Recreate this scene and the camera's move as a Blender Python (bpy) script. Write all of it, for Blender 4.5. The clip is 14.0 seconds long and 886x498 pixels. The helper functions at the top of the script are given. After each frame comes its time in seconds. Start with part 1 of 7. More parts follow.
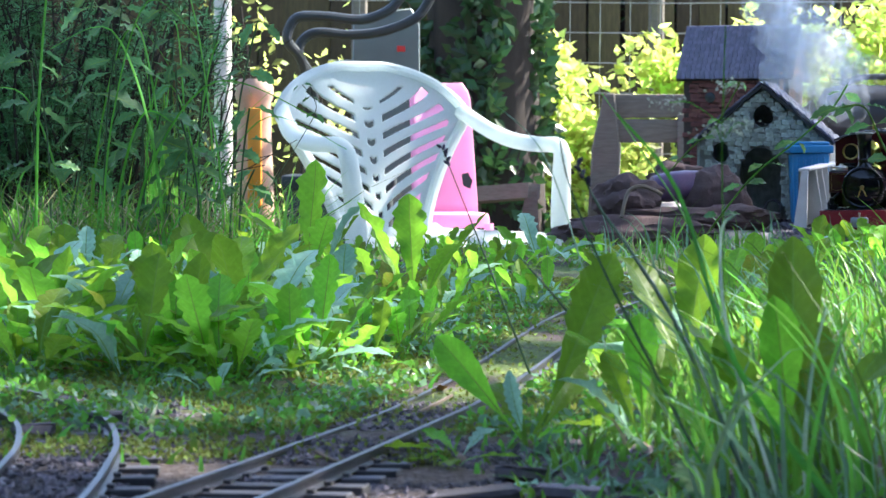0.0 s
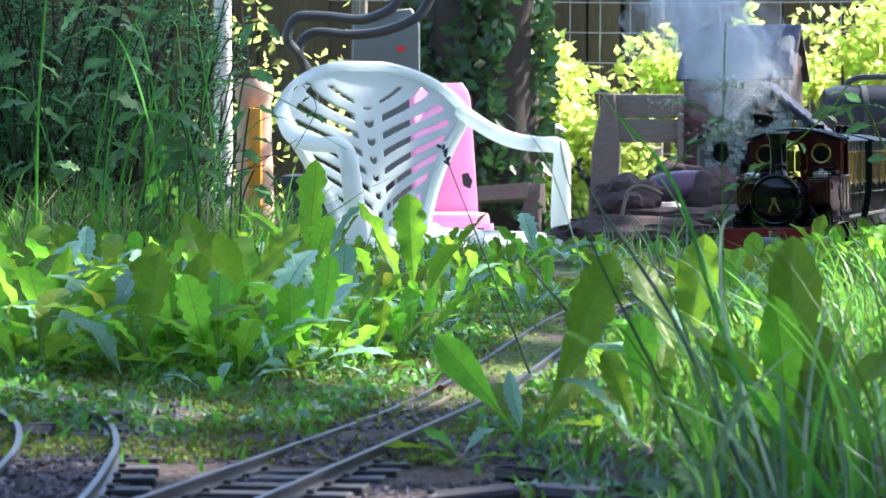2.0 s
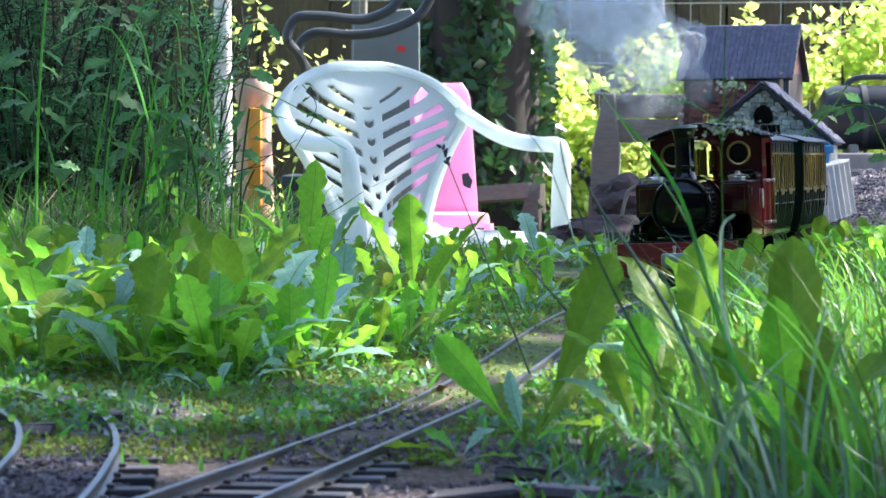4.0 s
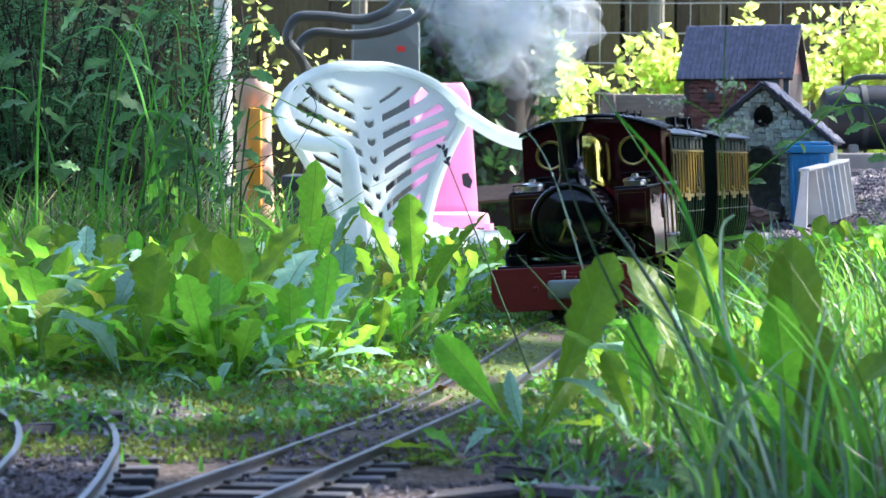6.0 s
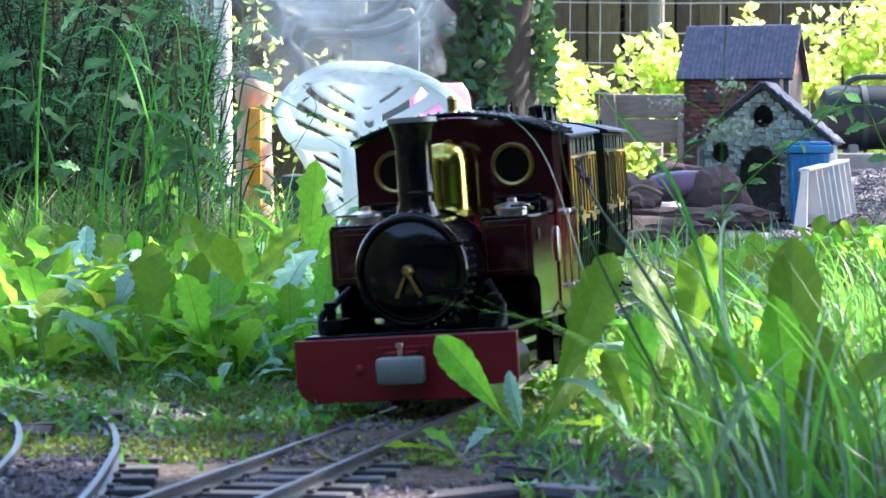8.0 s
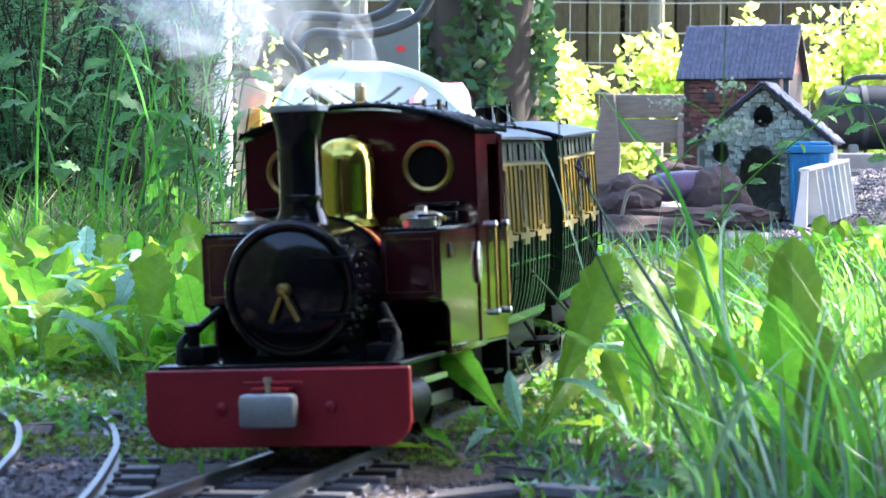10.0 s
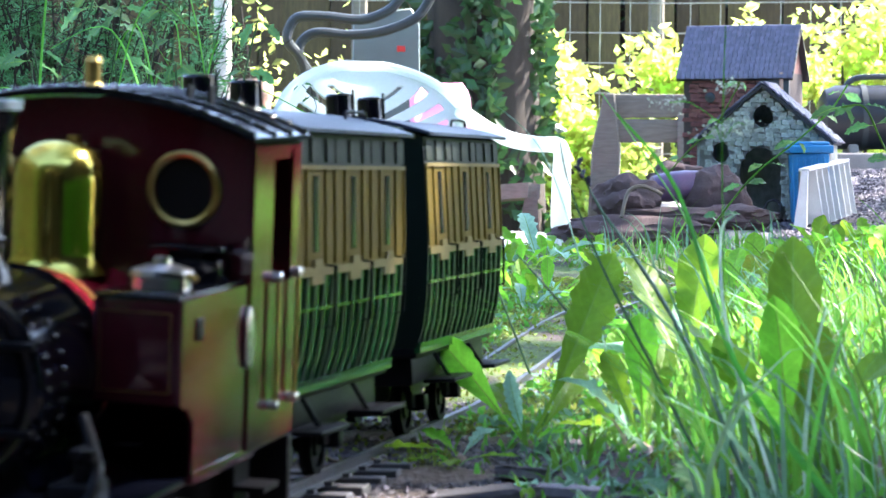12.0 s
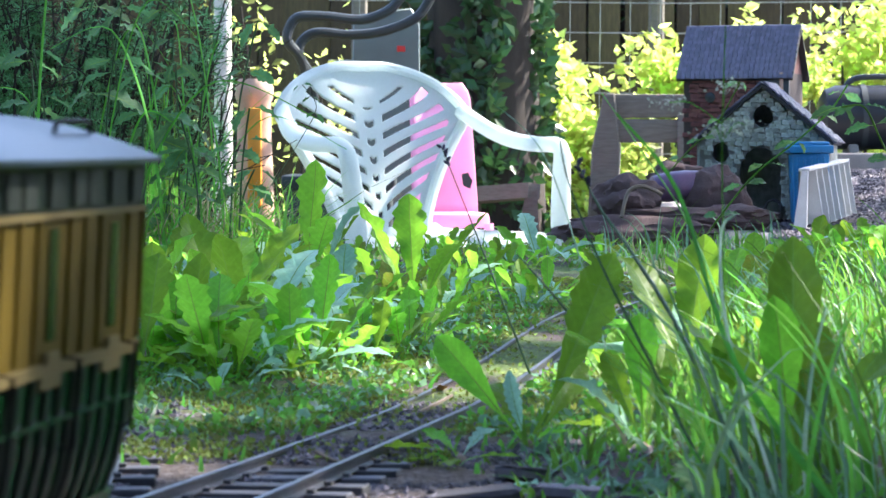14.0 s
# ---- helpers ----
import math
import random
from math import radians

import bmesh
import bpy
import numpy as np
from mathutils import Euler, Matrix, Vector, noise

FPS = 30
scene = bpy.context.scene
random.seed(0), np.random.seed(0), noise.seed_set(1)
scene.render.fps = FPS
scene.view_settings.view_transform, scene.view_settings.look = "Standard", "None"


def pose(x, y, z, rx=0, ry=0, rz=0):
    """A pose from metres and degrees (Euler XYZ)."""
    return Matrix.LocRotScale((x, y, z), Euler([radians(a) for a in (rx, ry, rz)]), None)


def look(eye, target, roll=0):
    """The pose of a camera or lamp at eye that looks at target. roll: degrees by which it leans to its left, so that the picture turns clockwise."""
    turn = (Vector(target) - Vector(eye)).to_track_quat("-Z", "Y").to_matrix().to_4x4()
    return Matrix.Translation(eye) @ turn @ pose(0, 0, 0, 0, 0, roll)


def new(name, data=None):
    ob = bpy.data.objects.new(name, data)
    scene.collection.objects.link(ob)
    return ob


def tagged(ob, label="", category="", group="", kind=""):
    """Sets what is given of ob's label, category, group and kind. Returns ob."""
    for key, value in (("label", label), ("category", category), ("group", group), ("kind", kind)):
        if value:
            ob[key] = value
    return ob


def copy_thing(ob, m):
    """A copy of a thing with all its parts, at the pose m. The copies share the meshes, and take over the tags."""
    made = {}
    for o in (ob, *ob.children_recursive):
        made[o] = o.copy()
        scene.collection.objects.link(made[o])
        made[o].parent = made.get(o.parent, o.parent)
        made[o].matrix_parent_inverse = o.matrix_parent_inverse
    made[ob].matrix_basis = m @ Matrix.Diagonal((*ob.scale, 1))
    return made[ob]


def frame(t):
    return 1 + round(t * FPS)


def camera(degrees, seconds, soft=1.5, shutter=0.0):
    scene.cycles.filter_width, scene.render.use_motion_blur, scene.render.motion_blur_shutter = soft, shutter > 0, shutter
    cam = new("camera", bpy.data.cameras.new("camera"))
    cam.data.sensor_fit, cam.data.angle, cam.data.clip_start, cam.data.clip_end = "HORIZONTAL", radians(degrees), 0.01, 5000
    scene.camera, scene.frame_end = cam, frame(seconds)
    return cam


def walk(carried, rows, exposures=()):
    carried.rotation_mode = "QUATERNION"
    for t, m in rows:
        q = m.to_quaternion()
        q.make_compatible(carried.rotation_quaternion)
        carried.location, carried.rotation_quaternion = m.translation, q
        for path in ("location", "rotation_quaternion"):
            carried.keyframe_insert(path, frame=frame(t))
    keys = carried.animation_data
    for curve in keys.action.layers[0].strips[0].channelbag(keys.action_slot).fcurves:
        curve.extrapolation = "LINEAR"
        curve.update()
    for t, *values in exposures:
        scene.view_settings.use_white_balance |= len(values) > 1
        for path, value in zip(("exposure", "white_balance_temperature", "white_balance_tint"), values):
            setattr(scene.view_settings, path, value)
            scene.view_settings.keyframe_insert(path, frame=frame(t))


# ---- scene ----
# ---- camera ----
EYE_Z = 0.1445
cam = camera(19.77, 14.0, soft=1.4, shutter=0.4)
cam.data.dof.use_dof = True
cam.data.dof.focus_distance = 2.5
cam.data.dof.aperture_fstop = 42.0
STOPS = 2.14
BRIGHTEN = [(0.0, 0.0), (3.0, 0.0), (5.5, 0.1), (6.5, 0.2), (7.5, 0.35), (8.2, 0.58), (10.4, 0.98), (11.0, 1.06), (11.6, 1.02), (12.5, 0.68), (13.3, 0.34), (14.0, 0.15)]
EYE = pose(0, 0, EYE_Z, 90 - 2.346, 0, 0)
walk(cam, [(0.0, EYE), (14.0, EYE)], exposures=[(t, STOPS + e, 6250, 14) for t, e in BRIGHTEN])

# ---- world and sun ----
SUN_FROM = Vector((0.80, 0.42, 0.95)).normalized()
world = bpy.data.worlds.new("sky")
scene.world = world
world.use_nodes = True
wn = world.node_tree.nodes
wl = world.node_tree.links
sky = wn.new("ShaderNodeTexSky")
sky.sky_type = "NISHITA"
sky.sun_disc = False
sky.sun_elevation = math.asin(SUN_FROM.z)
sky.sun_rotation = math.atan2(SUN_FROM.x, SUN_FROM.y)
wl.new(sky.outputs[0], wn["Background"].inputs[0])
wn["Background"].inputs[1].default_value = 0.15
sun = new("sun", bpy.data.lights.new("sun", "SUN"))
sun.data.energy = 5.0
sun.data.angle = radians(0.6)
sun.data.color = (1.0, 0.93, 0.80)
sun.matrix_world = look(SUN_FROM * 20, (0, 0, 0))


# ---- materials ----
def mat(name, base, rough=0.6, metal=0.0, vary=0.25, scale=40.0, bump=0.15, second=None, coat=0.0,
        translucent=0.0, island=0.0, obj=0.0, fine=400.0, spec=0.5, stretch=(1, 1, 1), veins=0.0):
    """Principled surface with variation at two scales, fine relief and, for leaves, light passing through."""
    m = bpy.data.materials.new(name)
    m.use_nodes = True
    n, l = m.node_tree.nodes, m.node_tree.links
    p = n["Principled BSDF"]
    tc = n.new("ShaderNodeTexCoord")
    mp = n.new("ShaderNodeMapping")
    mp.inputs["Scale"].default_value = stretch
    l.new(tc.outputs["Object"], mp.inputs[0])
    big = n.new("ShaderNodeTexNoise")
    big.inputs["Scale"].default_value, big.inputs["Detail"].default_value = scale, 5
    small = n.new("ShaderNodeTexNoise")
    small.inputs["Scale"].default_value, small.inputs["Detail"].default_value = fine, 3
    l.new(mp.outputs[0], big.inputs["Vector"])
    l.new(mp.outputs[0], small.inputs["Vector"])
    second = second or tuple(c * 0.45 for c in base)
    ramp = n.new("ShaderNodeValToRGB")
    ramp.color_ramp.elements[0].position, ramp.color_ramp.elements[1].position = 0.35, 0.65
    ramp.color_ramp.elements[0].color, ramp.color_ramp.elements[1].color = (0, 0, 0, 1), (1, 1, 1, 1)
    l.new(big.outputs["Fac"], ramp.inputs[0])
    mul = n.new("ShaderNodeMath")
    mul.operation = "MULTIPLY"
    mul.inputs[1].default_value = vary
    l.new(ramp.outputs[0], mul.inputs[0])
    mix = n.new("ShaderNodeMix")
    mix.data_type = "RGBA"
    mix.inputs["A"].default_value, mix.inputs["B"].default_value = (*base, 1), (*second, 1)
    l.new(mul.outputs[0], mix.inputs["Factor"])
    colour = mix.outputs["Result"]
    hsv = n.new("ShaderNodeHueSaturation")
    l.new(colour, hsv.inputs["Color"])
    ma = n.new("ShaderNodeMapRange")
    ma.inputs["To Min"].default_value, ma.inputs["To Max"].default_value = 1 - vary * 0.6, 1 + vary * 0.6
    l.new(small.outputs["Fac"], ma.inputs["Value"])
    val = ma.outputs["Result"]
    for amount, node, socket in ((island, "ShaderNodeNewGeometry", "Random Per Island"), (obj, "ShaderNodeObjectInfo", "Random")):
        if amount:
            g = n.new(node)
            r = n.new("ShaderNodeMapRange")
            r.inputs["To Min"].default_value, r.inputs["To Max"].default_value = 1 - amount, 1 + amount
            l.new(g.outputs[socket], r.inputs["Value"])
            mm = n.new("ShaderNodeMath")
            mm.operation = "MULTIPLY"
            l.new(val, mm.inputs[0])
            l.new(r.outputs["Result"], mm.inputs[1])
            val = mm.outputs[0]
            rh = n.new("ShaderNodeMapRange")
            rh.inputs["To Min"].default_value, rh.inputs["To Max"].default_value = 0.5 - amount * 0.06, 0.5 + amount * 0.05
            l.new(g.outputs[socket], rh.inputs["Value"])
            l.new(rh.outputs["Result"], hsv.inputs["Hue"])
    l.new(val, hsv.inputs["Value"])
    l.new(hsv.outputs["Color"], p.inputs["Base Color"])
    p.inputs["Roughness"].default_value, p.inputs["Metallic"].default_value = rough, metal
    p.inputs["Specular IOR Level"].default_value = spec
    if coat:
        p.inputs["Coat Weight"].default_value, p.inputs["Coat Roughness"].default_value = coat, 0.08
    if bump:
        b = n.new("ShaderNodeBump")
        b.inputs["Strength"].default_value, b.inputs["Distance"].default_value = bump, 0.002
        add = n.new("ShaderNodeMath")
        add.operation = "ADD"
        l.new(big.outputs["Fac"], add.inputs[0])
        l.new(small.outputs["Fac"], add.inputs[1])
        height = add.outputs[0]
        if veins:
            # ribs that run from the middle of a leaf out to its edges
            sep = n.new("ShaderNodeSeparateXYZ")
            l.new(tc.outputs["Object"], sep.inputs[0])
            ab = n.new("ShaderNodeMath")
            ab.operation = "ABSOLUTE"
            l.new(sep.outputs["X"], ab.inputs[0])
            run_ = n.new("ShaderNodeMath")
            run_.operation = "MULTIPLY_ADD"
            run_.inputs[1].default_value = -0.9
            l.new(ab.outputs[0], run_.inputs[0])
            l.new(sep.outputs["Y"], run_.inputs[2])
            wob = n.new("ShaderNodeMath")
            wob.operation = "MULTIPLY_ADD"
            wob.inputs[1].default_value = 0.006
            l.new(big.outputs["Fac"], wob.inputs[0])
            l.new(run_.outputs[0], wob.inputs[2])
            fr = n.new("ShaderNodeMath")
            fr.operation = "PINGPONG"
            fr.inputs[1].default_value = 0.0045
            l.new(wob.outputs[0], fr.inputs[0])
            sc = n.new("ShaderNodeMapRange")
            sc.interpolation_type = "SMOOTHSTEP"
            sc.inputs["From Max"].default_value = 0.0018
            sc.inputs["To Max"].default_value = veins
            l.new(fr.outputs[0], sc.inputs["Value"])
            both = n.new("ShaderNodeMath")
            both.operation = "ADD"
            l.new(height, both.inputs[0])
            l.new(sc.outputs["Result"], both.inputs[1])
            height = both.outputs[0]
            pale = n.new("ShaderNodeMapRange")
            pale.inputs["From Max"].default_value = veins
            pale.inputs["To Min"].default_value, pale.inputs["To Max"].default_value = 1.08, 1.0
            l.new(sc.outputs["Result"], pale.inputs["Value"])
            vm = n.new("ShaderNodeMath")
            vm.operation = "MULTIPLY"
            l.new(val, vm.inputs[0])
            l.new(pale.outputs["Result"], vm.inputs[1])
            l.new(vm.outputs[0], hsv.inputs["Value"])
        l.new(height, b.inputs["Height"])
        l.new(b.outputs[0], p.inputs["Normal"])
    if translucent:
        t = n.new("ShaderNodeBsdfTranslucent")
        warm = n.new("ShaderNodeHueSaturation")
        warm.inputs["Hue"].default_value, warm.inputs["Saturation"].default_value, warm.inputs["Value"].default_value = 0.495, 0.98, 1.7
        l.new(hsv.outputs["Color"], warm.inputs["Color"])
        l.new(warm.outputs[0], t.inputs[0])
        ms = n.new("ShaderNodeMixShader")
        ms.inputs[0].default_value = translucent
        l.new(p.outputs[0], ms.inputs[1])
        l.new(t.outputs[0], ms.inputs[2])
        l.new(ms.outputs[0], n["Material Output"].inputs[0])
    return m


M = {}
M["black_paint"] = mat("black_paint", (0.0025, 0.003, 0.006), 0.10, vary=0.4, coat=0.0, bump=0.04, spec=0.36)
M["black_steel"] = mat("black_steel", (0.004, 0.004, 0.006), 0.45, vary=0.5, bump=0.15, spec=0.10)
M["maroon"] = mat("maroon_paint", (0.040, 0.004, 0.008), 0.07, vary=0.25, coat=0.1, bump=0.02, spec=0.45)
M["boiler_red"] = mat("boiler_red_paint", (0.22, 0.008, 0.022), 0.18, vary=0.25, coat=0.3, bump=0.03)
M["beam_red"] = mat("beam_red_paint", (0.23, 0.006, 0.018), 0.4, vary=0.3, scale=60, bump=0.08)
M["brass"] = mat("brass", (0.52, 0.45, 0.10), 0.14, metal=1.0, vary=0.15, bump=0.02)
M["old_brass"] = mat("old_brass", (0.42, 0.30, 0.10), 0.35, metal=1.0, vary=0.4, bump=0.1)
M["nickel"] = mat("nickel", (0.62, 0.60, 0.60), 0.3, metal=1.0, vary=0.3, bump=0.1)
M["coupling_grey"] = mat("coupling_grey", (0.30, 0.33, 0.35), 0.45, metal=0.6, vary=0.3, bump=0.1)
M["roof_grey"] = mat("coach_roof_grey", (0.020, 0.032, 0.066), 0.34, vary=0.35, scale=25, bump=0.1, spec=0.32)
M["coach_green"] = mat("coach_green", (0.010, 0.062, 0.020), 0.16, vary=0.2, bump=0.03, spec=0.25)
M["coach_dark"] = mat("coach_dark_green", (0.005, 0.012, 0.009), 0.45, vary=0.3, bump=0.05, spec=0.15)
M["coach_ochre"] = mat("coach_ochre", (0.120, 0.085, 0.012), 0.6, vary=0.25, bump=0.06, spec=0.08)
M["coach_cream"] = mat("coach_cream", (0.20, 0.16, 0.07), 0.6, vary=0.25, bump=0.06, spec=0.08)
M["coach_vent"] = mat("coach_vent_panel", (0.034, 0.042, 0.037), 0.55, vary=0.25, bump=0.05, spec=0.1)
M["window_dark"] = mat("window_dark", (0.006, 0.006, 0.006), 0.25, vary=0.3, bump=0, spec=0.15)
M["rail"] = mat("rail_steel", (0.12, 0.13, 0.165), 0.36, metal=0.6, vary=0.5, second=(0.12, 0.085, 0.07), bump=0.2)
M["sleeper"] = mat("sleeper_plastic", (0.07, 0.072, 0.086), 0.7, vary=0.5, second=(0.11, 0.10, 0.10), bump=0.3, obj=0.3)
M["chair_white"] = mat("chair_plastic", (0.56, 0.62, 0.62), 0.45, vary=0.2, scale=12, second=(0.42, 0.47, 0.45), bump=0.05, translucent=0.42)
M["pink"] = mat("pink_plastic", (0.88, 0.50, 0.70), 0.45, vary=0.10, scale=10, bump=0.04, translucent=0.35)
M["blue"] = mat("blue_plastic", (0.02, 0.22, 0.50), 0.4, vary=0.2, bump=0.05)
M["girder_white"] = mat("girder_white", (0.78, 0.79, 0.80), 0.55, vary=0.2, scale=30, bump=0.1)
M["slate"] = mat("slate", (0.165, 0.155, 0.225), 0.45, vary=0.6, scale=30, bump=0.5, obj=0.18)
M["house_brick"] = mat("house_brick", (0.21, 0.085, 0.075), 0.85, vary=0.5, scale=50, bump=0.4, obj=0.25)
M["mortar"] = mat("mortar", (0.08, 0.06, 0.055), 0.9, vary=0.4, bump=0.4)
M["stone"] = mat("house_stone", (0.56, 0.60, 0.56), 0.85, vary=0.6, scale=60, bump=0.5, second=(0.13, 0.16, 0.10), obj=0.3)
M["stone_mortar"] = mat("stone_mortar", (0.20, 0.20, 0.18), 0.9, vary=0.5, bump=0.4)
M["rock"] = mat("rock_red", (0.12, 0.075, 0.075), 0.9, vary=0.6, scale=25, bump=0.8, second=(0.08, 0.055, 0.05))
M["purple"] = mat("purple_glaze", (0.10, 0.075, 0.17), 0.35, vary=0.5, scale=20, bump=0.1, second=(0.30, 0.14, 0.20))
M["old_wood"] = mat("weathered_wood", (0.19, 0.17, 0.145), 0.8, vary=0.5, scale=30, bump=0.4, stretch=(1, 1, 8))
M["fence_wood"] = mat("fence_wood", (0.075, 0.058, 0.022), 0.85, vary=0.6, scale=15, bump=0.4, stretch=(6, 6, 1), obj=0.35)
M["bark"] = mat("bark", (0.045, 0.036, 0.03), 0.95, vary=0.6, scale=18, bump=1.0, stretch=(2, 2, 0.6))
M["white_bark"] = mat("white_bark", (0.80, 0.77, 0.73), 0.8, vary=0.35, scale=14, bump=0.4, second=(0.25, 0.22, 0.2))
M["terracotta"] = mat("terracotta", (0.58, 0.37, 0.27), 0.75, vary=0.4, scale=14, bump=0.2)
M["orange"] = mat("orange_plastic", (0.75, 0.30, 0.03), 0.5, vary=0.2, bump=0.05)
# galvanised sheet; on the girder web this grey stands for shade
M["panel_grey"] = mat("galvanised_and_shade_grey", (0.15, 0.19, 0.19), 0.5, metal=0.3, vary=0.3, scale=9, bump=0.1)
# rubber things; on the brick house it paints the opening's shade
M["rubber"] = mat("rubber_and_shade_black", (0.035, 0.045, 0.05), 0.45, vary=0.3, bump=0.05)
M["tank_black"] = mat("tank_black", (0.020, 0.022, 0.028), 0.4, vary=0.3, bump=0.1)
M["slab"] = mat("concrete_slab", (0.26, 0.25, 0.25), 0.9, vary=0.4, scale=20, bump=0.4)
M["red_mark"] = mat("red_mark", (0.6, 0.04, 0.03), 0.5, vary=0.1, bump=0)
M["wire"] = mat("wire", (0.35, 0.35, 0.33), 0.5, metal=0.7, vary=0.2, bump=0)
M["twig"] = mat("dry_twig", (0.26, 0.20, 0.15), 0.85, vary=0.5, bump=0.3)
M["dead_leaf"] = mat("dead_leaf", (0.30, 0.13, 0.05), 0.8, vary=0.5, bump=0.2, obj=0.4)
LEAF = dict(rough=0.45, spec=0.3, vary=0.4, scale=45, fine=260, bump=0.35, veins=0.5)
M["dock"] = mat("dock_leaf", (0.140, 0.355, 0.020), translucent=0.5, obj=0.40, second=(0.18, 0.36, 0.034), **LEAF)
M["blue_dock"] = mat("waxy_leaf", (0.30, 0.52, 0.40), translucent=0.3, obj=0.25, second=(0.18, 0.38, 0.24), **LEAF)
M["yellow_leaf"] = mat("yellowing_leaf", (0.14, 0.25, 0.02), translucent=0.35, obj=0.25, second=(0.26, 0.15, 0.04), **LEAF)
M["midrib"] = mat("leaf_rib", (0.16, 0.30, 0.035), 0.5, vary=0.2, translucent=0.3)
M["grass"] = mat("grass", (0.12, 0.315, 0.042), 0.45, spec=0.3, vary=0.3, island=0.45, translucent=0.4, bump=0.1)
M["blue_grass"] = mat("waxy_grass", (0.155, 0.30, 0.19), 0.40, vary=0.3, island=0.4, translucent=0.3, bump=0.1)
M["dark_grass"] = mat("dark_stem", (0.05, 0.12, 0.05), 0.45, vary=0.3, island=0.3, translucent=0.2, bump=0.1)
M["dry_grass"] = mat("dry_grass", (0.36, 0.32, 0.20), 0.7, vary=0.3, island=0.4, translucent=0.3, bump=0.1)
M["needle"] = mat("needle_leaf", (0.075, 0.235, 0.075), 0.6, vary=0.4, island=0.5, translucent=0.25, scale=12, second=(0.12, 0.26, 0.14), bump=0)
M["nettle"] = mat("nettle_leaf", (0.09, 0.22, 0.085), translucent=0.4, obj=0.3, **LEAF)
M["ivy"] = mat("ivy_leaf", (0.030, 0.085, 0.025), 0.35, vary=0.4, island=0.5, translucent=0.2, scale=12, bump=0.1)
M["shrub"] = mat("shrub_leaf", (0.42, 0.52, 0.13), 0.5, vary=0.4, island=0.5, translucent=0.6, scale=5, bump=0)
M["crown"] = mat("canopy_leaf", (0.06, 0.12, 0.03), 0.5, vary=0.3, island=0.4, translucent=0.3, bump=0)
M["moss"] = mat("moss", (0.215, 0.30, 0.055), 0.9, vary=0.5, island=0.5, translucent=0.2, second=(0.13, 0.11, 0.04), bump=0)
M["gravel"] = mat("gravel_chip", (0.15, 0.135, 0.16), 0.85, vary=0.5, island=0.6, bump=0.3)
M["flower"] = mat("flower_head", (0.42, 0.46, 0.38), 0.7, vary=0.3, island=0.4, translucent=0.3, bump=0)
M["bud"] = mat("dark_bud", (0.05, 0.04, 0.09), 0.6, vary=0.4, bump=0.2)


def ground_material():
    """Damp soil with moss patches, turning to pale gravel in the yard at the far end."""
    m = bpy.data.materials.new("garden_soil")
    m.use_nodes = True
    n, l = m.node_tree.nodes, m.node_tree.links
    p = n["Principled BSDF"]
    tc = n.new("ShaderNodeTexCoord")

    def noise_of(scale, detail=6):
        a = n.new("ShaderNodeTexNoise")
        a.inputs["Scale"].default_value, a.inputs["Detail"].default_value = scale, detail
        l.new(tc.outputs["Object"], a.inputs["Vector"])
        return a.outputs["Fac"]

    def ramp(fac, stops):
        r = n.new("ShaderNodeValToRGB")
        e = r.color_ramp.elements
        while len(e) < len(stops):
            e.new(0.5)
        for el, (pos, c) in zip(e, stops):
            el.position, el.color = pos, (*c, 1)
        l.new(fac, r.inputs[0])
        return r.outputs[0]

    def mixed(fac, a, b):
        x = n.new("ShaderNodeMix")
        x.data_type = "RGBA"
        l.new(fac, x.inputs["Factor"])
        l.new(a, x.inputs["A"])
        l.new(b, x.inputs["B"])
        return x.outputs["Result"]
    soil = ramp(noise_of(160), [(0.3, (0.038, 0.027, 0.020)), (0.52, (0.072, 0.052, 0.044)), (0.72, (0.13, 0.112, 0.122))])
    moss = ramp(noise_of(260), [(0.3, (0.04, 0.055, 0.012)), (0.55, (0.11, 0.17, 0.035)), (0.75, (0.16, 0.25, 0.07))])
    grit = ramp(noise_of(220), [(0.3, (0.10, 0.09, 0.09)), (0.5, (0.23, 0.21, 0.22)), (0.7, (0.40, 0.38, 0.40))])
    patch = ramp(noise_of(9), [(0.42, (0, 0, 0)), (0.54, (1, 1, 1))])
    sep = n.new("ShaderNodeSeparateXYZ")
    l.new(tc.outputs["Object"], sep.inputs[0])
    bare = n.new("ShaderNodeMapRange")
    bare.inputs["From Min"].default_value, bare.inputs["From Max"].default_value = 1.22, 1.5
    l.new(sep.outputs["Y"], bare.inputs["Value"])
    grown = n.new("ShaderNodeMath")
    grown.operation = "MULTIPLY"
    l.new(patch, grown.inputs[0])
    l.new(bare.outputs["Result"], grown.inputs[1])
    col = mixed(grown.outputs[0], soil, moss)
    mx = n.new("ShaderNodeMapRange")
    mx.inputs["From Min"].default_value, mx.inputs["From Max"].default_value = 3.3, 3.8
    l.new(sep.outputs["Y"], mx.inputs["Value"])
    mx2 = n.new("ShaderNodeMapRange")
    mx2.inputs["From Min"].default_value, mx2.inputs["From Max"].default_value = 0.42, 0.55
    l.new(sep.outputs["X"], mx2.inputs["Value"])
    mu = n.new("ShaderNodeMath")
    mu.operation = "MULTIPLY"
    l.new(mx.outputs["Result"], mu.inputs[0])
    l.new(mx2.outputs["Result"], mu.inputs[1])
    col = mixed(mu.outputs[0], col, grit)
    l.new(col, p.inputs["Base Color"])
    p.inputs["Roughness"].default_value = 0.92
    b = n.new("ShaderNodeBump")
    b.inputs["Strength"].default_value, b.inputs["Distance"].default_value = 0.9, 0.004
    l.new(noise_of(300), b.inputs["Height"])
    l.new(b.outputs[0], p.inputs["Normal"])
    return m


scene.cycles.transparent_max_bounces = 32


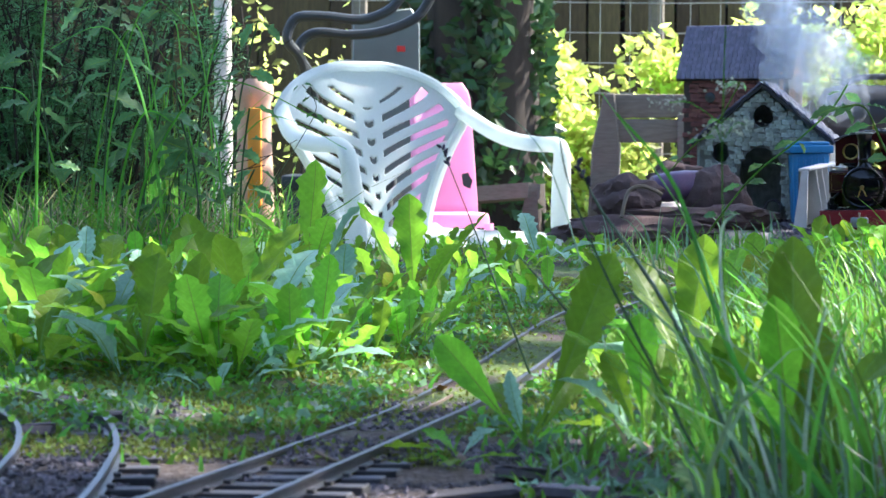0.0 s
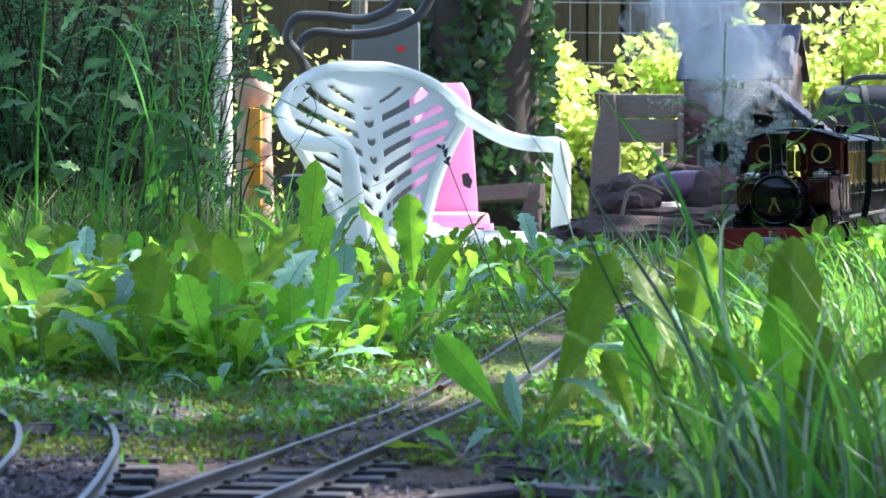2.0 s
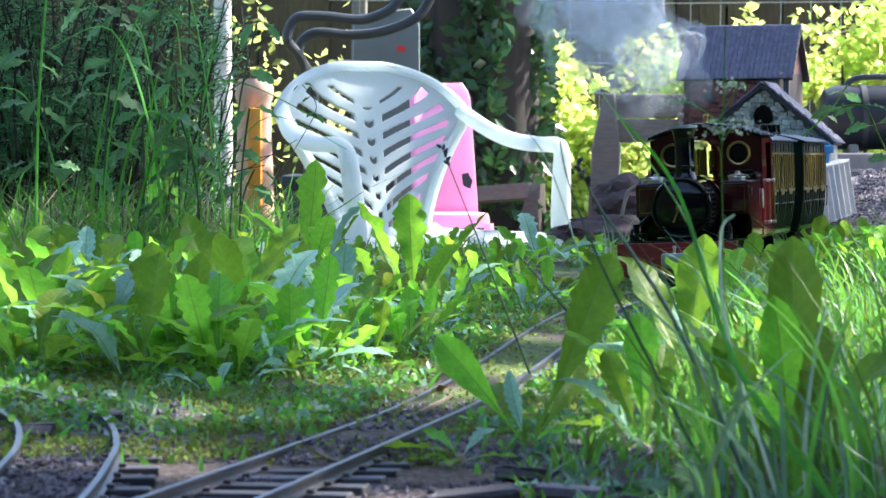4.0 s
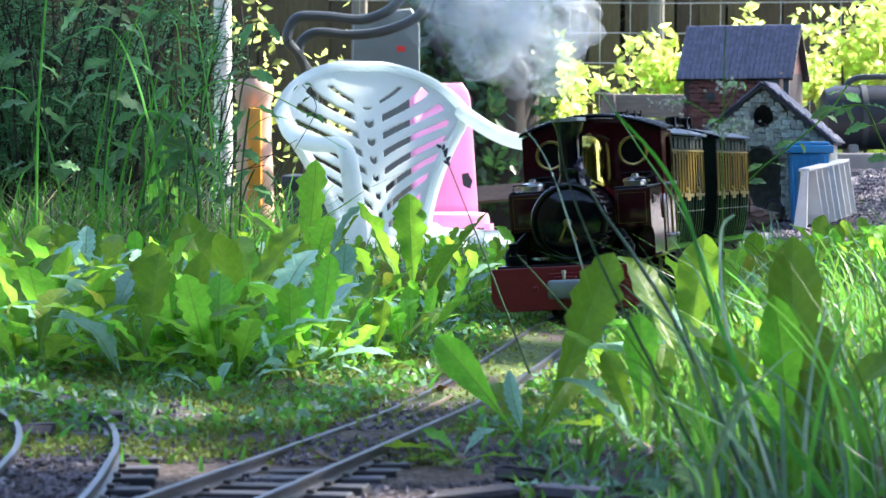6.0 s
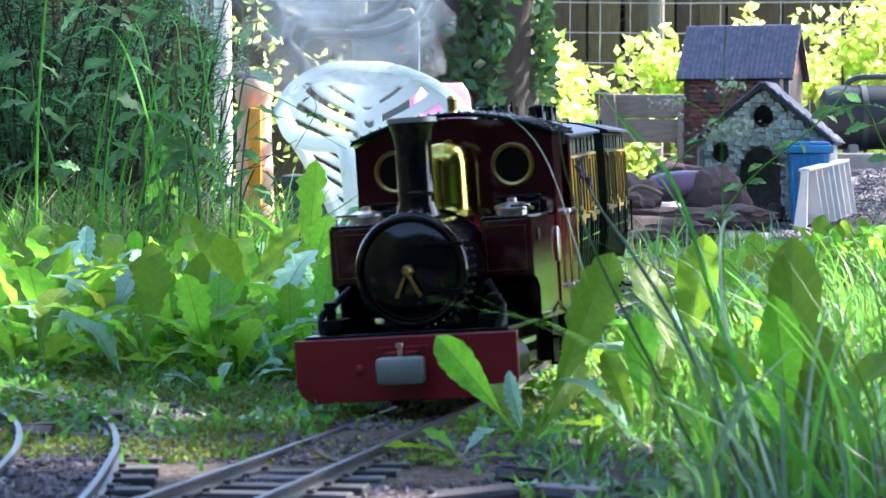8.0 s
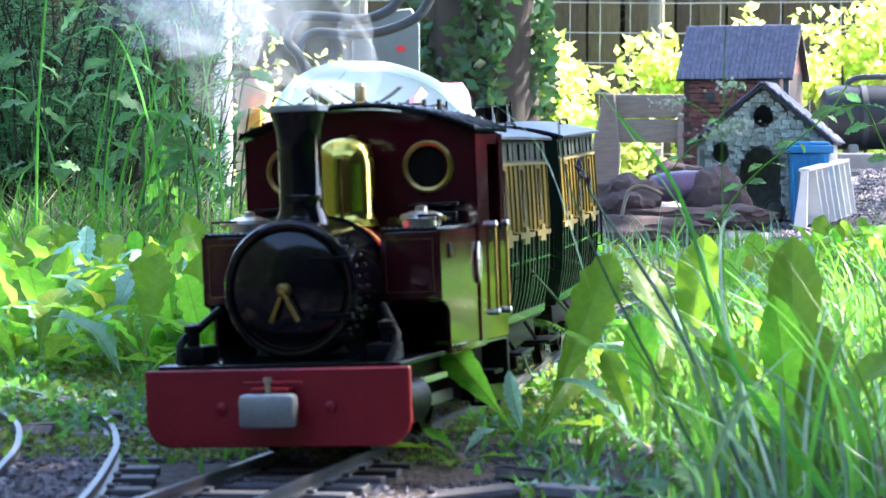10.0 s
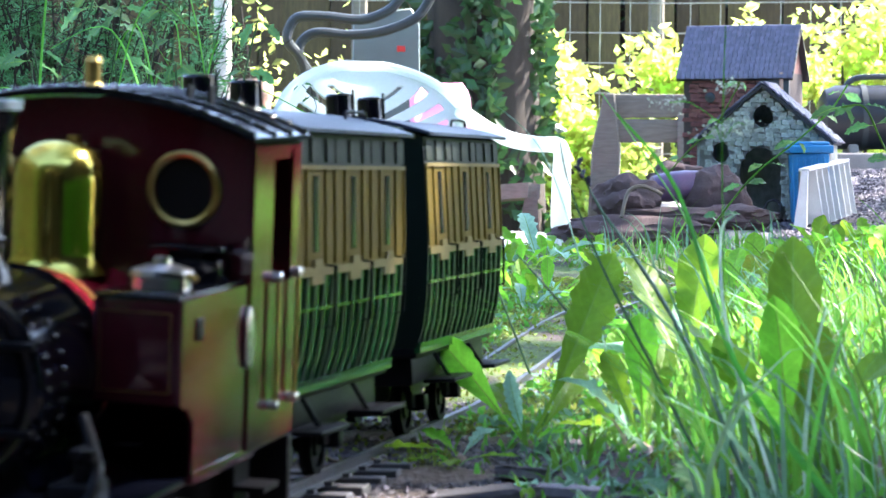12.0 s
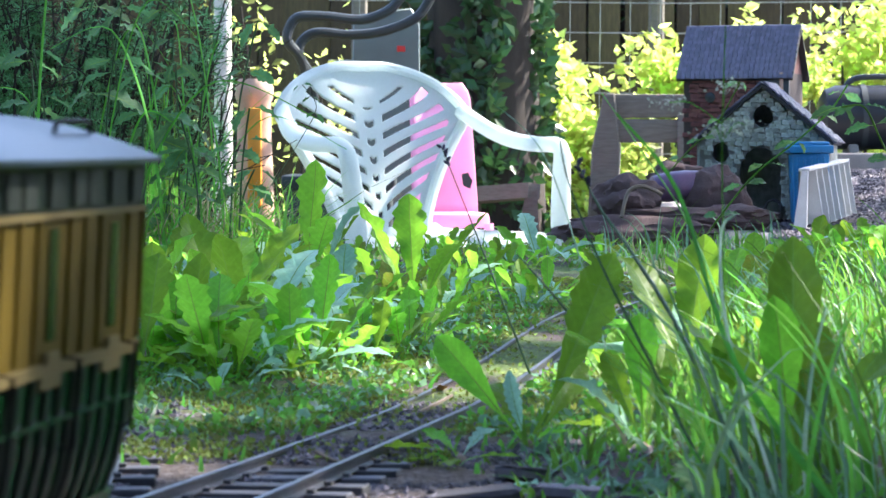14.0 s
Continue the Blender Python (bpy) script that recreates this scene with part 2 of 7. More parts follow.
def steam_material():
    """Thin wet steam: each shell scatters a little of the light and lets the rest through."""
    m = bpy.data.materials.new("steam")
    m.use_nodes = True
    n, l = m.node_tree.nodes, m.node_tree.links
    n.remove(n["Principled BSDF"])
    d = n.new("ShaderNodeBsdfTranslucent")
    d.inputs[0].default_value = (0.84, 0.91, 1.0, 1)
    e = n.new("ShaderNodeBsdfDiffuse")
    e.inputs[0].default_value = (0.84, 0.91, 1.0, 1)
    a = n.new("ShaderNodeMixShader")
    l.new(d.outputs[0], a.inputs[1])
    l.new(e.outputs[0], a.inputs[2])
    t = n.new("ShaderNodeBsdfTransparent")
    x = n.new("ShaderNodeMixShader")
    tc = n.new("ShaderNodeTexCoord")
    nz = n.new("ShaderNodeTexNoise")
    nz.inputs["Scale"].default_value, nz.inputs["Detail"].default_value = 18, 4
    l.new(tc.outputs["Object"], nz.inputs["Vector"])
    mr = n.new("ShaderNodeMapRange")
    mr.inputs["From Min"].default_value, mr.inputs["From Max"].default_value = 0.4, 0.75
    mr.inputs["To Min"].default_value, mr.inputs["To Max"].default_value = 0.0, 0.22
    l.new(nz.outputs["Fac"], mr.inputs["Value"])
    l.new(mr.outputs["Result"], x.inputs[0])
    l.new(t.outputs[0], x.inputs[1])
    l.new(a.outputs[0], x.inputs[2])
    l.new(x.outputs[0], n["Material Output"].inputs[0])
    return m


M["ground"] = ground_material()
M["steam"] = steam_material()


# ---- mesh helpers ----
def part(name, bm, material, parent=None, label="", smooth=True):
    me = bpy.data.meshes.new(name)
    bm.normal_update()
    bm.to_mesh(me)
    bm.free()
    for mm in (material if isinstance(material, (list, tuple)) else [material]):
        me.materials.append(M[mm])
    if smooth:
        me.shade_smooth()
        me.set_sharp_from_angle(angle=radians(35))
    ob = new(name, me)
    ob.parent = parent
    if label:
        tagged(ob, label)
    return ob


def thing(name, label, category, at=None, group="", kind=""):
    ob = new(name)
    ob.empty_display_size = 0.05
    if at is not None:
        ob.matrix_basis = at
    return tagged(ob, label, category, group, kind)


def box(bm, x0, x1, y0, y1, z0, z1, bevel=0.0):
    t = bmesh.new()
    bmesh.ops.create_cube(t, size=1)
    for v in t.verts:
        v.co = Vector(((x0 + x1) / 2 + v.co.x * (x1 - x0), (y0 + y1) / 2 + v.co.y * (y1 - y0), (z0 + z1) / 2 + v.co.z * (z1 - z0)))
    if bevel:
        bmesh.ops.bevel(t, geom=t.edges[:], offset=bevel, segments=2, affect="EDGES", profile=0.5)
    return join(bm, t)


def join(bm, t, m=None):
    if m is not None:
        bmesh.ops.transform(t, matrix=m, verts=t.verts)
    vs = {v: bm.verts.new(v.co) for v in t.verts}
    for f in t.faces:
        try:
            bm.faces.new([vs[v] for v in f.verts]).material_index = f.material_index
        except ValueError:
            pass
    t.free()
    return bm


def bx(*a, **k):
    return box(bmesh.new(), *a, **k)


def lathe(profile, m=None, seg=24, bm=None):
    """Turn (radius, height) pairs round z, then place with m."""
    bm = bm or bmesh.new()
    m = m or Matrix()
    rings = []
    for r, z in profile:
        if r < 1e-6:
            rings.append([bm.verts.new(m @ Vector((0, 0, z)))])
        else:
            rings.append([bm.verts.new(m @ Vector((r * math.cos(2 * math.pi * i / seg), r * math.sin(2 * math.pi * i / seg), z))) for i in range(seg)])
    for a, b in zip(rings, rings[1:]):
        for i in range(seg):
            j = (i + 1) % seg
            if len(a) == 1 and len(b) > 1:
                bm.faces.new((a[0], b[j], b[i]))
            elif len(b) == 1 and len(a) > 1:
                bm.faces.new((a[i], a[j], b[0]))
            elif len(a) > 1:
                bm.faces.new((a[i], a[j], b[j], b[i]))
    return bm


def sweep(pts, radius, seg=8, bm=None, flat=1.0):
    """A tube along points; radius is one number or one for each point."""
    bm = bm or bmesh.new()
    pts = [Vector(p) for p in pts]
    rings = []
    side = None
    for i, p in enumerate(pts):
        d = (pts[min(i + 1, len(pts) - 1)] - pts[max(i - 1, 0)]).normalized()
        if side is None:
            side = d.orthogonal().normalized()
        side = (side - d * side.dot(d)).normalized()
        up = d.cross(side)
        r = radius[i] if isinstance(radius, (list, tuple)) else radius
        rings.append([bm.verts.new(p + (side * math.cos(2 * math.pi * k / seg) + up * math.sin(2 * math.pi * k / seg) * flat) * r) for k in range(seg)])
    for a, b in zip(rings, rings[1:]):
        for k in range(seg):
            bm.faces.new((a[k], a[(k + 1) % seg], b[(k + 1) % seg], b[k]))
    bm.faces.new(rings[0][::-1])
    bm.faces.new(rings[-1])
    return bm


def smoothed(pts, n=6):
    """Catmull-Rom through points."""
    pts = [Vector(p) for p in pts]
    out = []
    for i in range(len(pts) - 1):
        p0, p1, p2, p3 = pts[max(i - 1, 0)], pts[i], pts[i + 1], pts[min(i + 2, len(pts) - 1)]
        for k in range(n):
            t = k / n
            out.append(0.5 * ((2 * p1) + (p2 - p0) * t + (2 * p0 - 5 * p1 + 4 * p2 - p3) * t * t + (3 * p1 - p0 - 3 * p2 + p3) * t ** 3))
    return out + [pts[-1]]


def prism(poly, depth, m=None, bm=None, bevel=0.0):
    """A flat outline in xz, thick along y from 0 to depth."""
    t = bmesh.new()
    a = [t.verts.new((x, 0, z)) for x, z in poly]
    b = [t.verts.new((x, depth, z)) for x, z in poly]
    n = len(poly)
    t.faces.new(a)
    t.faces.new(b[::-1])
    for i in range(n):
        t.faces.new((a[i], b[i], b[(i + 1) % n], a[(i + 1) % n]))
    bmesh.ops.recalc_face_normals(t, faces=t.faces[:])
    if bevel:
        bmesh.ops.bevel(t, geom=t.edges[:], offset=bevel, segments=1, affect="EDGES")
    return join(bm or bmesh.new(), t, m)


ALONG_Y = Matrix.Rotation(radians(-90), 4, "X")   # z of a lathe becomes +y
ALONG_X = Matrix.Rotation(radians(90), 4, "Y")    # z of a lathe becomes +x
T = Matrix.Translation


# ---- the line of the track: x by y, with its dips and its cant ----
LINE = [(-0.30, -0.30), (-0.22, 0.30), (-0.175, 0.62), (-0.143, 0.82), (-0.107, 1.00), (-0.054, 1.23), (-0.003, 1.46), (0.060, 1.785), (0.139, 2.23),
        (0.303, 2.80), (0.455, 3.30), (0.637, 3.88), (0.800, 4.50), (0.985, 5.36), (1.25, 6.6)]
FINE = [(p.x, p.y) for p in smoothed([(x, y, 0) for x, y in LINE], 24)]
ARC = [0.0]
for (x0, y0), (x1, y1) in zip(FINE, FINE[1:]):
    ARC.append(ARC[-1] + math.hypot(x1 - x0, y1 - y0))
FX, FY = [p[0] for p in FINE], [p[1] for p in FINE]
DIP_Y = [0.0, 0.75, 0.9, 1.0, 1.45, 1.6, 1.85, 2.3, 2.8, 3.2, 3.5, 5.0]
DIP_Z = [-0.006, -0.006, -0.002, 0.001, -0.0045, -0.004, 0.002, 0.003, -0.001, -0.003, 0.0, 0.0]
CANT_Y = [0.0, 0.85, 1.0, 1.08, 1.35, 1.6, 1.9, 2.3, 2.9, 3.5, 5.0]
CANT = [-3.5, -3.0, -0.5, 0.6, 3.6, 4.2, 4.6, 3.0, 2.0, 1.2, 0.8]


def on_line(a):
    """Place, forward way (towards the eye) and leaning of the track at arc length a."""
    x, y = np.interp(a, ARC, FX), np.interp(a, ARC, FY)
    x2, y2 = np.interp(a + 0.01, ARC, FX), np.interp(a + 0.01, ARC, FY)
    way = Vector((x - x2, y - y2, 0)).normalized()
    return Vector((x, y, float(np.interp(y, DIP_Y, DIP_Z)))), way, float(np.interp(y, CANT_Y, CANT))


def arc_at(y):
    return float(np.interp(y, FY, ARC))


def on_track(a, length, slack=0.0):
    """Pose of a vehicle whose front stands at arc length a; +y is forward."""
    p, _, c1 = on_line(a + 0.03)
    q, _, c2 = on_line(a + length - 0.03)
    fwd = (p - q).normalized()
    c = radians((c1 + c2) / 2)
    up = Vector((-math.sin(c), 0, math.cos(c)))
    right = fwd.cross(up).normalized()
    up = right.cross(fwd)
    m = Matrix((right, fwd, up)).transposed().to_4x4()
    return Matrix.Translation(p + fwd * 0.03) @ m @ Matrix.Rotation(radians(slack), 4, "Z")


def rise(x, y):
    """Height of the garden ground."""
    def step(a, b, v):
        t = min(1, max(0, (v - a) / (b - a)))
        return t * t * (3 - 2 * t)
    away = abs(x - float(np.interp(y, FY, FX)))
    rough = 0.25 + 0.75 * step(0.03, 0.11, away)
    rough *= 1 - 0.65 * (1 - step(-0.16, -0.11, x)) * (1 - step(1.55, 1.75, y))
    z = -0.0068 - 0.0022 * (1 - step(1.16, 1.34, y - 0.8 * x)) + 0.006 * noise.noise((x * 6, y * 6, 0)) * rough + 0.0035 * noise.noise((x * 25, y * 25, 3)) * rough
    z += float(np.interp(y, DIP_Y, DIP_Z)) * max(0, 1 - abs(x - float(np.interp(y, FY, FX))) * 4)
    z += 0.0027 * (1 - step(0.034, 0.075, away)) * step(1.12, 1.30, y) * (1 - step(3.0, 3.5, y))
    z += 0.0035 * (1 - step(-0.165, -0.135, x)) * (1 - step(1.50, 1.72, y))
    edge = 0.22 + 0.16 * step(3.4, 5, y)
    drop = step(3.75, 4.5, y) * (1 - step(edge, edge + 0.16, x))
    z -= 0.47 * drop
    z += 0.085 * step(4.7, 6.2, y) * step(0.75, 1.0, x)
    return z


# ---- ground ----
def build_ground():
    bm = bmesh.new()
    xs = list(np.concatenate([[-3000, -200, -30, -8, -3], np.linspace(-1.4, 1.9, 133), [3, 8, 30, 200, 3000]]))
    ys = list(np.concatenate([[-3000, -200, -20, -4, -1], np.linspace(-0.2, 2.6, 141), np.linspace(2.66, 7.5, 100), [9, 12, 20, 60, 300, 3000]]))
    grid = [[bm.verts.new((x, y, rise(x, y))) for x in xs] for y in ys]
    for a, b in zip(grid, grid[1:]):
        for i in range(len(xs) - 1):
            bm.faces.new((a[i], a[i + 1], b[i + 1], b[i]))
    tagged(part("ground", bm, "ground"), "damp garden soil with moss and gravel", "ground", kind="structure")


build_ground()


# ---- railway track ----
def rail_pts(centre, side):
    out = []
    for i, (p, way, cant) in enumerate(centre):
        left = Vector((-way.y, way.x, 0))
        out.append(p + left * side * 0.0235 + Vector((0, 0, left.x * side * 0.0235 * math.tan(radians(cant)))))
    return out


def rail_mesh(pts):
    """Flat-bottomed rail section along points, with its head at the given height."""
    sec = [(-0.0012, 0), (0.0012, 0), (0.0012, -0.0018), (0.0005, -0.0024), (0.0005, -0.0048), (0.0026, -0.0056), (0.0026, -0.0063),
           (-0.0026, -0.0063), (-0.0026, -0.0056), (-0.0005, -0.0048), (-0.0005, -0.0024), (-0.0012, -0.0018)]
    bm = bmesh.new()
    rings = []
    for i, p in enumerate(pts):
        d = (pts[min(i + 1, len(pts) - 1)] - pts[max(i - 1, 0)]).normalized()
        s = Vector((d.y, -d.x, 0)).normalized()
        rings.append([bm.verts.new(p + s * u * 1.25 + Vector((0, 0, v))) for u, v in sec])
    n = len(sec)
    for a, b in zip(rings, rings[1:]):
        for k in range(n):
            bm.faces.new((a[k], b[k], b[(k + 1) % n], a[(k + 1) % n]))
    bm.faces.new(rings[0])
    bm.faces.new(rings[-1][::-1])
    bmesh.ops.recalc_face_normals(bm, faces=bm.faces[:])
    return bm


def lay_track(centre, label, pitch, sleepers=True):
    tr = thing("railway_track", label, "railway track", group="garden railway tracks")
    for side in (-1, 1):
        part("rail", rail_mesh(rail_pts(centre, side)), "rail", tr)
    bm = bx(-0.045, 0.045, -0.006, 0.006, -0.0110, -0.0061, bevel=0.0008)
    for s in (-1, 1):
        for u in (-1, 1):
            box(bm, s * 0.0235 + u * 0.0045 - 0.0016, s * 0.0235 + u * 0.0045 + 0.0016, -0.003, 0.003, -0.0061, -0.0044)
    first = None
    dist = 0.0
    for i in range(1, len(centre)):
        p, way, cant = centre[i]
        dist += (p - centre[i - 1][0]).length
        if dist < pitch:
            continue
        dist = 0.0
        if first is None:
            first = part("sleeper", bm, "sleeper", tr, smooth=False)
            ob = first
        else:
            ob = new("sleeper", first.data)
            ob.parent = tr
        fwd = way
        c = radians(cant)
        up = Vector((-math.sin(c), 0, math.cos(c)))
        right = fwd.cross(up).normalized()
        m = Matrix((right, fwd, right.cross(fwd))).transposed().to_4x4()
        ob.matrix_basis = Matrix.Translation(p) @ m @ pose(0, 0, 0, 0, 0, random.uniform(-2, 2))
    return tr


MAIN = [on_line(a) for a in np.arange(0.05, ARC[-1] - 0.05, 0.0095)]
lay_track(MAIN, "steel rails on dark plastic sleepers, half buried in moss", 0.028)


def plain_line(pts):
    ps = smoothed(pts, 10)
    out = []
    for i, p in enumerate(ps):
        d = (ps[min(i + 1, len(ps) - 1)] - ps[max(i - 1, 0)]).normalized()
        out.append((p, d, 0.0))
    return out


lay_track(plain_line([(-0.55, 1.66, 0.002), (-0.40, 1.585, 0.002), (-0.28, 1.485, 0.002), (-0.236, 1.41, 0.002), (-0.201, 1.325, 0.002),
                      (-0.181, 1.22, 0.002), (-0.174, 1.134, 0.002), (-0.170, 1.04, 0.002), (-0.170, 0.95, 0.002)]),
          "curving siding of dull steel rails on soil", 0.03)
lay_track(plain_line([(1.02, 4.35, 0.0), (1.25, 4.9, 0.005), (1.45, 5.5, 0.02)]), "second track on grey gravel", 0.03)


# ---- locomotive; +y is forward, the buffer beam's face at y = 0, rail tops at z = 0 ----
def wheelset(name, r, parent, y, material="black_steel"):
    ws = new(name)
    ws.parent = parent
    ws.matrix_basis = pose(0, y, r)
    for s in (-1, 1):
        bm = lathe([(0.0, -0.002), (r * 0.35, -0.002), (r * 0.4, 0.0), (r * 0.75, 0.0), (r * 0.8, -0.002), (r, -0.002), (r, 0.002), (r * 1.09, 0.0024), (r * 1.09, 0.0035), (0.0, 0.0035)],
                   T((s * 0.0235, 0, 0)) @ Matrix.Rotation(radians(90 if s < 0 else -90), 4, "Y"))
        part("wheel", bm, material, ws)
    part("axle", lathe([(0.003, -0.025), (0.003, 0.025)], ALONG_X, 10), material, ws)
    return ws


def ring(r0, r1, y, depth, seg=32):
    return lathe([(r0, 0), (r1, 0), (r1, depth), (r0, depth), (r0, 0)], T((0, y, 0)) @ ALONG_Y, seg)


def locomotive():
    lo = thing("steam_locomotive", "maroon and black model tank locomotive with a brass dome", "model train")
    # buffer beam
    w = 0.063
    poly = [(-w, 0.0443), (w, 0.0443), (w, 0.020)] + [(w - 0.012 + 0.012 * math.cos(a), 0.0215 - 0.0125 * math.sin(a)) for a in np.linspace(0.2, 1.57, 6)]
    poly += [(-x, z) for x, z in reversed(poly[3:])] + [(-w, 0.020)]
    beam = part("buffer_beam", prism(poly, -0.004, bevel=0.0006), "beam_red", lo, "red painted buffer beam")
    for x in (-0.026, 0.026):
        part("bolt", lathe([(0.0026, 0), (0.0026, 0.0015), (0.0012, 0.0022), (0, 0.0022)], T((x, 0, 0.027)) @ ALONG_Y, 10), "beam_red", beam)
    bm = bx(-0.0135, 0.0135, 0.006, 0.015, 0.0185, 0.034, bevel=0.0028)
    coup = part("coupling", bm, "coupling_grey", lo, "dull grey metal coupling block")
    part("shank", bx(-0.004, 0.004, 0.0, 0.0065, 0.022, 0.030, bevel=0.0005), "black_steel", coup)
    part("bracket", bx(-0.009, 0.009, 0.0, 0.010, 0.0345, 0.0362, bevel=0.0004), "beam_red", coup)
    part("pin", lathe([(0.0014, 0.0340), (0.0014, 0.0385), (0.0022, 0.0392), (0.0020, 0.0412), (0, 0.0416)], T((0, 0.010, 0)), 12), "nickel", coup)
    part("bar", sweep([(-0.014, 0.004, 0.0385), (0.014, 0.004, 0.0385)], 0.0007, 6), "beam_red", coup)
    # footplate and frames
    part("footplate", bx(-0.058, 0.058, -0.200, -0.0042, 0.0440, 0.0462, bevel=0.0006), "black_paint", lo)
    for s in (-1, 1):
        part("side_frame", prism([(-0.004, 0.043), (-0.20, 0.043), (-0.20, 0.012), (-0.18, 0.016), (-0.05, 0.016), (-0.03, 0.03)], 0.003, T((s * 0.031 + 0.0015, 0, 0)) @ Matrix.Rotation(radians(90), 4, "Z")), "black_steel", lo)
        # cylinder, piston rod, steps
        cy = part("cylinder", lathe([(0, 0), (0.009, 0), (0.012, 0.002), (0.012, 0.033), (0.009, 0.035), (0, 0.035)], T((s * 0.047, -0.052, 0.026)) @ ALONG_Y, 20), "black_steel", lo)
        part("cylinder_cover", lathe([(0, 0), (0.009, 0), (0.0085, 0.0016), (0.0025, 0.002), (0.002, 0.006), (0, 0.006)], T((s * 0.047, -0.017, 0.026)) @ ALONG_Y, 16), "black_steel", cy)
        part("slide_bar", bx(s * 0.047 - 0.002, s * 0.047 + 0.002, -0.115, -0.052, 0.031, 0.034), "nickel", lo)
        part("coupling_rod", bx(s * 0.038 - 0.0012, s * 0.038 + 0.0012, -0.160, -0.065, 0.0165, 0.0225, bevel=0.0008), "nickel", lo)
        part("pipe", sweep(smoothed([(s * 0.050, -0.012, 0.045), (s * 0.052, -0.02, 0.056), (s * 0.047, -0.03, 0.062), (s * 0.040, -0.04, 0.070)]), 0.002, 8), "black_steel", lo)
        bm = bx(s * 0.053 - 0.006, s * 0.053 + 0.006, -0.186, -0.168, 0.012, 0.014)
        box(bm, s * 0.053 - 0.006, s * 0.053 + 0.006, -0.186, -0.168, 0.028, 0.030)
        box(bm, s * 0.047 - 0.001, s * 0.047 + 0.001, -0.186, -0.168, 0.012, 0.044)
        part("step", bm, "black_steel", lo)
        part("lubricator", bx(s * 0.045 - 0.006, s * 0.045 + 0.006, -0.034, -0.014, 0.046, 0.054, bevel=0.001), "black_steel", lo)
        part("oil_cup", lathe([(0.003, 0.054), (0.003, 0.060), (0.0042, 0.061), (0.0042, 0.0635), (0, 0.065)], T((s * 0.047, -0.022, 0)), 12), "black_steel", lo)
    # smokebox
    cz = 0.079
    sb = part("smokebox", lathe([(0, 0), (0.032, 0), (0.032, 0.050), (0, 0.050)], T((0, -0.076, cz)) @ ALONG_Y, 48), "black_paint", lo)
    bm = sweep([(0.0300 * math.cos(a), -0.0262, 0.0300 * math.sin(a)) for a in np.linspace(0, 2 * math.pi, 61)], 0.0024, 10)
    back_ring = part("smokebox_ring", ring(0.030, 0.0332, -0.079, 0.003, 48), "black_paint", sb)
    back_ring.matrix_basis = T((0, 0, cz))
    rings = part("smokebox_ring", bm, "black_paint", sb)
    rings.matrix_basis = T((0, 0, cz))
    bm = lathe([(0.027, 0), (0.0265, 0.002), (0.022, 0.0045), (0.012, 0.0065), (0, 0.0072)], T((0, -0.026, cz)) @ ALONG_Y, 40)
    door = part("smokebox_door", bm, "black_paint", lo)
    bm = bmesh.new()
    for k in range(40):
        a = 2 * math.pi * k / 40
        for y in (-0.031, -0.044, -0.0775):
            lathe([(0.0010, 0), (0.0008, 0.0007), (0, 0.0010)], T((0, y, cz)) @ Matrix.Rotation(a, 4, "Y") @ T((0, 0, 0.0322)), 6, bm)
    tagged(part("rivets", bm, "black_paint", sb), kind="stuff")
    for z in (0.0135, -0.0125):
        part("hinge_strap", bx(-0.031, 0.006, -0.024, -0.0205, cz + z - 0.0012, cz + z + 0.0012, bevel=0.0005), "black_steel", door)
    part("dart_boss", lathe([(0.0034, 0), (0.0034, 0.005), (0.002, 0.007), (0, 0.007)], T((0, -0.020, cz)) @ ALONG_Y, 14), "old_brass", door)
    for a in (28, -24):
        part("door_handle", prism([(-0.0008, 0), (0.0008, 0), (0.0010, -0.016), (-0.0010, -0.016)], 0.0018, T((0, -0.0145 if a > 0 else -0.0165, cz)) @ Matrix.Rotation(radians(a), 4, "Y"), bevel=0.0003), "old_brass", door)
    bm = prism([(-0.024, 0.0462), (0.024, 0.0462), (0.020, 0.054), (0.016, 0.062), (-0.016, 0.062), (-0.020, 0.054)], -0.05, T((0, -0.04, 0)))
    part("saddle", bm, "black_paint", lo)
    # boiler
    part("boiler", lathe([(0.0290, 0), (0.0290, 0.088)], T((0, -0.165, cz + 0.001)) @ ALONG_Y, 48), "boiler_red", lo, "deep red boiler barrel")
    part("boiler_band", ring(0.0288, 0.0297, -0.097, 0.002, 48), "old_brass", lo).matrix_basis = T((0, 0, cz + 0.001))
    # chimney
    part("chimney", lathe([(0.0130, 0.107), (0.0118, 0.112), (0.0104, 0.1155), (0.0102, 0.121), (0.0106, 0.122), (0.0102, 0.123), (0.0104, 0.148), (0.0112, 0.154), (0.0128, 0.1590),
                           (0.0134, 0.1605), (0.0134, 0.1620), (0.011, 0.1625), (0.009, 0.158), (0.008, 0.12)], T((0, -0.047, 0)), 32), "black_paint", lo)
    part("chimney_lip", lathe([(0.0105, 0.1615), (0.0140, 0.1612), (0.0140, 0.1640), (0.0112, 0.1642), (0.0105, 0.1618)], T((0, -0.047, 0)), 32), "coupling_grey", lo, "dull metal chimney rim")
    # dome and safety valve
    part("dome", lathe([(0.0185, 0.1062), (0.0168, 0.1088), (0.0154, 0.1112), (0.0151, 0.114), (0.0151, 0.136), (0.0144, 0.1415), (0.0120, 0.1462), (0.0080, 0.1490), (0.0035, 0.1503), (0, 0.1505)],
                       T((0, -0.116, 0)), 40), "brass", lo, "polished brass steam dome")
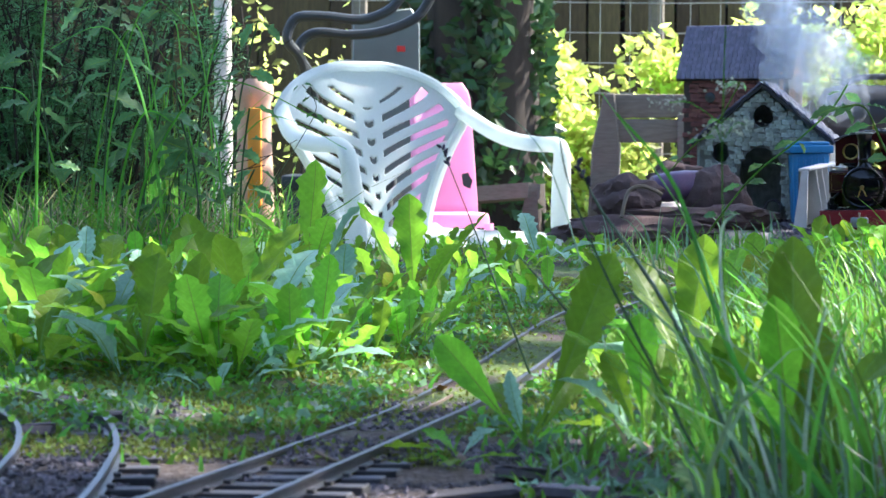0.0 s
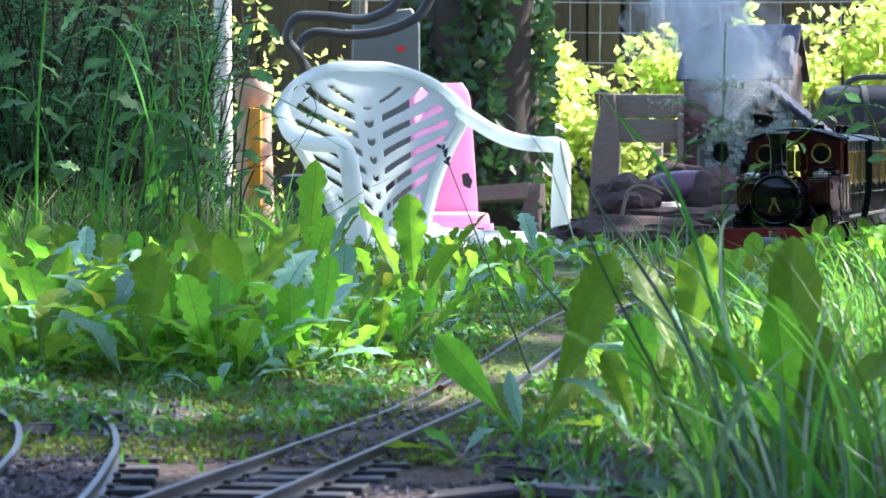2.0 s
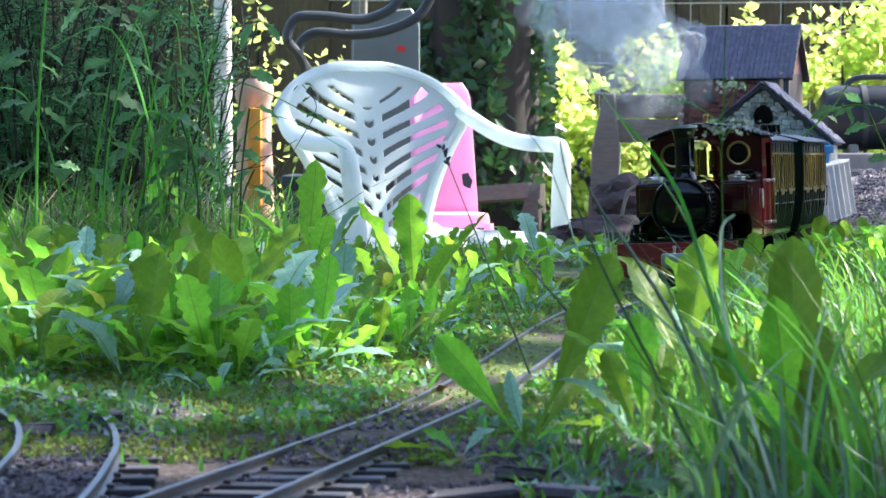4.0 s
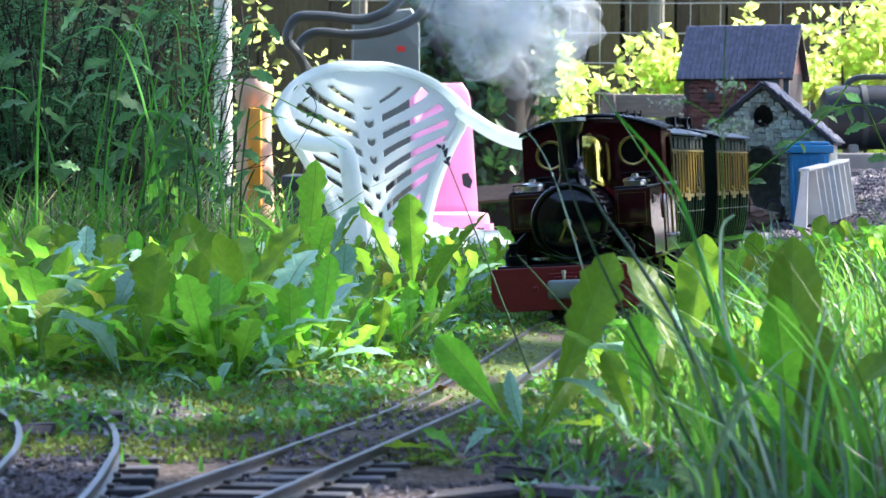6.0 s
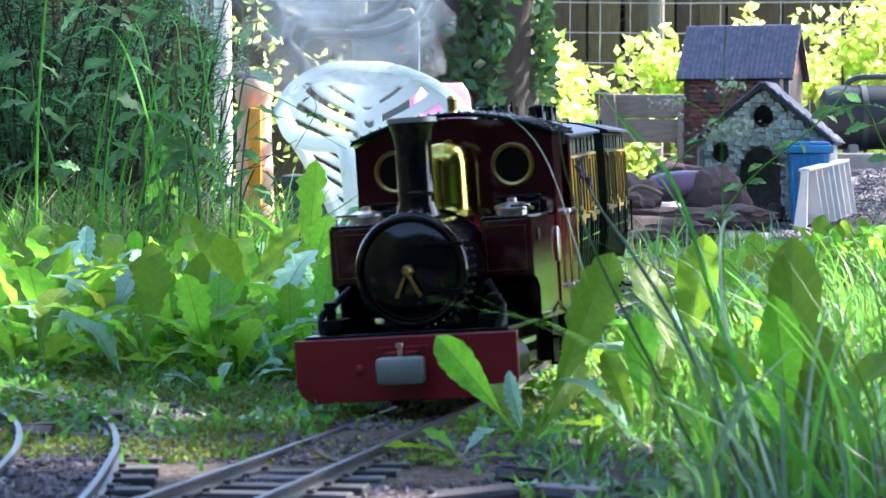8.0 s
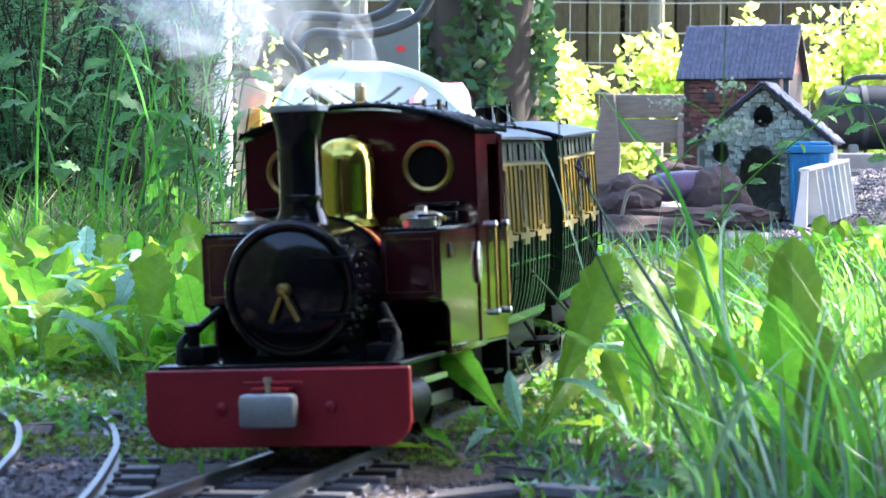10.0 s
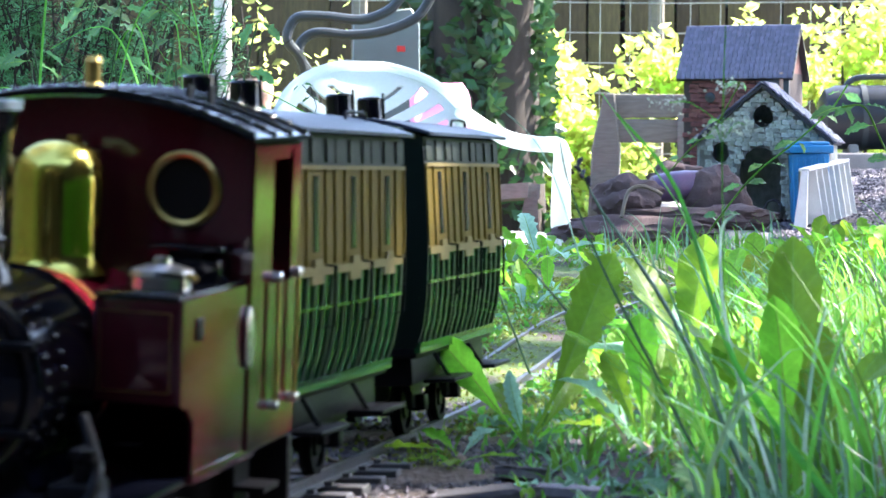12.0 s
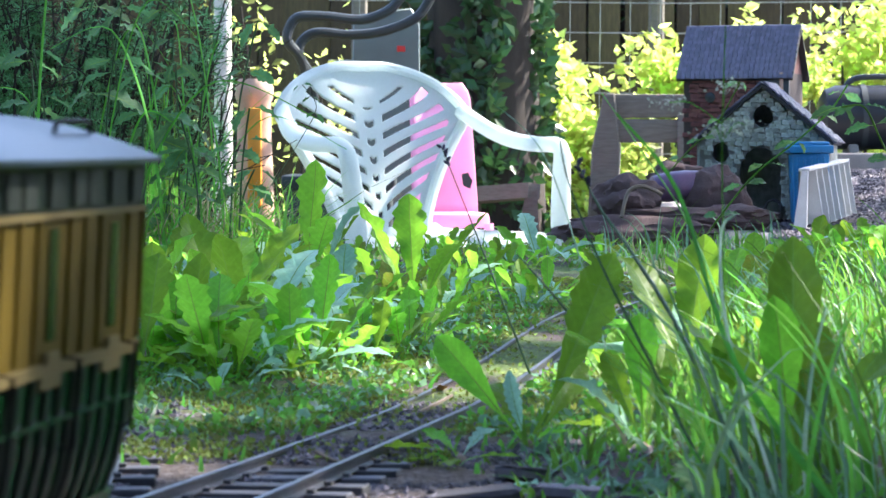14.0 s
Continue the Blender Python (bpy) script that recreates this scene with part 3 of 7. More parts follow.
    part("safety_valve", lathe([(0.0090, 0.1055), (0.0075, 0.112), (0.0068, 0.142), (0.0088, 0.1445), (0.0088, 0.1465), (0.0022, 0.1475), (0.0022, 0.1512), (0, 0.1515)], T((0, -0.130, 0)), 24), "old_brass", lo)
    # tanks
    for s in (-1, 1):
        bm = bx(s * 0.0445 - 0.0145, s * 0.0445 + 0.0145, -0.150, -0.071, 0.0705, 0.1035, bevel=0.0012)
        tk = part("side_tank", bm, "maroon", lo)
        part("tank_top", bx(s * 0.0445 - 0.0142, s * 0.0445 + 0.0142, -0.150, -0.0705, 0.1036, 0.1050, bevel=0.0005), "black_paint", tk)
        for z, dx in ((0.0995, 0.0118), (0.0745, 0.0118)):
            part("lining", bx(s * 0.0445 - dx, s * 0.0445 + dx, -0.0706, -0.0702, z, z + 0.00025), "old_brass", tk)
        for dx in (-0.0118, 0.0114):
            part("lining", bx(s * 0.0445 + dx, s * 0.0445 + dx + 0.00025, -0.0706, -0.0702, 0.0745, 0.0995), "old_brass", tk)
        # lower side sheet that the tank and the cab share
        x0 = s * 0.0592
        poly = [(-0.0712, 0.1036), (-0.0712, 0.0705), (-0.078, 0.069), (-0.0845, 0.064), (-0.0845, 0.0465), (-0.150, 0.0465), (-0.150, 0.1036)]
        sh = part("side_sheet", prism(poly, 0.0014, T((x0 + 0.0007, 0, 0)) @ Matrix.Rotation(radians(90), 4, "Z")), "maroon", lo, "glossy maroon side sheet")
        part("name_plate", lathe([(0, 0), (0.0075, 0), (0.0075, 0.0010), (0.0065, 0.0014), (0, 0.0014)], T((s * 0.0605, -0.138, 0.086)) @ Matrix.Rotation(radians(90 * s), 4, "Y") @ Matrix.Diagonal((1.4, 0.55, 1, 1)), 24), "nickel", sh, "small oval metal plate")
        part("tank_bracket", bx(x0 + s * 0.0005 - 0.001, x0 + s * 0.0005 + 0.001, -0.090, -0.084, 0.090, 0.097, bevel=0.0004), "black_steel", sh)
        part("valance", bx(x0 - 0.0012, x0 + 0.0012, -0.150, -0.0845, 0.0440, 0.0480, bevel=0.0004), "maroon", sh)
        bm = bmesh.new()
        for k in range(9):
            lathe([(0.0009, 0), (0.0007, 0.0006), (0, 0.0009)], T((s * 0.0445 - 0.0128 + k * 0.0032, -0.0718, 0.1049)), 6, bm)
            lathe([(0.0009, 0), (0.0007, 0.0006), (0, 0.0009)], T((s * 0.0575, -0.074 - k * 0.008, 0.1049)), 6, bm)
        tagged(part("rivets", bm, "black_paint", tk), kind="stuff")
        fl = part("tank_filler", lathe([(0.0095, 0.105), (0.0095, 0.1085), (0.0105, 0.109), (0.0100, 0.1110), (0.0055, 0.1125), (0.0030, 0.1128), (0.0028, 0.1150), (0, 0.1155)], T((s * 0.044, -0.096, 0)), 24), "nickel", tk, "dull nickel filler cap")
        part("filler_lever", sweep([(s * 0.044 - 0.001, -0.096, 0.1125), (s * 0.057, -0.092, 0.1085)], 0.0011, 6), "old_brass", fl)
        part("handrail", sweep([(s * 0.057, -0.078, 0.105), (s * 0.057, -0.078, 0.1105), (s * 0.046, -0.084, 0.1105)], 0.0007, 6), "black_steel", tk)
        bm = bx(s * 0.040 - 0.013, s * 0.040 + 0.011, -0.146, -0.128, 0.105, 0.112, bevel=0.001)
        box(bm, s * 0.040 - 0.014, s * 0.040 + 0.012, -0.147, -0.127, 0.1145, 0.1165, bevel=0.0005)
        box(bm, s * 0.040 - 0.006, s * 0.040 + 0.006, -0.142, -0.132, 0.112, 0.1145)
        part("tool_box", bm, "black_paint", tk)
    # cab
    cab_y, cab_r = -0.140, -0.194
    W = 0.0600
    eave = 0.1505
    arc = [(x, eave + 0.0135 * (1 - (x / W) ** 2)) for x in np.linspace(-W, W, 15)]

    def cab_plate(y, thick):
        """Arched sheet with two round openings."""
        t = bmesh.new()
        holes = [(-0.036, 0.1345), (0.036, 0.1345)]
        r = 0.0108
        xs = sorted(set(list(np.linspace(-W, W, 33))))
        lo_z = 0.047
        for side in (0, thick):
            for i in range(len(xs) - 1):
                xa, xb = xs[i], xs[i + 1]
                xm = (xa + xb) / 2
                cuts = [(lo_z, lo_z)]
                spans = []
                hole = next((h for h in holes if abs(xm - h[0]) < r), None)

                def top(x):
                    return eave + 0.0135 * (1 - (x / W) ** 2)

                def half(x, h):
                    return math.sqrt(max(0, r * r - (x - h[0]) ** 2))
                if hole:
                    spans = [((lo_z, lo_z), (hole[1] - half(xa, hole), hole[1] - half(xb, hole))), ((hole[1] + half(xa, hole), hole[1] + half(xb, hole)), (top(xa), top(xb)))]
                else:
                    spans = [((lo_z, lo_z), (top(xa), top(xb)))]
                for (a0, b0), (a1, b1) in spans:
                    vs = [t.verts.new((xa, y - side, a0)), t.verts.new((xb, y - side, b0)), t.verts.new((xb, y - side, b1)), t.verts.new((xa, y - side, a1))]
                    t.faces.new(vs if side == 0 else vs[::-1])
        return t
    front = part("cab_front", cab_plate(cab_y, 0.0016), "maroon", lo, smooth=False)
    part("cab_back", cab_plate(cab_r + 0.0016, 0.0016), "maroon", lo, smooth=False)
    for x in (-0.036, 0.036):
        part("window_ring", lathe([(0.0105, 0), (0.0132, 0), (0.0132, 0.0012), (0.0120, 0.0022), (0.0105, 0.0016), (0.0105, 0)], T((x, cab_y, 0.1345)) @ ALONG_Y, 32), "old_brass", front, "brass window ring")
        part("window_glass", lathe([(0, 0), (0.0106, 0), (0.0106, 0.0006), (0, 0.0006)], T((x, cab_y - 0.0008, 0.1345)) @ ALONG_Y, 24), "window_dark", front)
    bm = bmesh.new()
    over = 0.0022
    pr = [(x * 1.035, eave + 0.0008 + 0.0137 * (1 - (x / W) ** 2)) for x in np.linspace(-W, W, 21)]
    t = bmesh.new()
    rows = []
    for dz in (0.0, 0.0016):
        for y in (cab_y + 0.006, cab_r - 0.006):
            rows.append([t.verts.new((x, y, z + dz)) for x, z in pr])
    for i in range(20):
        t.faces.new((rows[0][i], rows[1][i], rows[1][i + 1], rows[0][i + 1]))
        t.faces.new((rows[2][i], rows[2][i + 1], rows[3][i + 1], rows[3][i]))
        t.faces.new((rows[0][i], rows[0][i + 1], rows[2][i + 1], rows[2][i]))
        t.faces.new((rows[1][i], rows[3][i], rows[3][i + 1], rows[1][i + 1]))
    for e in (0, 20):
        t.faces.new((rows[0][e], rows[2][e], rows[3][e], rows[1][e]))
    bmesh.ops.recalc_face_normals(t, faces=t.faces[:])
    roof = part("cab_roof", t, "black_paint", lo)
    for y in (cab_y + 0.004, cab_y - 0.020, cab_y - 0.040, cab_r - 0.003):
        part("roof_strap", sweep([(x * 0.99, y, z + 0.0020) for x, z in pr], 0.0011, 6), "black_paint", roof)
    bm = bmesh.new()
    for x, z in pr[::1]:
        for y in (cab_y + 0.0048, cab_y - 0.012, cab_r - 0.004):
            lathe([(0.0010, 0), (0.0008, 0.0007), (0, 0.0010)], T((x * 0.985, y, z + 0.0030)), 6, bm)
    tagged(part("rivets", bm, "black_paint", roof), kind="stuff")
    part("whistle", lathe([(0.005, 0.1655), (0.0045, 0.167), (0.0028, 0.169), (0.0028, 0.1755), (0.0033, 0.176), (0.0022, 0.178), (0, 0.178)], T((0, cab_y - 0.006, 0)), 16), "old_brass", roof)
    for x in (-0.026, -0.034):
        part("lamp_iron", bx(x - 0.0006, x + 0.0006, cab_y - 0.034, cab_y - 0.030, 0.158, 0.169), "black_steel", roof)
    for s in (-1, 1):
        x = s * W
        sd = part("cab_side", prism([(cab_y, 0.1505), (cab_y, 0.047), (cab_r, 0.047), (cab_r, 0.1505), (cab_r + 0.008, 0.1505), (cab_r + 0.008, 0.102), (cab_y - 0.022, 0.102), (cab_y - 0.022, 0.145), (cab_r + 0.014, 0.145), (cab_r + 0.008, 0.1505)],
                                        0.0016, T((x + 0.0008, 0, 0)) @ Matrix.Rotation(radians(90), 4, "Z")), "maroon", lo)
        for y in (cab_y - 0.024, cab_r + 0.006):
            part("grab_rail", sweep([(x + s * 0.003, y, 0.060), (x + s * 0.003, y, 0.105)], 0.0008, 8), "old_brass", sd)
            for z in (0.060, 0.1045):
                part("rail_knob", lathe([(0.0018, 0), (0.0018, 0.004), (0, 0.005)], T((x, y, z)) @ Matrix.Rotation(radians(90 * s), 4, "Y"), 8), "nickel", sd)
    part("backhead", bx(-0.026, 0.026, -0.178, -0.166, 0.0465, 0.108, bevel=0.003), "black_steel", lo)
    part("rear_beam", bx(-0.058, 0.058, -0.205, -0.2005, 0.012, 0.0443, bevel=0.001), "black_steel", lo)
    part("draw_bar", bx(-0.003, 0.003, -0.220, -0.205, 0.022, 0.028), "black_steel", lo)
    sets = [wheelset("wheelset", 0.0185, lo, y) for y in (-0.068, -0.112, -0.156)]
    return lo, sets


# ---- coach; +y is forward, its front end at y = 0 ----
COACH = 0.178


def coach():
    co = thing("railway_coach", "green and ochre model railway coach with grey roof", "model train", group="coaches of the train")
    L = COACH
    prof = [(0.0445, 0.046), (0.0480, 0.056), (0.0505, 0.070), (0.0520, 0.088), (0.0525, 0.100), (0.0525, 0.147)]

    def half(z):
        return float(np.interp(z, [p[1] for p in prof], [p[0] for p in prof]))

    def side_strip(s, y0, y1, z0, z1, proud, thick=0.0012, n=5):
        """A strip that follows the curved-in side."""
        t = bmesh.new()
        zs = np.linspace(z0, z1, n)
        g = []
        for y in (y0, y1):
            for d in (proud, proud - thick):
                g.append([t.verts.new((s * (half(z) + d), y, z)) for z in zs])
        for i in range(n - 1):
            for a, b in ((0, 1), (1, 3), (3, 2), (2, 0)):
                t.faces.new((g[a][i], g[b][i], g[b][i + 1], g[a][i + 1]))
        for i in (0, n - 1):
            t.faces.new((g[0][i], g[1][i], g[3][i], g[2][i]))
        bmesh.ops.recalc_face_normals(t, faces=t.faces[:])
        return t
    # ends
    poly = [(x, z) for x, z in prof] + [(x, 0.148 + 0.010 * (1 - (x / 0.0525) ** 2)) for x in np.linspace(0.05, -0.05, 9)] + [(-x, z) for x, z in reversed(prof)]
    for y in (0, -L + 0.002):
        en = part("end_panel", prism(poly, -0.002, T((0, y, 0))), "coach_dark", co, "dark green end panel")
        for x in (-0.03, -0.015, 0, 0.015, 0.03):
            part("batten", bx(x - 0.001, x + 0.001, y + (0 if y == 0 else -0.0032), y + (0.0012 if y == 0 else -0.002), 0.05, 0.146), "coach_dark", en)
    bm = bx(-0.040, 0.040, -L + 0.006, -0.006, 0.0275, 0.0408, bevel=0.0008)
    box(bm, -0.017, 0.017, -L + 0.012, -0.012, 0.0175, 0.0275)
    part("underframe", bm, "black_steel", co, "black painted underframe")
    part("floor_pan", bx(-0.044, 0.044, -L, 0, 0.041, 0.046, bevel=0.0008), "black_steel", co)
    for s in (-1, 1):
        low = part("lower_side", side_strip(s, -0.002, -L + 0.002, 0.046, 0.092, 0.0), "coach_green", co, "green lower side panel")
        up = part("upper_side", side_strip(s, -0.002, -L + 0.002, 0.092, 0.1345, 0.0), "coach_ochre", co, "ochre upper side panel")
        vb = part("ventilator_side", side_strip(s, -0.002, -L + 0.002, 0.1345, 0.1478, -0.0004), "coach_dark", co)
        part("sole_bar", side_strip(s, 0.0, -L, 0.0435, 0.0485, 0.0016, 0.003), "coach_green", co)
        part("waist_rail", side_strip(s, -0.001, -L + 0.001, 0.0910, 0.0945, 0.0014), "coach_cream", co, "cream waist rail")
        part("cant_rail", side_strip(s, -0.001, -L + 0.001, 0.1335, 0.1352, 0.0012), "coach_cream", co)
        part("green_rail", side_strip(s, -0.001, -L + 0.001, 0.0770, 0.0785, 0.0012), "coach_green", low)
        bay = (L - 0.004) / 3
        for b in range(3):
            yb = -0.002 - b * bay
            yc = yb - bay / 2
            # window slot, door rails and mouldings of each bay
            part("window", side_strip(s, yc + 0.0034, yc - 0.0034, 0.1005, 0.131, 0.0006), "window_dark", up)
            for dy in (-0.0295, -0.0140, 0.0140, 0.0295):
                part("moulding", side_strip(s, yc + dy + 0.0007, yc + dy - 0.0007, 0.0955, 0.1335, 0.0010), "coach_ochre", up)
            part("door_rail", side_strip(s, yc + 0.009, yc - 0.009, 0.0875, 0.0910, 0.0016), "coach_cream", up)
            part("door_rail", side_strip(s, yc + 0.006, yc - 0.006, 0.0945, 0.0975, 0.0018), "coach_cream", up)
            for dy in (-0.025, -0.0125, 0.0, 0.0125, 0.025):
                part("batten", side_strip(s, yc + dy + 0.0015, yc + dy - 0.0015, 0.0485, 0.0905, 0.0010), "coach_dark", low)
            for dy in (-0.022, 0.0, 0.022):
                part("vent_panel", side_strip(s, yc + dy + 0.0055, yc + dy - 0.0055, 0.1365, 0.1462, 0.0006), "coach_vent", vb)
            x = s * (half(0.09) + 0.0045)
            part("door_handle", sweep([(s * half(0.095), yc - 0.016, 0.0945), (x, yc - 0.016, 0.0945), (x - s * 0.001, yc - 0.016, 0.0700), (s * half(0.07), yc - 0.016, 0.0695)], 0.0008, 6), "black_steel", low)
        part("footboard", bx(s * 0.050 - 0.008, s * 0.050 + 0.008, -0.062, -0.020, 0.0275, 0.0295, bevel=0.0005), "black_steel", co)
        part("footboard", bx(s * 0.050 - 0.008, s * 0.050 + 0.008, -L + 0.020, -L + 0.062, 0.0275, 0.0295, bevel=0.0005), "black_steel", co)
        for y in (-0.05, -L + 0.05):
            bm = bx(s * 0.030 - 0.0015, s * 0.030 + 0.0015, y - 0.012, y + 0.012, 0.014, 0.041)
            box(bm, s * 0.032 - 0.004, s * 0.032 + 0.004, y - 0.004, y + 0.004, 0.012, 0.020, bevel=0.001)
            box(bm, s * 0.031 - 0.002, s * 0.031 + 0.002, y - 0.02, y + 0.02, 0.023, 0.026)
            part("axle_guard", bm, "black_steel", co)
            part("footboard_hanger", sweep([(s * 0.042, y + 0.006, 0.042), (s * 0.050, y + 0.006, 0.0285)], 0.0012, 6), "black_steel", co)
    # roof
    t = bmesh.new()
    pr = [(x, 0.1482 + 0.0105 * (1 - (x / 0.057) ** 2)) for x in np.linspace(-0.057, 0.057, 17)]
    rows = [[t.verts.new((x, y, z + dz)) for x, z in pr] for dz in (0, 0.0016) for y in (0.003, -L - 0.003)]
    for i in range(16):
        t.faces.new((rows[0][i], rows[1][i], rows[1][i + 1], rows[0][i + 1]))
        t.faces.new((rows[2][i], rows[2][i + 1], rows[3][i + 1], rows[3][i]))
        t.faces.new((rows[0][i], rows[0][i + 1], rows[2][i + 1], rows[2][i]))
        t.faces.new((rows[1][i], rows[3][i], rows[3][i + 1], rows[1][i + 1]))
    for e in (0, 16):
        t.faces.new((rows[0][e], rows[2][e], rows[3][e], rows[1][e]))
    bmesh.ops.recalc_face_normals(t, faces=t.faces[:])
    roof = part("roof", t, "roof_grey", co, "dusty grey roof")
    for y in (-0.044, -0.106):
        pot = part("roof_lamp", lathe([(0.0078, 0.157), (0.0069, 0.159), (0.0069, 0.1715), (0.0060, 0.1726), (0, 0.1730)], T((0, y, 0)), 24), "black_paint", roof, "black round roof lamp top")
        part("lamp_spike", bx(-0.0078, -0.0068, y - 0.0007, y + 0.0007, 0.160, 0.1745), "black_paint", pot)
    part("lamp_pipe", sweep([(0, -0.044, 0.1615), (0, -0.106, 0.1615)], 0.001, 6), "black_paint", roof)
    part("roof_rail", sweep(smoothed([(-0.036, -0.138, 0.154), (-0.036, -0.139, 0.158), (-0.036, -0.144, 0.1595), (-0.036, -0.168, 0.1595), (-0.036, -0.173, 0.158), (-0.036, -0.174, 0.154)], 4), 0.0008, 6), "black_steel", roof)
    part("buffer", lathe([(0.003, -0.014), (0.003, -0.002), (0.007, 0), (0.007, 0.002), (0, 0.003)], T((0, 0.012, 0.025)) @ ALONG_Y, 14), "black_steel", co)
    sets = [wheelset("wheelset", 0.0125, co, y) for y in (-0.05, -L + 0.05)]
    return co, sets


loco, loco_sets = locomotive()
coach_1, coach_1_sets = coach()
coach_2 = copy_thing(coach_1, pose(0, 5, 0))
coach_2_sets = [o for o in coach_2.children if o.name.startswith("wheelset")]

# front of the train along the line, by time: y of the buffer beam
RUN_T = [0.0, 1.0, 2.0, 3.0, 5.5, 6.5, 7.5, 8.0, 8.2, 10.3, 10.5, 11.0, 11.5, 12.1, 12.5, 13.0, 13.5, 14.0]
RUN_Y = [3.888, 3.515, 3.150, 2.833, 2.225, 1.868, 1.520, 1.385, 1.331, 1.110, 1.083, 0.997, 0.877, 0.702, 0.577, 0.416, 0.265, 0.101]


def steam_puffs():
    """Loose lumps of steam above the chimney."""
    puffs = []
    for k in range(26):
        t = bmesh.new()
        bmesh.ops.create_icosphere(t, subdivisions=4, radius=1)
        r = random.uniform(0.022, 0.058)
        for v in t.verts:
            c = v.co.copy()
            v.co = c * r * (1 + 0.55 * noise.noise(c * 1.3 + Vector((k, 0, 0))) + 0.28 * noise.noise(c * 3.5 + Vector((k, 7, 0))))
        bm = t
        puffs.append(tagged(part("steam_puff", bm, "steam"), "thin drifting puff of pale steam", "steam", group="steam from the chimney"))
    return puffs


puffs = steam_puffs()


def shade_wall(name, x0, x1, y0, y1, h):
    """Plain dark wall added out of view to keep side light off the train."""
    tagged(part(name, bx(x0, x1, y0, y1, -0.05, h, bevel=0.01), "bark"), "unseen dark wall added to keep light off the train", "wall", kind="structure")


shade_wall("shade_wall_east", 0.90, 0.96, -1.3, 0.95, 1.15)
shade_wall("shade_wall_south", -1.6, 0.90, -1.3, -1.24, 1.15)


# ---- leaves ----
def leaf_mesh(name, length, width, teeth=0.0, bend=0.5, fold=0.25, stalk=0.15, material="dock", seed=0, tip=0.6, n=26):
    """One leaf along +y from its foot, bending down towards its tip, with a raised rib, lobed and ruffled edges."""
    rng = random.Random(seed)
    bm = bmesh.new()
    rows = []
    ph = rng.uniform(0, 6)
    lobes = rng.uniform(6.0, 10.0)
    sway = rng.uniform(-0.07, 0.07) * length
    for i in range(n + 1):
        u = i / n
        k = max(0.0, (u - stalk) / (1 - stalk))
        body = math.sin(math.pi * k ** tip) ** 0.75 if 0 < k < 1 else 0.0
        w = max(0.07 if u < 0.5 else 0.015, body)
        z = -length * 0.45 * bend * u * u + 0.02 * length * math.sin(u * 7 + ph)
        y = length * (u - 0.28 * (bend * u * u) * u * 0.6)
        twist = 0.30 * math.sin(u * 3 + ph)
        off = sway * math.sin(u * 2.2 + ph * 0.5) * u
        half = w * width / 2
        rib = min(0.030 * width, half * 0.4) * (1 - u * 0.7)
        row = []
        for s in (-1, -0.8, -0.45, -rib / half, rib / half, 0.45, 0.8, 1):
            side = ph if s > 0 else ph * 1.7 + 1
            cutin = teeth * (0.5 + 0.5 * math.sin(2 * math.pi * lobes * u + side)) ** 1.5 * min(1, body * 1.5)
            x = s * half * (1 - cutin * (abs(s) if abs(s) > 0.5 else 0.25))
            ruffle = (0.16 * math.sin(u * 21 + side) + 0.10 * math.sin(u * 38 + 2 * side)) * half * abs(s) ** 2.5
            row.append(bm.verts.new((x + off, y + 0.10 * abs(x), z + abs(x) * fold + ruffle + x * twist * 0.5)))
        rows.append(row)
    for a, b in zip(rows, rows[1:]):
        for k in range(7):
            f = bm.faces.new((a[k], a[k + 1], b[k + 1], b[k]))
            f.material_index = 1 if k == 3 else 0
    me = bpy.data.meshes.new(name)
    bm.normal_update()
    bm.to_mesh(me)
    bm.free()
    me.materials.append(M[material])
    me.materials.append(M["midrib"])
    me.shade_smooth()
    return me


BROAD = [leaf_mesh("leaf", 0.10, 0.0265 + 0.002 * (i % 3), 0.10, 0.25 + 0.14 * i, 0.30, 0.22, "dock", i, 1.65) for i in range(7)]
TOOTHED = [leaf_mesh("leaf", 0.10, 0.0290, 0.27, 0.3 + 0.16 * i, 0.25, 0.16, "dock", 20 + i, 1.9) for i in range(6)]
WAXY = [leaf_mesh("leaf", 0.10, 0.0280, 0.30, 0.7 + 0.2 * i, 0.30, 0.10, "blue_dock", 40 + i, 1.6) for i in range(4)]
YELLOW = [leaf_mesh("leaf", 0.10, 0.030, 0.2, 0.7, 0.2, 0.12, "yellow_leaf", 60, 0.9)]
NETTLE = [leaf_mesh("leaf", 0.10, 0.048, 0.30, 0.6 + 0.2 * i, 0.2, 0.18, "nettle", 70 + i, 0.85) for i in range(3)]


def leaf(parent, me, x, y, z, turn, tilt, size, roll=0.0):
    ob = new("leaf", me)
    ob.parent = parent
    ob.matrix_basis = pose(x, y, z, 0, 0, turn) @ pose(0, 0, 0, tilt, 0, 0) @ pose(0, 0, 0, 0, roll, 0) @ Matrix.Scale(size, 4)
    return ob


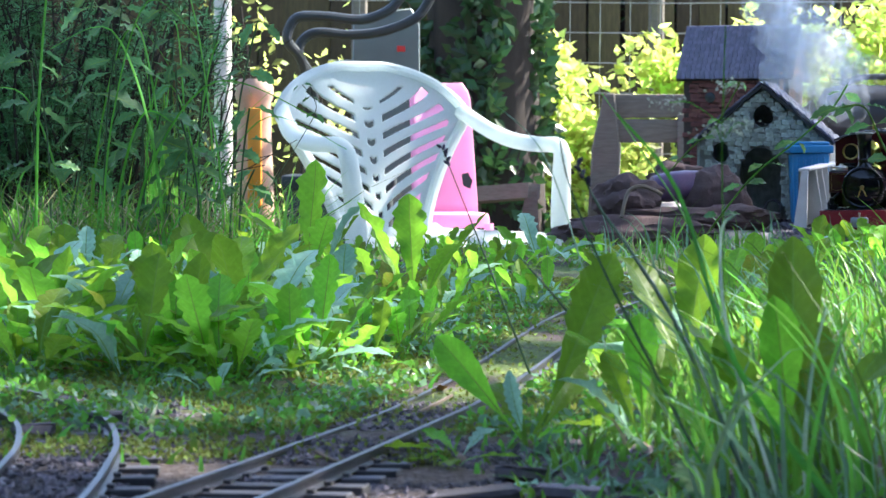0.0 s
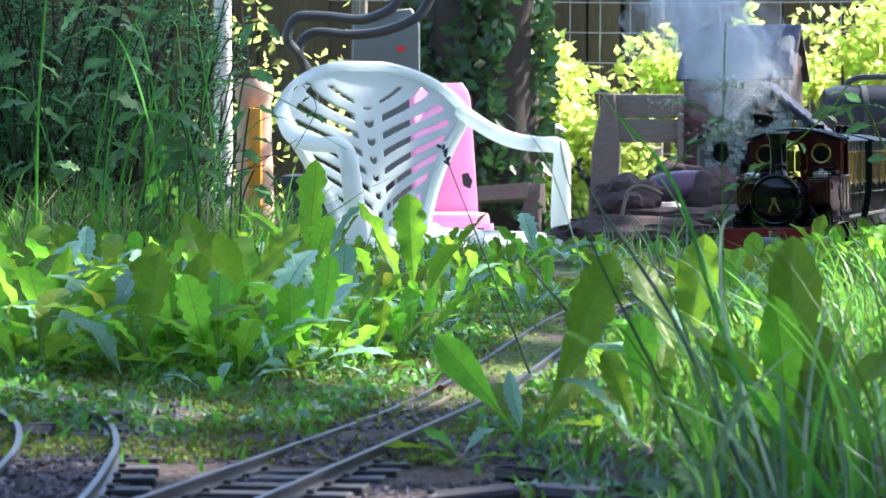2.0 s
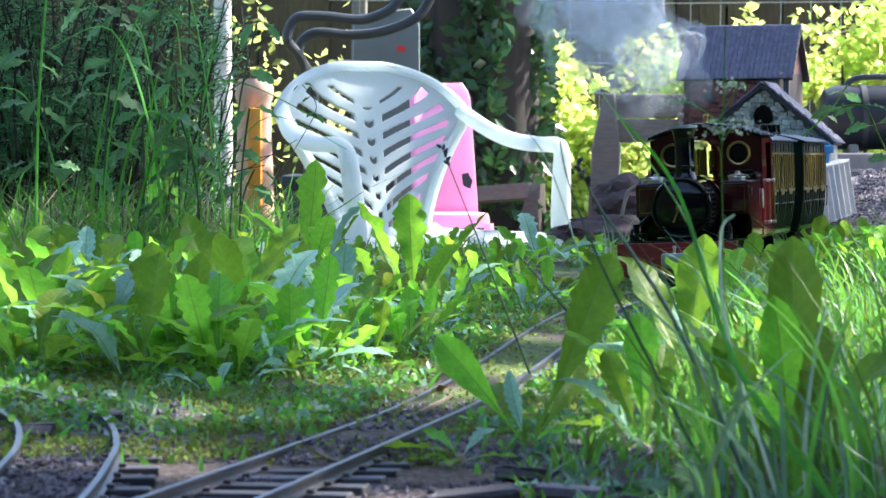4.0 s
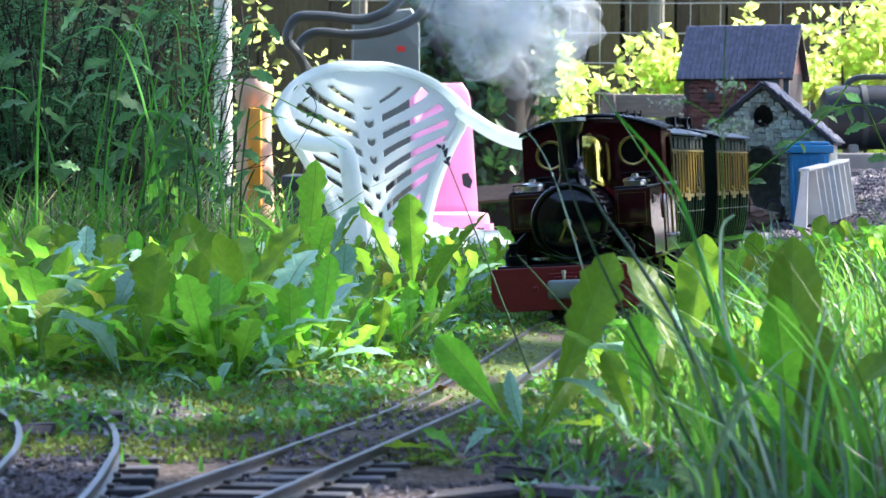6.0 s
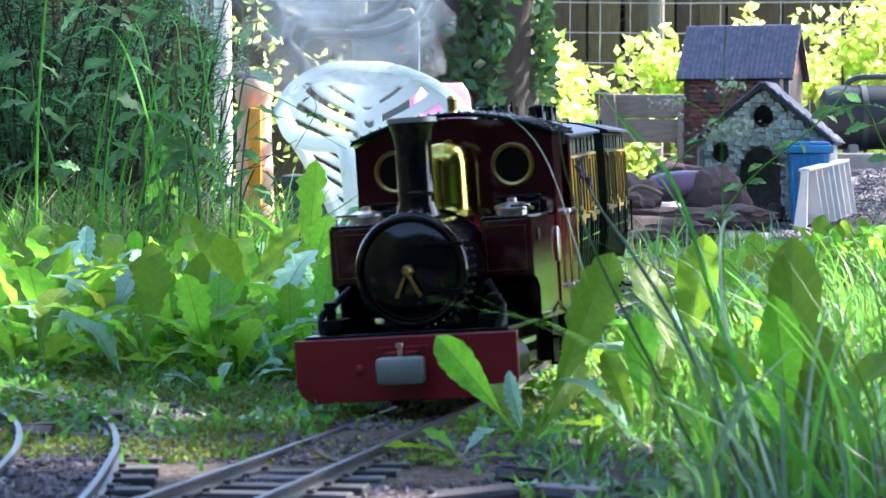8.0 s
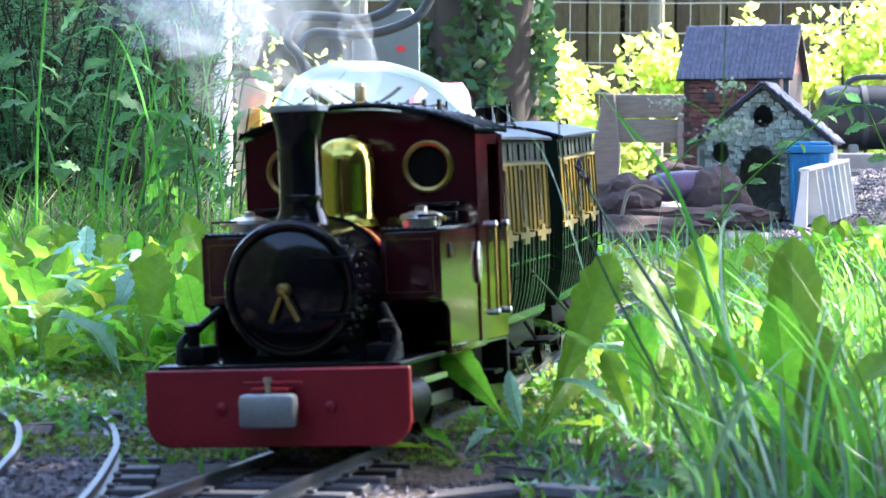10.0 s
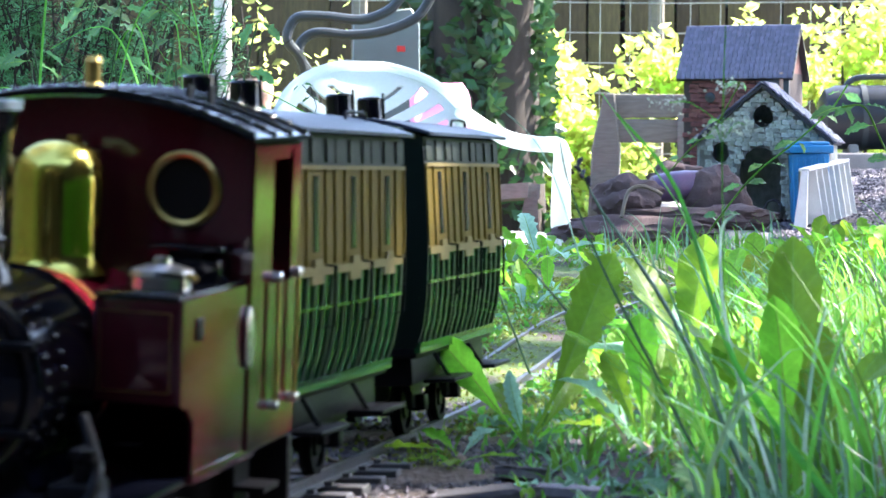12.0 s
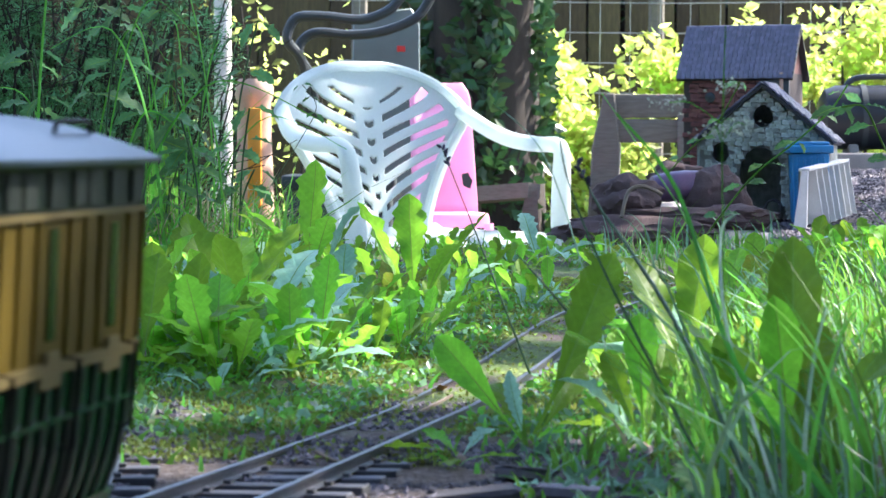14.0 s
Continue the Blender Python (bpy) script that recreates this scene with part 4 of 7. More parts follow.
def rosette(x, y, size, leaves, kinds, label, rng, up=(35, 80), group="broad-leaved weeds", spread=0.008):
    """A weed whose leaves rise from one crown at the ground."""
    th = thing("weed", label, "weed", pose(x, y, rise(x, y) - 0.001), group)
    part("stalk", lathe([(0.0035, -0.004), (0.0045, 0.001), (0.003, 0.004), (0, 0.006)], None, 8), "midrib", th)
    for k in range(leaves):
        turn = k * 137.5 + rng.uniform(-25, 25)
        t = (k + rng.random()) / leaves
        tilt = up[1] + (up[0] - up[1]) * t
        s = size * rng.uniform(0.75, 1.15) * (1.0 - 0.25 * t)
        a = radians(turn + 90)
        leaf(th, rng.choice(rng.choice(kinds)), spread * math.cos(a), spread * math.sin(a), 0, turn, tilt, s, rng.uniform(-25, 25))
    return th


# ---- chair ----
def garden_chair():
    ch = thing("garden_chair", "white moulded plastic garden armchair with a slotted fan back", "chair",
               pose(*AT_CHAIR, 0, 0, 24))
    # local: x to the side, -y to the front, z = 0 at the seat

    def back_point(u, v):
        w = 0.104 + 0.136 * (min(v, 0.72) / 0.72) ** 1.5
        if v > 0.62:
            w *= math.sqrt(max(0.0, 1 - ((v - 0.62) / 0.385) ** 2))
        x = u * w
        y = 0.20 + 0.13 * v - 0.55 * x * x * (1.2 if v > 0.1 else 0.8)
        return Vector((x, y, 0.005 + 0.395 * v))
    nu, nv = 150, 170
    bm = bmesh.new()
    g = [[bm.verts.new(back_point(-1 + 2 * i / nu, j / nv * 0.995)) for i in range(nu + 1)] for j in range(nv + 1)]
    for j in range(nv):
        for i in range(nu):
            u, v = abs(-1 + 2 * (i + 0.5) / nu), (j + 0.5) / nv
            q = (v - 0.27 * u) * 9.5
            k = q - math.floor(q)
            edge = 0.84 - 0.05 * math.sin(v * 9)
            slot = 0.15 < u < edge and k < 0.42 and -0.1 < v - 0.27 * u < 0.76 and 0.06 < v < 0.88
            hole = u < 0.06 and k < 0.36 and 0.10 < v < 0.76
            if not (slot or hole):
                bm.faces.new((g[j][i], g[j][i + 1], g[j + 1][i + 1], g[j + 1][i]))
    for v in [v for v in bm.verts if not v.link_faces]:
        bm.verts.remove(v)
    back = part("backrest", bm, "chair_white", ch)
    so = back.modifiers.new("thick", "SOLIDIFY")
    so.thickness, so.offset = 0.006, 0
    rim = [back_point(-1, v) for v in np.linspace(0.0, 0.62, 8)] + [back_point(-1, v) for v in np.linspace(0.64, 0.995, 24)]
    rim += [Vector((-p.x, p.y, p.z)) for p in reversed(rim)]
    part("back_rim", sweep(rim, 0.013, 10), "chair_white", ch)
    for s in (-1, 1):
        pts = smoothed([(s * 0.222, 0.262, 0.295), (s * 0.246, 0.16, 0.252), (s * 0.258, 0.06, 0.228), (s * 0.262, -0.06, 0.218), (s * 0.258, -0.165, 0.216),
                        (s * 0.252, -0.205, 0.198), (s * 0.246, -0.215, 0.15), (s * 0.240, -0.225, 0.06), (s * 0.243, -0.235, -0.03), (s * 0.262, -0.262, -0.42)], 6)
        part("arm", sweep(pts, [0.0185 + 0.008 * max(0.0, (i - 28) / 26) for i in range(len(pts))], 12, flat=0.85), "chair_white", ch)
        pts = smoothed([(s * 0.120, 0.20, 0.02), (s * 0.17, 0.215, -0.03), (s * 0.215, 0.24, -0.2), (s * 0.235, 0.27, -0.42)], 5)
        part("leg", sweep(pts, 0.022, 10), "chair_white", ch)
    bm = bmesh.new()
    n = 20
    rows = []
    for j in range(n + 1):
        v = j / n
        y = 0.21 - 0.45 * v
        lip = -0.05 * max(0, (v - 0.86) / 0.14) ** 2
        rows.append([bm.verts.new(((-1 + 2 * i / n) * (0.125 + 0.11 * v), y, 0.004 + lip + 0.018 * (-1 + 2 * i / n) ** 2)) for i in range(n + 1)])
    for a, b in zip(rows, rows[1:]):
        for i in range(n):
            bm.faces.new((a[i], b[i], b[i + 1], a[i + 1]))
    seat = part("seat", bm, "chair_white", ch)
    so = seat.modifiers.new("thick", "SOLIDIFY")
    so.thickness, so.offset = 0.008, 0
    part("seat_apron", prism([(-0.235, 0.0), (0.235, 0.0), (0.243, -0.055), (0.12, -0.042), (0, -0.038), (-0.12, -0.042), (-0.243, -0.055)], 0.012, T((0, -0.245, -0.02))), "chair_white", ch)


AT_CHAIR = (-0.055, 5.62, -0.072)
garden_chair()


def pink_chair():
    ch = thing("childs_chair", "pink plastic child's chair behind the white one", "chair", pose(*(0.0152, 6.2000, -0.0254), 0, 0, 14))
    bm = bmesh.new()
    n = 16
    rows = []
    for j in range(n + 1):
        v = j / n
        w = 0.080 - 0.006 * v
        top = 1 - max(0, (v - 0.86) / 0.14) ** 2 * 0.25
        rows.append([bm.verts.new(((-1 + 2 * i / 12) * w * top, 0.05 + 0.06 * v - 3.0 * ((-1 + 2 * i / 12) * w) ** 2, 0.005 + 0.318 * v)) for i in range(13)])
    for a, b in zip(rows, rows[1:]):
        for i in range(12):
            bm.faces.new((a[i], a[i + 1], b[i + 1], b[i]))
    o = part("backrest", bm, "pink", ch)
    so = o.modifiers.new("thick", "SOLIDIFY")
    so.thickness = 0.008
    part("seat", bx(-0.078, 0.078, -0.10, 0.06, -0.03, 0.006, bevel=0.012), "pink", ch)
    for x in (-0.07, 0.07):
        for y in (-0.11, 0.05):
            part("leg", sweep([(x, y, -0.02), (x * 1.15, y * 1.2, -0.40)], 0.012, 8), "pink", ch)
    part("sticker", prism([(-0.012, 0.0), (0.006, -0.008), (0.012, 0.012), (0.0, 0.032), (-0.016, 0.028)], 0.002, T((0.055, 0.030, 0.07))), "rubber", ch, "dark worn mark")


pink_chair()


# ---- plant bed things at the far end ----
def brick_wall(parent, w, h, y, pitch_h, pitch_w, material, rng, x0=0.0, holes=(), gable=0.0, name="brick", depth=0.006, base=0.0):
    """Courses of single pieces on the face at y, kept clear of the openings."""
    z = base
    row = 0
    meshes = []
    for k in range(5):
        bw = pitch_w * rng.uniform(0.75, 1.1)
        t = bx(-bw / 2 * 0.94, bw / 2 * 0.94, -depth, 0.002, -pitch_h * 0.46, pitch_h * 0.46)
        for v in t.verts:
            v.co += Vector((rng.uniform(-1, 1) * pitch_w * 0.12, rng.uniform(-1, 0.6) * 0.0022, rng.uniform(-1, 1) * pitch_h * 0.15))
        me = bpy.data.meshes.new(name)
        t.to_mesh(me)
        t.free()
        me.materials.append(M[material])
        meshes.append((me, bw))
    while z + pitch_h / 2 < h + gable:
        half = w / 2 if z < h else w / 2 * (1 - (z - h) / gable)
        x = -half + rng.uniform(-0.5, 0) * pitch_w * 0.5
        while x < half:
            me, bw = rng.choice(meshes)
            cx, cz = x + bw / 2, z + pitch_h / 2
            x += bw
            lim = w / 2 if cz < h else w / 2 * (1 - (cz - h) / gable)
            if abs(cx) + bw * 0.42 > lim:
                continue
            if any((cx - hx) ** 2 / (hr + bw * 0.25) ** 2 + (cz - hz) ** 2 / (hr2 + pitch_h * 0.3) ** 2 < 1 or (arch and abs(cx - hx) < hr + bw * 0.3 and cz < hz) for hx, hz, hr, hr2, arch in holes):
                continue
            ob = new(name, me)
            ob.parent = parent
            ob.matrix_basis = pose(x0 + cx, y, cz + rng.uniform(-0.1, 0.1) * pitch_h, 0, rng.uniform(-5, 5), 0)
        z += pitch_h
        row += 1


def slates(parent, w, run, m, rows, cols, rng):
    """Overlapping slates on a roof slope: x across, y up the slope."""
    meshes = []
    for k in range(4):
        t = bx(-w / cols / 2 * 0.90, w / cols / 2 * 0.90, -run / rows * 0.12, run / rows * 1.05, 0, 0.0034)
        for v in t.verts:
            v.co += Vector((rng.uniform(-1, 1) * 0.0006, rng.uniform(-1, 1) * 0.0012, rng.uniform(0, 1) * 0.0010))
        me = bpy.data.meshes.new("slate")
        t.to_mesh(me)
        t.free()
        me.materials.append(M["slate"])
        meshes.append(me)
    for r in range(rows):
        for c in range(cols):
            x = -w / 2 + (c + (0.5 if r % 2 == 0 else 0.25)) * w / cols
            ob = new("slate", rng.choice(meshes))
            ob.parent = parent
            ob.matrix_basis = m @ pose(min(max(x, -w / 2 + w / cols / 2), w / 2 - w / cols / 2), r * run / rows, 0.002, 7, 0, rng.uniform(-1.5, 1.5))


def holed_wall(w, h, gable, holes, thick, n=60):
    """A gabled wall, with round or arched openings through it, as one mesh."""
    t = bmesh.new()
    xs = np.linspace(-w / 2, w / 2, n + 1)

    def top(x):
        return h + gable * (1 - abs(x) / (w / 2))
    for y in (0, thick):
        for xa, xb in zip(xs, xs[1:]):
            xm = (xa + xb) / 2
            cuts = []
            for hx, hz, r, r2, arch in holes:
                if abs(xm - hx) < r:
                    e = [math.sqrt(max(0, 1 - ((q - hx) / r) ** 2)) * r2 for q in (xa, xb)]
                    lo_ = [0.0, 0.0] if arch else [hz - e[0], hz - e[1]]
                    cuts.append((lo_, [hz + e[0], hz + e[1]]))
            cuts.sort(key=lambda c: c[0][0])
            z = [0.0, 0.0]
            for lo_, hi_ in cuts + [([top(xa), top(xb)], None)]:
                if lo_[0] - z[0] > 1e-5 or lo_[1] - z[1] > 1e-5:
                    vs = [t.verts.new((xa, y, z[0])), t.verts.new((xb, y, z[1])), t.verts.new((xb, y, lo_[1])), t.verts.new((xa, y, lo_[0]))]
                    t.faces.new(vs if y == 0 else vs[::-1])
                if hi_:
                    z = hi_
    for hx, hz, r, r2, arch in holes:
        a = np.linspace(0, math.pi if arch else 2 * math.pi, 25)
        for p, q in zip(a, a[1:]):
            t.faces.new([t.verts.new((hx + r * math.cos(k), y, hz + r2 * math.sin(k))) for k, y in ((p, 0), (q, 0), (q, thick), (p, thick))])
    return t


def stone_house():
    """Stone engine shed with round openings and a slate roof."""
    rng = random.Random(5)
    w, h, gable, depth = 0.240, 0.152, 0.100, 0.20
    base = (0.6092, 4.8500, 0.0030)
    ho = thing("stone_shed", "small stone model engine shed with round openings and slate roof", "model house", pose(base[0], base[1], base[2], 0, 0, -13))
    holes = [(-0.080, 0.127, 0.0175, 0.0185, False), (0.001, 0.196, 0.0205, 0.0215, False), (-0.004, 0.094, 0.040, 0.042, True)]
    wall = part("front_wall", holed_wall(w, h, gable, holes, 0.014), "stone_mortar", ho, smooth=False)
    for s in (-1, 1):
        part("side_wall", bx(s * w / 2 - 0.007, s * w / 2 + 0.007, 0.014, depth, 0, h, bevel=0.001), "stone", ho)
    part("back_wall", holed_wall(w, h, gable, [], 0.012), "stone", ho, smooth=False).matrix_basis = T((0, depth, 0))
    slope = math.atan2(gable, w / 2)
    run = math.hypot(gable, w / 2) + 0.02
    for s in (-1, 1):
        m = T((0, 0, h + gable + 0.004)) @ Matrix.Rotation(radians(90 * s), 4, "Z") @ Matrix.Rotation(slope, 4, "X") @ T((s * depth * 0.5, -run, 0))
        rf = part("roof", join(bmesh.new(), bx(-depth / 2 - 0.018, depth / 2 + 0.01, 0, run, -0.004, 0.002), m), "tank_black", ho)
        slates(ho, depth + 0.026, run, m @ T((-0.004, 0, 0)), 9, 9, rng)
    part("floor_plate", bx(-w / 2, w / 2, 0.014, depth, 0, 0.004), "slab", ho)
    brick_wall(ho, w, h, -0.0005, 0.0082, 0.0150, "stone", rng, holes=holes, gable=gable, name="stone", depth=0.005)
    # pale drain pipe mouth at the foot
    part("pipe_mouth", lathe([(0.013, 0), (0.017, 0), (0.017, 0.03), (0.013, 0.03), (0.013, 0)], T((0.022, -0.025, 0.022)) @ ALONG_Y, 20), "tank_black", ho)


def brick_house():
    """Tall narrow brick building with a slate roof."""
    rng = random.Random(8)
    w, h, depth = 0.225, 0.315, 0.17
    base = (0.6252, 5.4500, -0.0169)
    ho = thing("brick_tower", "tall red brick model building under a slate roof", "model house", pose(base[0], base[1], base[2], 0, 0, -19))
    part("body", bx(-w / 2, w / 2, 0, depth, 0, h), "mortar", ho)
    gable = 0.098
    for s in (-1, 1):
        t = bmesh.new()
        vs = [t.verts.new((s * w / 2, y, z)) for y, z in ((0, h), (depth, h), (depth / 2, h + gable - 0.006))]
        t.faces.new(vs)
        vs2 = [t.verts.new((s * (w / 2 - 0.01), y, z)) for y, z in ((0, h), (depth, h), (depth / 2, h + gable - 0.006))]
        t.faces.new(vs2[::-1])
        for i in range(3):
            t.faces.new((vs[i], vs[(i + 1) % 3], vs2[(i + 1) % 3], vs2[i]))
        bmesh.ops.recalc_face_normals(t, faces=t.faces[:])
        part("gable", t, "house_brick", ho)
    slope = math.atan2(gable, depth / 2)
    run = math.hypot(gable, depth / 2) + 0.018
    for s in (0, 1):
        m = T((0, depth / 2, h + gable)) @ Matrix.Rotation(math.pi * s, 4, "Z") @ Matrix.Rotation(slope, 4, "X") @ T((0, -run, 0))
        part("roof", join(bmesh.new(), bx(-w / 2 - 0.014, w / 2 + 0.014, 0, run, -0.005, 0.001), m), "tank_black", ho)
        if s == 0:
            slates(ho, w + 0.028, run, m, 15, 24, rng)
    part("ridge", sweep([(-w / 2 - 0.014, depth / 2, h + gable + 0.003), (w / 2 + 0.014, depth / 2, h + gable + 0.003)], 0.005, 8), "slate", ho)
    # no real opening: a black sheet paints the shade inside it
    part("door", bx(0.055, 0.118, -0.008, 0.0, 0.16, h - 0.004, bevel=0.001), "rubber", ho, "dark sheet painting the shade of a timber-framed opening")
    part("post", bx(0.098, 0.106, -0.012, 0.0, 0.2, h, bevel=0.001), "terracotta", ho)
    part("wall_boss", lathe([(0.011, 0), (0.011, 0.004), (0.005, 0.007), (0, 0.007)], T((-0.053, -0.006, h - 0.052)) @ Matrix.Rotation(radians(90), 4, "X"), 16), "rubber", ho)
    brick_wall(ho, w, h, -0.0002, 0.0105, 0.025, "house_brick", rng, holes=[(0.087, 0.24, 0.034, 0.08, False)], depth=0.005)


stone_house()
brick_house()


def girder():
    """White plate girder fence beside the line."""
    a, b = Vector((0.6400, 4.5000, 0.0102)), Vector((0.7850, 4.9800, 0.0036))
    d = b - a
    ang = math.degrees(math.atan2(d.y, d.x))
    L = math.hypot(d.x, d.y)
    g = thing("bridge_girder", "white painted model bridge girder with upright ribs", "model bridge", pose(a.x, a.y, -0.004, 0, -1.6, ang))
    hh = 0.102
    # web coloured dark to paint the shade between the white ribs
    part("web", bx(0, L, 0.008, 0.011, 0, hh), "panel_grey", g, "web plate greyed for the shade between ribs")
    part("top_flange", bx(-0.004, L + 0.004, -0.010, 0.010, hh, hh + 0.005, bevel=0.001), "girder_white", g)
    part("bottom_flange", bx(-0.004, L + 0.004, -0.010, 0.020, -0.004, 0.001, bevel=0.001), "girder_white", g)
    part("end_plate", prism([(0.019, 0), (-0.005, 0), (-0.007, hh), (0.004, hh)], 0.005, T((-0.001, 0, 0)) @ Matrix.Rotation(radians(90), 4, "Z")), "girder_white", g)
    for k in range(1, 8):
        x = L * k / 7
        part("rib", prism([(0.006, 0.001), (-0.026, 0.001), (-0.010, hh), (0.006, hh)], 0.004, T((x, 0, 0)) @ Matrix.Rotation(radians(90), 4, "Z")), "girder_white", g)


girder()


def water_butt():
    x, y, z = (0.6875, 4.7800, 0.0082)
    b = thing("blue_tub", "small blue plastic tub with a lid beside the shed", "tub", pose(x, y, rise(x, y)) @ Matrix.Scale(1.2, 4, (0, 0, 1)))
    bm = bx(-0.036, 0.036, -0.030, 0.030, 0, 0.112, bevel=0.006)
    for v in bm.verts:
        v.co.x *= 0.84 + 0.16 * v.co.z / 0.112
        v.co.y *= 0.84 + 0.16 * v.co.z / 0.112
    body = part("body", bm, "blue", b)
    for k in range(5):
        part("rib", bx(-0.026 + k * 0.012, -0.022 + k * 0.012, -0.0315, -0.026, 0.03, 0.105, bevel=0.001), "blue", body)
    part("lid", bx(-0.042, 0.042, -0.036, 0.036, 0.111, 0.123, bevel=0.003), "blue", b)
    part("lid_top", bx(-0.035, 0.035, -0.030, 0.030, 0.1225, 0.129, bevel=0.003), "blue", b)


water_butt()


def rock(name, label, x, y, z, sx, sy, sz, seed, material="rock", category="rock"):
    bm = bmesh.new()
    bmesh.ops.create_icosphere(bm, subdivisions=4, radius=1)
    for v in bm.verts:
        c = v.co.copy()
        k = 1 + 0.40 * noise.noise(c * 1.2 + Vector((seed, 0, 0))) + 0.17 * noise.noise(c * 3.6 + Vector((0, seed, 0))) + 0.06 * noise.noise(c * 9)
        v.co = Vector((c.x * sx * k, c.y * sy * k, c.z * sz * k))
    ob = part(name, bm, material)
    ob.matrix_basis = pose(x, y, z)
    return tagged(ob, label, category, group="stones by the line")


for (x, y, z), sx, sy, sz, seed in (((0.3246, 4.5500, 0.0482), 0.062, 0.05, 0.042, 1), ((0.3979, 4.5200, 0.0126), 0.150, 0.05, 0.024, 2), ((0.4886, 4.6000, 0.0543), 0.062, 0.05, 0.052, 3),
                                    ((0.5185, 4.5200, 0.0156), 0.070, 0.045, 0.022, 4), ((0.3662, 4.5000, -0.0138), 0.16, 0.06, 0.030, 6), ((0.4309, 4.7200, 0.0865), 0.052, 0.04, 0.026, 9)):
    rock("stone_lump", "reddish brown weathered lump of stone", x, y, z, sx, sy, sz, seed)
x, y, z = (0.4193, 4.5800, 0.0699)
pot = part("glazed_pot", lathe([(0.010, -0.046), (0.023, -0.043), (0.027, -0.018), (0.027, 0.018), (0.024, 0.043), (0.020, 0.046), (0.018, 0.040)], ALONG_X, 28), "purple")
pot.matrix_basis = pose(x, y, z, 0, -6, 12)
tagged(pot, "purple glazed pot lying among brown stones", "pot")
tw = sweep(smoothed([(0.3091, 4.4000, 0.0191), (0.3221, 4.4200, 0.0627), (0.3447, 4.4200, 0.0725), (0.3693, 4.4200, 0.0647), (0.3811, 4.4200, 0.0578)], 5), 0.0035, 6)
tagged(part("twig", tw, "twig"), "pale curled dry twig on the stones", "twig")


def wooden_bench():
    x, y, z = (0.5217, 6.6000, 0.1542)
    b = thing("wooden_bench", "weathered grey wooden bench beyond the stones", "bench", pose(x, y, 0, 0, 0, -6))
    for k in range(2):
        part("plank", bx(-0.085, 0.105, -0.02, 0.02, z - 0.004 + k * 0.064, z + 0.057 + k * 0.064, bevel=0.004), "old_wood", b)
    part("end_board", prism([(-0.105, z + 0.12), (-0.075, z + 0.125), (-0.062, z - 0.02), (-0.075, z - 0.50), (-0.16, z - 0.50), (-0.135, z - 0.02)], 0.09, T((0, -0.03, 0)), bevel=0.004), "old_wood", b)
    part("end_board", bx(0.085, 0.115, -0.03, 0.06, z - 0.45, z + 0.07, bevel=0.004), "old_wood", b)
    part("seat_board", bx(-0.10, 0.10, -0.20, -0.03, z - 0.13, z - 0.11, bevel=0.004), "old_wood", b)


wooden_bench()


def timber_rail():
    a, b = Vector((0.0834, 6.7000, 0.0116)), Vector((0.2325, 6.5000, 0.0271))
    r = thing("timber_trestle", "low weathered timber trestle behind the chairs", "trestle")
    d = (b - a).normalized()
    part("beam", sweep([a - d * 0.5, b], 0.028, 4), "old_wood", r)
    for f in (0.0, 0.95):
        p = a.lerp(b, f)
        part("leg", sweep([p, p + Vector((0.03, 0, -0.6))], 0.022, 4), "old_wood", r)
        part("brace", sweep([p, p + Vector((-0.10, 0.02, -0.5))], 0.016, 4), "old_wood", r)


timber_rail()


def gas_tank():
    x, y, z = (1.1367, 6.6000, 0.2157)
    t = thing("black_tank", "black horizontal metal tank on a low stone slab", "tank", pose(x, y, z))
    part("shell", lathe([(0, -0.165), (0.045, -0.163), (0.072, -0.15), (0.083, -0.12), (0.085, 0.4)], ALONG_X, 36), "tank_black", t)
    part("band", lathe([(0.0865, -0.06), (0.0865, -0.045)], ALONG_X, 36), "rubber", t)
    part("handle", sweep(smoothed([(-0.10, 0, 0.07), (-0.075, 0, 0.098), (-0.02, 0, 0.105), (0.06, 0, 0.10), (0.09, 0, 0.08)], 5), 0.008, 8), "rubber", t)
    for k in (-0.08, 0.1):
        part("cradle", bx(k - 0.012, k + 0.012, -0.06, 0.06, -0.11, -0.07, bevel=0.004), "slab", t)


gas_tank()
x, y, z = (1.1114, 6.4500, 0.1282)
for k in range(3):
    tagged(part("stone_slab", bx(-0.06 + k * 0.30, 0.23 + k * 0.30, 0, 0.35, -0.09, 0.0, bevel=0.008), "slab"), "grey stone slab edging the gravel yard", "slab", "yard slabs").matrix_basis = pose(x - 0.05, y, z - 0.005 + 0.003 * (k % 2))


